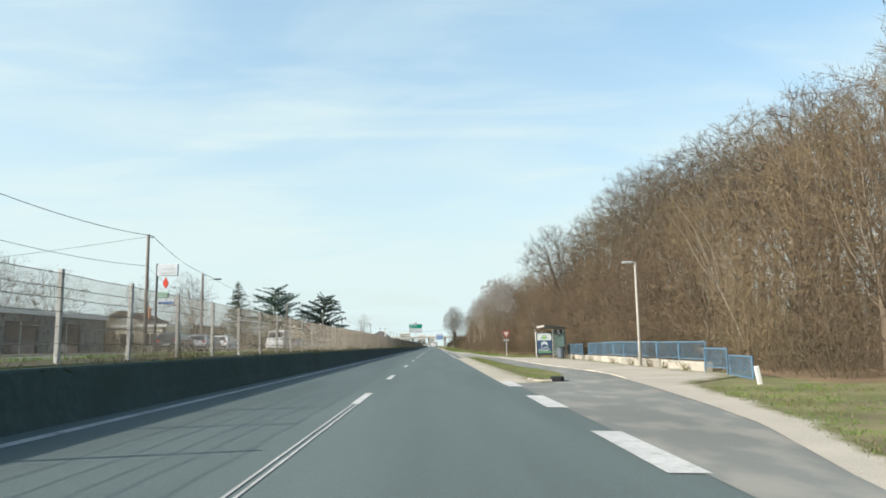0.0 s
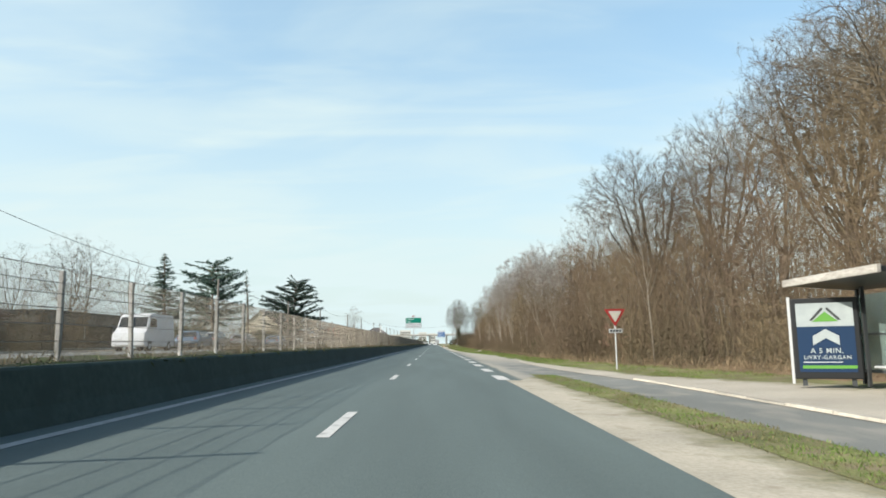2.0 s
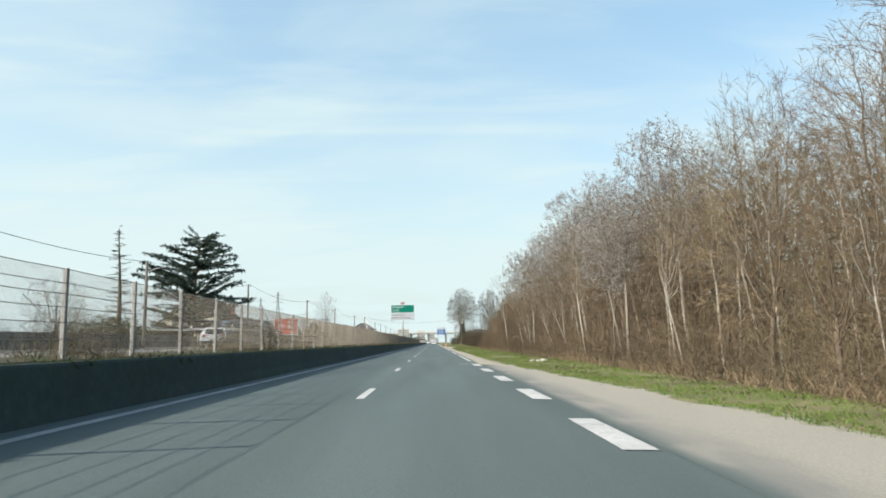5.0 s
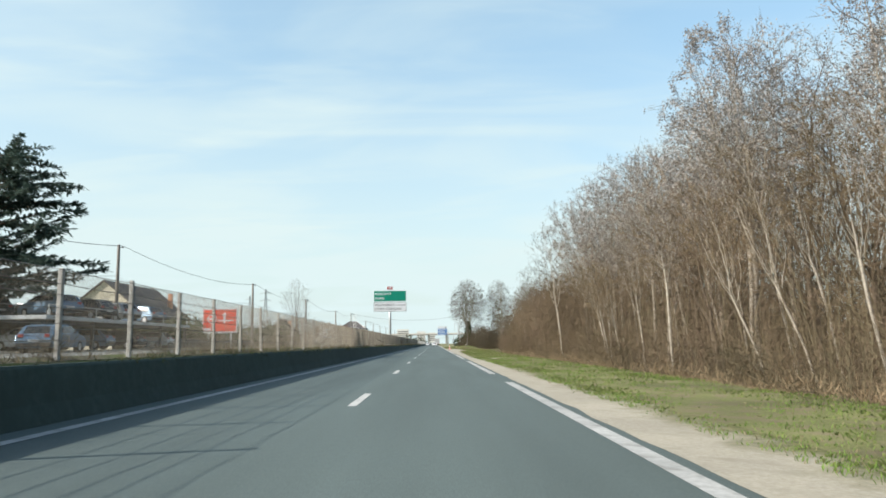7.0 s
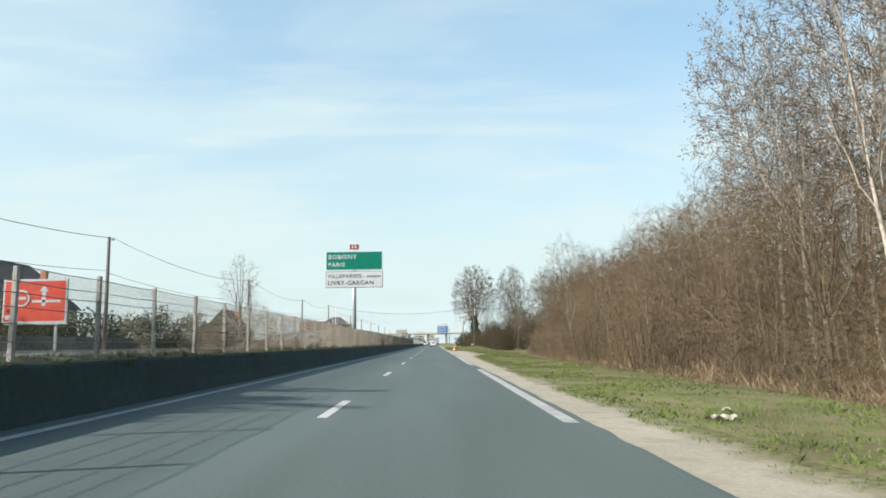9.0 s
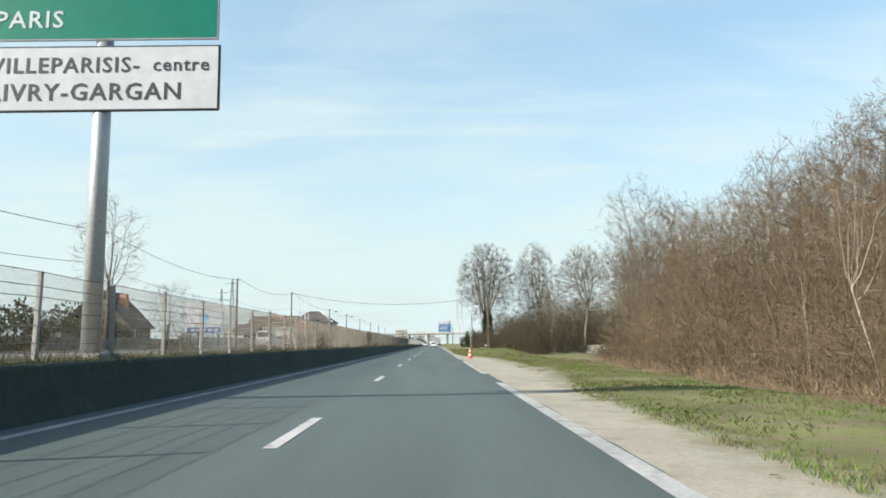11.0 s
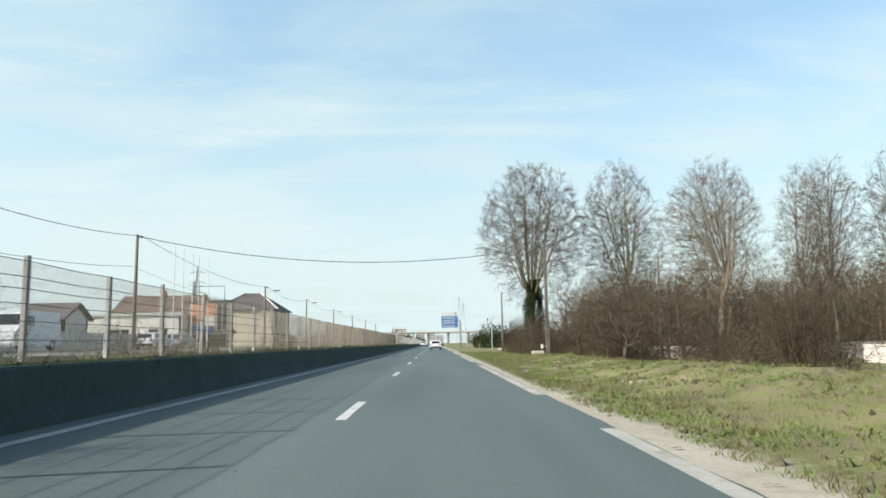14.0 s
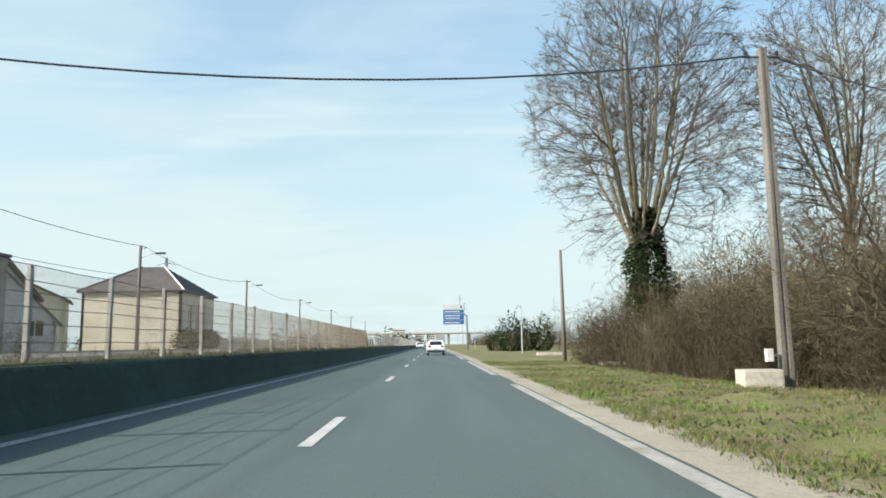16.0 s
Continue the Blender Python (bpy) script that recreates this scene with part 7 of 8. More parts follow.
def house(label, x0, x1, y0, y1, eave, ridge, wall, roof, style, south=(), east=(), chimney=None, z0=GL):
    """A house with walls, windows in the two sides that show, roof and chimney. south faces -y, east faces +x."""
    h = thing("house", label, "house", (0, 0, 0))
    for nm, a, b, holes in (("wall", (x0, y0), (x1, y0), south), ("wall", (x1, y0), (x1, y1), east), ("wall", (x1, y1), (x0, y1), ()), ("wall", (x0, y1), (x0, y0), ())):
        g = Geo()
        wall_holes(g, a, b, z0 - 0.3, eave, 0.28, holes)
        part(nm, g, wall, h)
        d = (Vector((*b, 0)) - Vector((*a, 0))).normalized()
        n = Vector((-d.y, d.x, 0))
        for u0, u1, lo, hi in holes:
            w = new("window")
            w.parent = h
            p, q = Vector((*a, 0)) + d * u0 + n * 0.14, Vector((*a, 0)) + d * u1 + n * 0.14
            lo_ = min(p.x, q.x), max(p.x, q.x), min(p.y, q.y), max(p.y, q.y)
            part("pane", Geo().box(lo_[0] - 0.012, lo_[1] + 0.012, lo_[2] - 0.012, lo_[3] + 0.012, lo, hi), GLASSDARK, w, "dark window pane")
            part("sill", Geo().box(lo_[0] - 0.16 * abs(n.x) - 0.05, lo_[1] + 0.16 * abs(n.x) + 0.05, lo_[2] - 0.2 * abs(n.y), lo_[3] + 0.02, lo - 0.07, lo), OFFWHITE, w)
            m = p.lerp(q, 0.5)
            part("mullion", Geo().box(m.x - 0.04, m.x + 0.04, m.y - 0.04, m.y + 0.04, lo, hi), OFFWHITE, w)
    o = 0.35
    g = Geo()
    if style == "gable":       # the ridge runs along y
        xm = (x0 + x1) / 2
        zo = eave - o * (ridge - eave) / (xm - x0)
        g.prism([(x0 - o, zo), (xm, ridge), (x1 + o, zo), (x1 + o, zo + 0.18), (xm, ridge + 0.2), (x0 - o, zo + 0.18)], y0 - o, y1 + o)
        part("gable", Geo().prism([(x0 + 0.01, eave), (x1 - 0.01, eave), (xm, ridge - 0.02)], y0 + 0.02, y0 + 0.26), wall, h)
        part("gable", Geo().prism([(x0 + 0.01, eave), (x1 - 0.01, eave), (xm, ridge - 0.02)], y1 - 0.26, y1 - 0.02), wall, h)
    elif style == "cross":     # the ridge runs along x
        ym = (y0 + y1) / 2
        zo = eave - o * (ridge - eave) / (ym - y0)
        k = Geo().prism([(y0 - o, zo), (ym, ridge), (y1 + o, zo), (y1 + o, zo + 0.18), (ym, ridge + 0.2), (y0 - o, zo + 0.18)], x0 - o, x1 + o)
        g.v, g.f = [(y, x, z) for x, y, z in k.v], [tuple(reversed(f)) for f in k.f]
        for xa in (x0 + 0.02, x1 - 0.26):
            k = Geo().prism([(y0 + 0.01, eave), (y1 - 0.01, eave), (ym, ridge - 0.02)], xa, xa + 0.24)
            k.v = [(y, x, z) for x, y, z in k.v]
            part("gable", k, wall, h)
    elif style == "hip":
        xm0, xm1 = x0 + (y1 - y0) * 0.36, x1 - (y1 - y0) * 0.36
        ym = (y0 + y1) / 2
        g.v = [(x0 - o, y0 - o, eave), (x1 + o, y0 - o, eave), (x1 + o, y1 + o, eave), (x0 - o, y1 + o, eave), (xm0, ym, ridge), (xm1, ym, ridge)]
        g.f = [(0, 1, 5, 4), (1, 2, 5), (2, 3, 4, 5), (3, 0, 4), (3, 2, 1, 0)]
        part("soffit", Geo().box(x0 - o, x1 + o, y0 - o, y1 + o, eave - 0.14, eave - 0.004), DARKGREY, h)
        for xx in (x0 - o, x1 + o):
            part("hip_ridge", Geo().tube([(xx, y0 - o, eave + 0.03), (xm0 if xx < xm0 else xm1, ym, ridge + 0.03)], [0.09, 0.09], 6), OFFWHITE if xx > xm0 else roof, h)
    else:
        g.box(x0 - 0.2, x1 + 0.2, y0 - 0.2, y1 + 0.2, eave, eave + 0.3)
    part("roof", g, roof, h)
    if chimney:
        cx, cy, cz = chimney
        part("chimney", rounded(Geo().box(cx - 0.35, cx + 0.35, cy - 0.3, cy + 0.3, eave, cz), 0.03, 1), BRICKISH, h)
    return h


house("dark workshop with a wide grey awning", -38, -27.5, 44, 60, 3.7, 3.7, CONCRETE_DARK, ALU, "flat", ((1, 4.5, 1.0, 3.2), (6, 9.5, 1.0, 3.2)), ((2, 6, 1.0, 3.2), (8, 12, 1.0, 3.2)))
house("small cream shop with a pale flat roof", -34, -28.5, 76, 84, 3.6, 3.6, CREAM, OFFWHITE, "flat", ((0.8, 2.2, 1.6, 2.9), (3.2, 4.6, 1.6, 2.9)), ((1, 3, 1.5, 2.9), (4.5, 6.5, 1.5, 2.9)))
house("old house with a steep brown roof", -44, -35, 90, 99, 3.9, 6.0, CONCRETE, TILE_BROWN, "gable", ((1.5, 2.8, 1.8, 3.2), (5.5, 6.8, 1.8, 3.2)), ((2, 3.2, 1.8, 3.2),), (-38, 95, 6.9))
house("low dark hall with a flat roof and a cream end wall", -46, -35, 104, 120, 4.4, 4.4, CONCRETE_DARK, DARKGREY, "flat", ((1, 9.5, 1.2, 3.6),), ((2, 14, 1.2, 3.4),))
house("large house with a cream gable and a dark tiled roof", -58, -45, 251.5, 272, 6.2, 11.6, CREAM, TILE_DARK, "gable", ((2.2, 3.6, 2.2, 3.8), (8.6, 10.2, 2.2, 3.8), (5.6, 7.2, 4.6, 5.9)), ((3, 4.6, 2.4, 4.0), (10, 11.6, 2.4, 4.0)), (-47.2, 268, 10.6))
house("old brown house with a steep dark gable", -36.0, -29.6, 293, 298.5, 3.4, 6.7, CONCRETE_DARK, TILE_DARK, "gable", ((1.5, 2.6, 1.8, 3.1), (4.4, 5.5, 1.8, 3.1)), ((1.4, 2.6, 1.8, 3.1),), (-31.4, 296, 6.6))
house("long white building with a brown tiled roof", -37.9, -28.4, 369, 378, 4.7, 7.2, OFFWHITE, TILE_BROWN, "cross", ((2, 3.3, 2.0, 3.6), (5.5, 7, 2.0, 3.6)), (), (-33.5, 373.5, 8.0))
house("low rendered annex with a flat roof", -40, -26.6, 360.5, 366, 4.4, 4.4, OFFWHITE, ALU, "flat", ((2, 3.4, 1.5, 3.0), (6, 8.0, 1.5, 3.0), (10, 12.0, 1.2, 3.0)), ())
house("small dark-roofed outbuilding among trees", -33.2, -29.8, 343, 347, 3.6, 4.7, OFFWHITE, TILE_DARK, "cross", ((1.5, 2.6, 1.6, 3.0),), ())
house("cream rendered house with a dark hipped roof", -34.4, -24.7, 396.6, 406.8, 6.7, 9.6, CREAM, TILE_DARK, "hip", (), ((2.0, 3.4, 2.2, 5.4), (4.4, 5.8, 2.2, 5.4)))
gable_house = house("white house with a steep gable and dark roof edges", -32.4, -25.1, 374.5, 379.5, 3.0, 6.8, OFFWHITE, TILE_DARK, "gable", ((5.6, 6.6, 2.0, 3.2), (1.2, 2.4, 1.6, 3.0)), ())
gable_house.matrix_basis = pose(-25.1, 374.5, 0, 0, 0, 27) @ pose(25.1, -374.5, 0)
low_house = house("cream lean-to house between the gables", -37.0, -31.5, 388, 393, 5.3, 6.6, CREAM, TILE_DARK, "gable", ((1.2, 2.2, 2.0, 3.4),), ())
low_house.matrix_basis = pose(-31.5, 388, 0, 0, 0, 24) @ pose(31.5, -388, 0)
shop = thing("shop", "shop building with an orange upper wall and a blue sign band", "shop")
part("body", rounded(Geo().box(-26.5, -22.2, 362.6, 364.0, GL - 0.3, 5.9), 0.04, 1), CONCRETE, shop)
part("orange_band", Geo().box(-26.4, -23.7, 362.52, 362.6, 3.6, 5.7), BRICKISH, shop)
part("white_band", Geo().box(-24.9, -23.75, 362.48, 362.56, 3.3, 4.3), OFFWHITE, shop)
part("blue_band", Geo().box(-26.0, -23.9, 362.44, 362.54, 2.5, 3.25), BLUESIGN, shop, "blue sign band")
part("shopfront", Geo().box(-26.2, -22.5, 362.5, 362.6, 1.0, 2.4), GLASSDARK, shop)
part("parapet", Geo().box(-26.6, -22.1, 362.4, 364.15, 5.9, 6.05), DARKGREY, shop)
part("roof_frame", Geo().tube([(-26.2, 363, 6.0), (-26.2, 363, 7.6), (-22.9, 363, 7.6), (-22.9, 363, 6.0)], [0.04] * 4, 5), DARKGREY, shop)
part("stair_window", Geo().box(-23.5, -22.4, 362.5, 362.6, 2.9, 5.6), GLASSDARK, shop, "tall dark window")
for xa in (-23.55, -22.98, -22.42):
    part("window_bar", Geo().box(xa, xa + 0.07, 362.44, 362.5, 2.9, 5.6), ALU, shop)

# ---- boards, flagpoles and other street things ----
bill = thing("billboard", "red billboard with white signs on a steel frame", "billboard", (0, 229.8, 0))
part("panel", rounded(Geo().box(-29.0, -24.65, -0.08, 0.08, 2.75, 5.85), 0.03, 1), WHITESIGN, bill)
part("face", Geo().box(-28.85, -24.8, -0.095, -0.08, 3.0, 5.7), REDSIGN, bill, "red printed face")
g = Geo().tube([(-27.75, -0.10, 4.55), (-27.75, -0.13, 4.55)], [0.58, 0.58], 24)
part("disc", g, WHITESIGN, bill)
part("disc_inner", Geo().tube([(-27.75, -0.13, 4.55), (-27.75, -0.14, 4.55)], [0.46, 0.46], 24), REDSIGN, bill)
part("disc_bar", Geo().box(-28.1, -27.4, -0.15, -0.14, 4.45, 4.65), WHITESIGN, bill)
part("arrow", Geo().prism([(-26.35, 4.0), (-26.1, 4.0), (-26.1, 5.0), (-25.9, 5.0), (-26.22, 5.4), (-26.55, 5.0), (-26.35, 5.0)], -0.11, -0.095), WHITESIGN, bill)
part("text_bar", Geo().box(-27.0, -25.1, -0.11, -0.095, 4.25, 4.42), WHITESIGN, bill)
part("text_bar", Geo().box(-28.75, -27.9, -0.11, -0.095, 3.12, 3.4), WHITESIGN, bill)
for x in (-28.2, -25.4):
    part("leg", Geo().box(x - 0.08, x + 0.08, 0.0, 0.16, GL - 0.2, 2.8), GALV, bill)

board = thing("shop_board", "pale blue and white advertising board behind the fence", "billboard", (-0.35, 296.0, 0.1))
part("panel", rounded(Geo().box(-24.6, -21.0, -0.06, 0.06, 2.35, 5.5), 0.03, 1), WHITESIGN, board)
part("emblem", Geo().prism([(-23.3, 3.8), (-22.8, 3.5), (-22.3, 3.8), (-22.4, 4.3), (-22.8, 4.5), (-23.2, 4.3)], -0.075, -0.06), surface("sky_blue_print", (0.16, 0.42, 0.62), (0.22, 0.50, 0.70), 2), board)
part("lower_band", Geo().box(-24.5, -21.1, -0.075, -0.06, 2.45, 3.0), BLUESIGN, board)
for i in range(5):
    part("text_bar", Geo().box(-24.2 + 0.6 * i, -23.8 + 0.6 * i, -0.085, -0.075, 2.6, 2.85), WHITESIGN, board)
part("upper_bar", Geo().box(-24.3, -21.3, -0.075, -0.06, 4.9, 5.2), ALU, board)
for x in (-24.2, -21.4):
    part("leg", Geo().box(x - 0.06, x + 0.06, 0.06, 0.18, GL - 0.2, 5.5), DARKGREY, board)

mast = thing("sign_mast", "garage sign mast with a white box and smaller signs", "sign", (-21.7, 55.8, GL))
part("pole", Geo().cyl(0, 0, -0.2, 7.0, 0.10, 0.08, 9), DARKGREY, mast)
box_sign = part("box_sign", rounded(Geo().box(0.05, 1.65, -0.14, 0.14, 6.0, 6.95), 0.03, 1), WHITESIGN, mast, "white box sign")
for i in range(2):
    part("text_bar", Geo().box(0.4, 1.4, -0.155, -0.14, 6.2 + 0.3 * i, 6.34 + 0.3 * i), ALU, box_sign)
part("lozenge", Geo().prism([(0.7, 5.0), (0.92, 5.45), (0.7, 5.9), (0.48, 5.45)], -0.08, 0.08), REDSIGN, mast, "red lozenge sign")
part("green_sign", rounded(Geo().box(0.15, 0.95, -0.1, 0.1, 4.3, 4.75), 0.04, 1), surface("pale_green_sign", (0.30, 0.48, 0.38), (0.40, 0.58, 0.47), 3), mast)
part("blue_sign", rounded(Geo().box(0.15, 1.4, -0.1, 0.1, 3.65, 4.1), 0.04, 1), WHITESIGN, mast)
part("blue_stripe", Geo().box(0.2, 1.35, -0.115, -0.1, 3.8, 3.98), BLUESIGN, mast)
flag_mesh = Geo().tube([(0, 0, -0.2), (0, 0, 9.2)], [0.07, 0.03], 8).mesh("pole", WHITEBAND)
for x, y, z in ((-23.8, 350.4, 10.12), (-23.9, 353.0, 10.2), (-23.75, 355.2, 10.2), (-24.05, 357.9, 10.1), (-24.05, 361.0, 9.95)):
    f = thing("flagpole", "slim white flagpole without a flag", "flagpole", (x, y, GL + 0.1), group="flagpoles")
    part("pole", flag_mesh, WHITEBAND, f)
    part("cap", Geo().tube([(0, 0, 9.18), (0, 0, 9.28)], [0.05, 0.02], 8), ALU, f)
solid("street_wall", rounded(Geo().box(-27.4, -27.1, 207, 300, GL - 0.2, 2.0), 0.03, 1), CONCRETE_DARK, "long dark grey garden wall along the side street", "wall")
solid("street_wall", rounded(Geo().box(-27.4, -27.1, 120, 182, GL - 0.2, 2.2), 0.03, 1), CONCRETE_DARK, "dark grey garden wall along the side street", "wall")
solid("street_wall", rounded(Geo().box(-28.0, -27.7, 408, 560, GL - 0.2, 2.3), 0.03, 1), CREAM, "cream garden wall along the side street", "wall")
solid("street_wall", rounded(Geo().box(-29.0, -28.7, 304, 362, GL - 0.2, 2.4), 0.03, 1), OFFWHITE, "white garden wall along the side street", "wall")

# ---- trees and hedges across the median ----
rng = random.Random(40)
for nm, label, x, y, h, w, tiers, flat, bare, sparse in (("fir", "dark green fir with drooping boughs", -39.2, 143.3, 13.7, 4.6, 22, False, 0.10, False), ("cedar", "dark green cedar with two level crowns", -30.8, 138.5, 11.6, 5.0, 13, True, 0.34, False), ("cedar", "broad dark green cedar with level boughs", -29.5, 187.0, 13.2, 6.6, 17, True, 0.18, False), ("spruce", "thin sparse conifer with few needles", -38.9, 188.7, 15.0, 2.8, 16, False, 0.2, True)):
    wd, cr = conifer(rng, h, w, tiers, flat, bare, sparse)
    make_tree(nm, label, wd, cr, BARK, NEEDLE, (x, y, GL))
for x, y, h, rx, clear in ((-45.5, 133.0, 14.5, 4.6, 0.25), (-40.0, 118.0, 12.5, 4.0, 0.25), (-52.0, 128.0, 13.0, 4.4, 0.25), (-27.9, 284.6, 13.5, 2.9, 0.32), (-48.0, 90.0, 11.0, 4.0, 0.2), (-44.0, 72.0, 10.5, 3.6, 0.2), (-40.0, 64.5, 8.5, 3.2, 0.2), (-32.0, 322.0, 7.4, 3.0, 0.08), (-34.5, 338.0, 6.8, 2.6, 0.1), (-46.0, 240.0, 9.0, 3.4, 0.2), (-29.0, 108.0, 8.5, 2.4, 0.2), (-36.0, 151.0, 8.0, 3.0, 0.1), (-42.0, 180.0, 8.0, 3.6, 0.1), (-33.0, 312.0, 8.6, 3.0, 0.2)):
    wd, cr = grown_tree(rng, h, 0.2, clear, rx, 9, 700, 0.42, 80 + x, 0.10, 0.75, 0.16, sprays=1, twig=0.8, twig_r=0.010, fine=3)
    make_tree("garden_tree", "leafless grey garden tree", wd, cr, BARK, TWIG_GREY, (x, y, GL), "garden trees")
for x, y, sx, sy, sz in ((-25.2, 247, 1.9, 2.4, 3.3), (-25.6, 258, 1.8, 2.6, 3.4), (-26.0, 268, 2.0, 2.2, 2.9), (-30.0, 282, 2.4, 2.6, 3.4), (-30.5, 290, 2.2, 2.4, 3.0), (-33, 240, 2.5, 5, 3.6), (-30, 222, 2.0, 6, 3.0), (-28.8, 212, 1.8, 4, 3.0), (-40, 150, 3, 6, 3.4), (-31, 170, 2.4, 8, 2.8), (-30, 128, 2.4, 7, 2.6), (-29.4, 210, 1.5, 4.2, 3.5), (-29.2, 217, 1.6, 4.6, 3.2), (-29.6, 225, 1.7, 4.4, 3.7), (-29.4, 234, 1.6, 4.8, 3.5), (-29.0, 243, 1.6, 4.4, 3.3), (-29.6, 252, 1.8, 4.4, 3.2), (-24.6, 404, 1.2, 2.6, 2.0), (-24.4, 398, 1.4, 2.4, 1.9)):
    solid("shrub", leafy_bush(rng, sx, sy, sz, int(1200 + 480 * sx * sy ** 0.5), 0.26), HEDGE, "dark green garden shrub behind the fence", "shrub").matrix_basis = pose(x, y, GL)
for x, y, s in ((-8.1, 258, 0.35), (-7.8, 330, 0.24), (-7.6, 333, 0.26), (-8.0, 176, 0.3), (-7.6, 279, 0.3), (-7.9, 318, 0.24), (-7.3, 300, 0.25)):
    plant(brush_kinds[1], x, y, s, rng.uniform(0, 360), 0.8, GL)
for i in range(84):
    plant(brush_kinds[(1, 2, 3)[i % 3]], rng.uniform(-42, -28.5), rng.choice((rng.uniform(66, 75), rng.uniform(84, 103), rng.uniform(121, 181))), rng.uniform(0.9, 1.3), rng.uniform(0, 360), 1.0, GL)


for i in range(70):
    y = rng.uniform(60, 400)
    if 26 < noise.noise(Vector((y * 0.03, 5, 5))) * 100:
        continue
    plant(scrub_kinds[i % 3], rng.uniform(-7.6, -5.95), y, rng.uniform(0.7, 1.25), rng.uniform(0, 360), rng.uniform(0.6, 1.1), GL)


# ---- far ahead ----
gantry = thing("gantry_sign", "large blue direction sign hung from a steel mast", "road sign", (0, 470.0, 0))
part("mast", Geo().tube([(6.6, 0.3, -0.6), (6.6, 0.3, 6.6), (6.2, 0.3, 6.9), (4.2, 0.3, 6.9)], [0.22, 0.18, 0.16, 0.14], 10), GALV, gantry, smooth=True)
panel_b = part("panel", rounded(Geo().box(1.75, 6.0, -0.08, 0.05, 4.95, 8.95), 0.03, 1), ALU, gantry)
for z0, z1, m in ((4.98, 5.75, BLUESIGN), (5.85, 7.1, BLUESIGN), (7.2, 7.85, BLUESIGN), (7.95, 8.92, WHITESIGN)):
    part("field", Geo().box(1.8, 5.95, -0.095, -0.08, z0, z1), m, panel_b)
for z in (5.3, 6.2, 6.7, 7.5):
    part("text_bar", Geo().box(2.1, 5.2, -0.105, -0.095, z - 0.1, z + 0.1), WHITESIGN, panel_b)
part("emblem_bar", Geo().box(5.3, 5.6, -0.105, -0.095, 8.2, 8.7), DARKGREY, panel_b)

rng = random.Random(60)
for x, y, h in ((10.9, 430, 5.6), (13.3, 432, 4.6), (15.8, 431, 5.0), (9.6, 438, 3.4)):
    solid("evergreen_bush", leafy_bush(rng, 1.7, 1.7, h, 1100, 0.34), IVY, "dark round evergreen bush", "bush").matrix_basis = pose(x, y, -0.3)
for x, y in ((10.4, 440), (9.5, 405), (9.8, 500)):
    l = thing("lamp_post", "plain pale lamp post on the verge", "street lamp", (x, y, -0.15), group="far lamp posts")
    part("pole", Geo().cyl(0, 0, -0.1, 5.2, 0.08, 0.05, 8), GALV, l)
    part("lantern", Geo().box(-0.5, 0.05, -0.1, 0.1, 5.15, 5.25), ALU, l)

bridge = thing("road_bridge", "pale concrete road bridge across the far end of the road", "bridge", (0, 1500, 0))
part("deck", rounded(Geo().box(-130, 80, -8, 8, 17.0, 19.2), 0.2, 1), CONCRETE, bridge)
part("parapet", Geo().box(-130, 80, -8.3, -8.0, 18.6, 20.6), LIMEWALL, bridge)
for x in (-112, -78, -44, -10, 24, 58):
    part("pier", Geo().box(x - 2, x + 2, -5, 5, -2, 17.0), CONCRETE, bridge)
for x, w, h, y in ((-70, 26, 34, 1750), (-30, 20, 30, 1820), (-5, 16, 26, 1780)):
    b = thing("far_building", "distant pale block of flats", "building", (x, y, 0))
    part("wall", Geo().box(-w / 2, w / 2, 0, 14, -2, h), OFFWHITE, b)
    for r in range(int(h / 4) - 2):
        part("window_band", Geo().box(-w / 2 + 1, w / 2 - 1, -0.15, 0.0, 8 + r * 4, 9.8 + r * 4), DARKGREY, b)


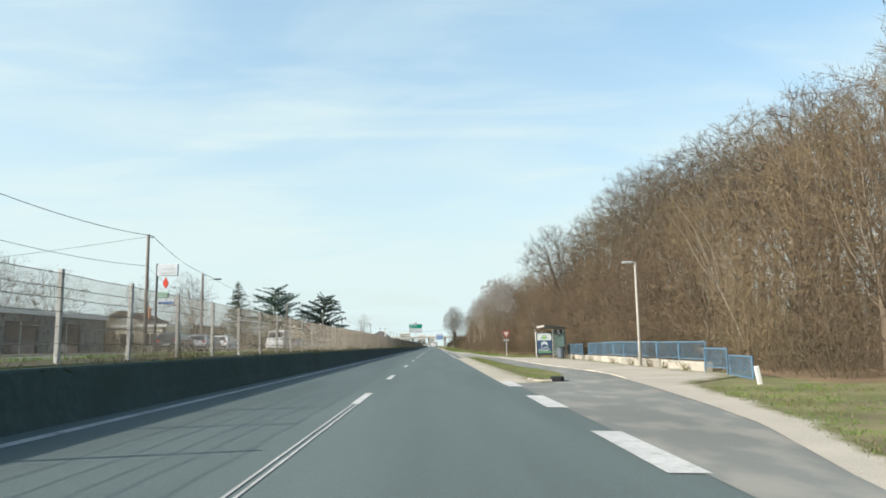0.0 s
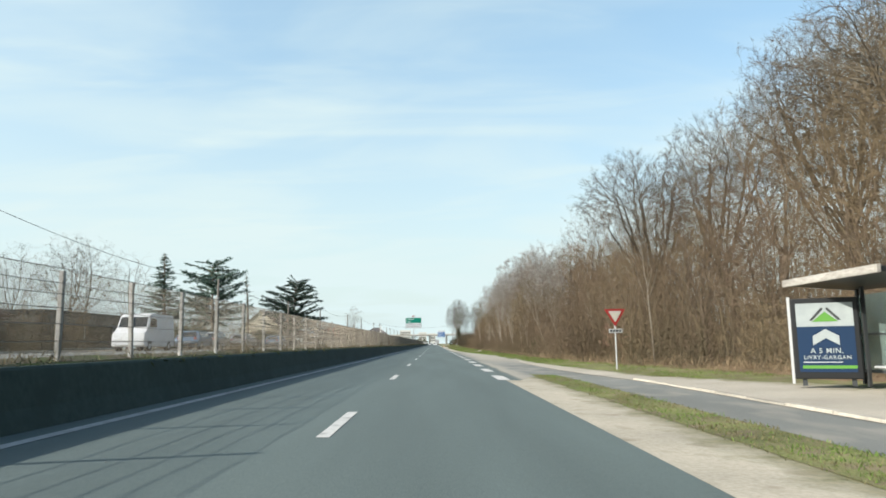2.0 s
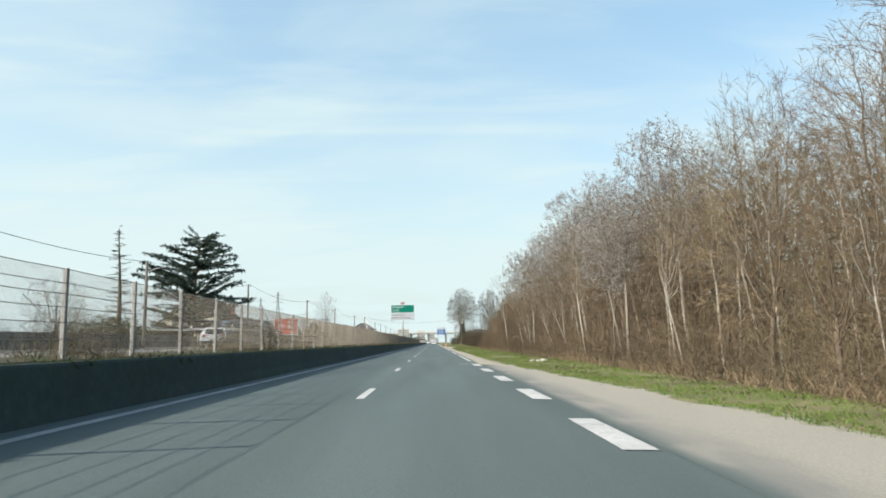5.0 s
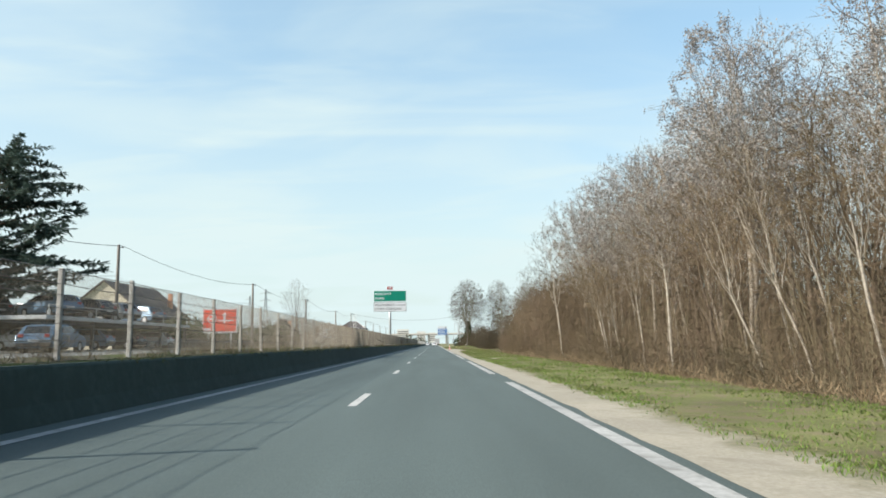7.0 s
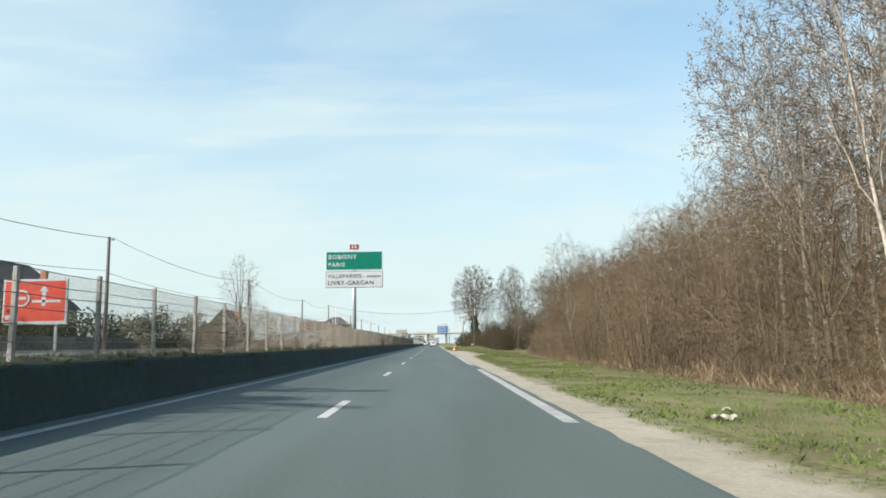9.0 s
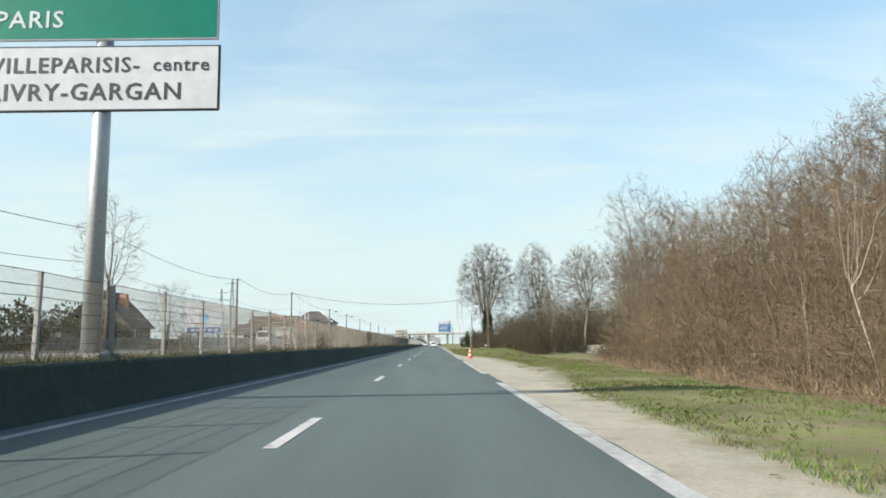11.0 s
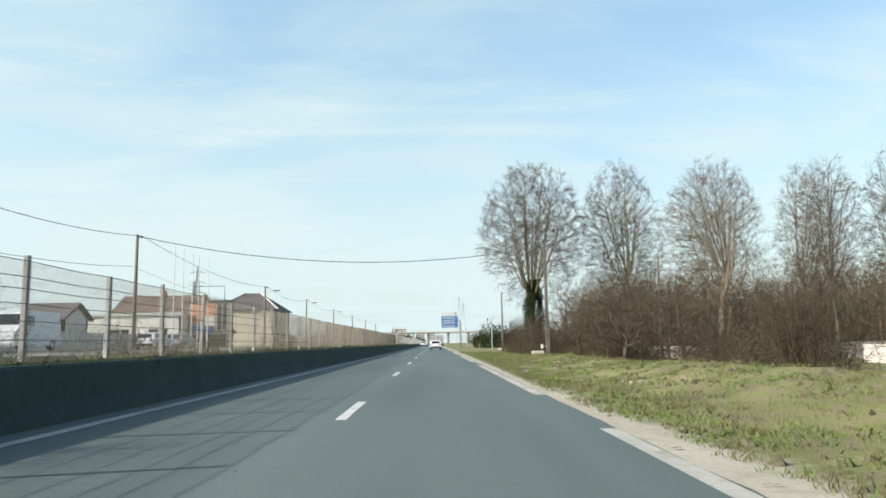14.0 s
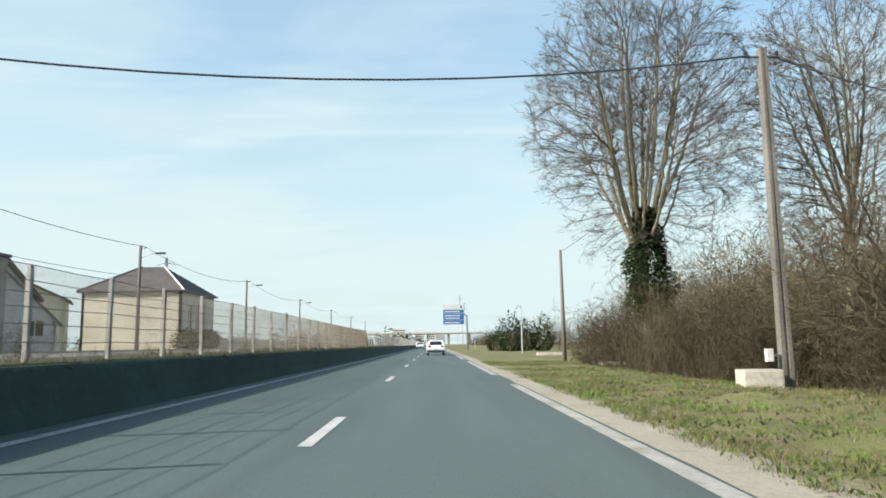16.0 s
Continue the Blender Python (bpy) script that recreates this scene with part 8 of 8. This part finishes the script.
def pylon(x, y, h, w):
    p = thing("pylon", "distant steel lattice power pylon", "pylon", (x, y, -1), group="pylons")
    legs = []
    for sx in (-1, 1):
        for sy in (-1, 1):
            part("leg", Geo().tube([(sx * w, sy * w, 0), (sx * w * 0.3, sy * w * 0.3, h * 0.6), (sx * 0.3, sy * 0.3, h)], [0.3, 0.25, 0.18], 4), GALV, p)
    for i in range(9):
        z0, z1 = h * i / 9, h * (i + 1) / 9
        k0, k1 = max(0.3, w * (1 - 1.1 * i / 9)), max(0.3, w * (1 - 1.1 * (i + 1) / 9))
        part("brace", Geo().tube([(-k0, -k0, z0), (k1, -k1, z1)], [0.14, 0.14], 3).tube([(k0, -k0, z0), (-k1, -k1, z1)], [0.14, 0.14], 3), GALV, p)
    for z in (0.68, 0.8, 0.92):
        part("cross_arm", Geo().tube([(-w * 1.4, 0, h * z), (0, 0, h * z + 1.2), (w * 1.4, 0, h * z)], [0.15, 0.25, 0.15], 4), GALV, p)


pylon(36, 1300, 68, 4.5)
pylon(47, 1420, 66, 4.5)
pylon(-118, 640, 42, 3.0)
pylon(-160, 760, 46, 3.0)

# distant trees, too many to count
rng = random.Random(71)
far_r, far_l = Geo(), Geo()
for _ in range(3600):
    y = rng.uniform(376, 1150)
    x = rng.uniform(15, 60) + max(0, 440 - y) * 0.02 + (y - 376) * 0.03
    h = rng.uniform(3.5, 9.5) * (0.75 + 0.4 * noise.noise(Vector((x * 0.05, y * 0.02, 0)))) * (1 + (y - 376) / 1500)
    tip = Vector((x + rng.uniform(-0.8, 0.8), y, h))
    brushy(far_r, rng, Vector((x, y, -0.8)), tip, 11)
solid("far_wood", far_r, TWIG_BROWN, "distant leafless brown wood along the road", "woods", "stuff")
for _ in range(420):
    y = rng.uniform(560, 1400)
    x = -12 - rng.uniform(0, 1) ** 1.5 * 260 * (y / 900)
    h = rng.uniform(4, 9) * (0.8 + 0.5 * noise.noise(Vector((x * 0.03, y * 0.02, 0))))
    far_l.spike((x, y, 0.5), (x, y, h), 0.12)
    for _ in range(44):
        v = Vector((rng.gauss(0, 1.1), rng.gauss(0, 1.1), rng.uniform(0.12, 1.0) * h))
        far_l.leaf(Vector((x, y, 0.7)) + v, Vector((rng.uniform(-1, 1), rng.uniform(-1, 1), rng.uniform(-0.2, 0.8))).normalized(), Vector((rng.uniform(-1, 1), 0.4, 1)), rng.uniform(0.5, 1.2), 0.3)
solid("far_trees", far_l, HEDGE, "distant dark trees and hedges across the median", "woods", "stuff")
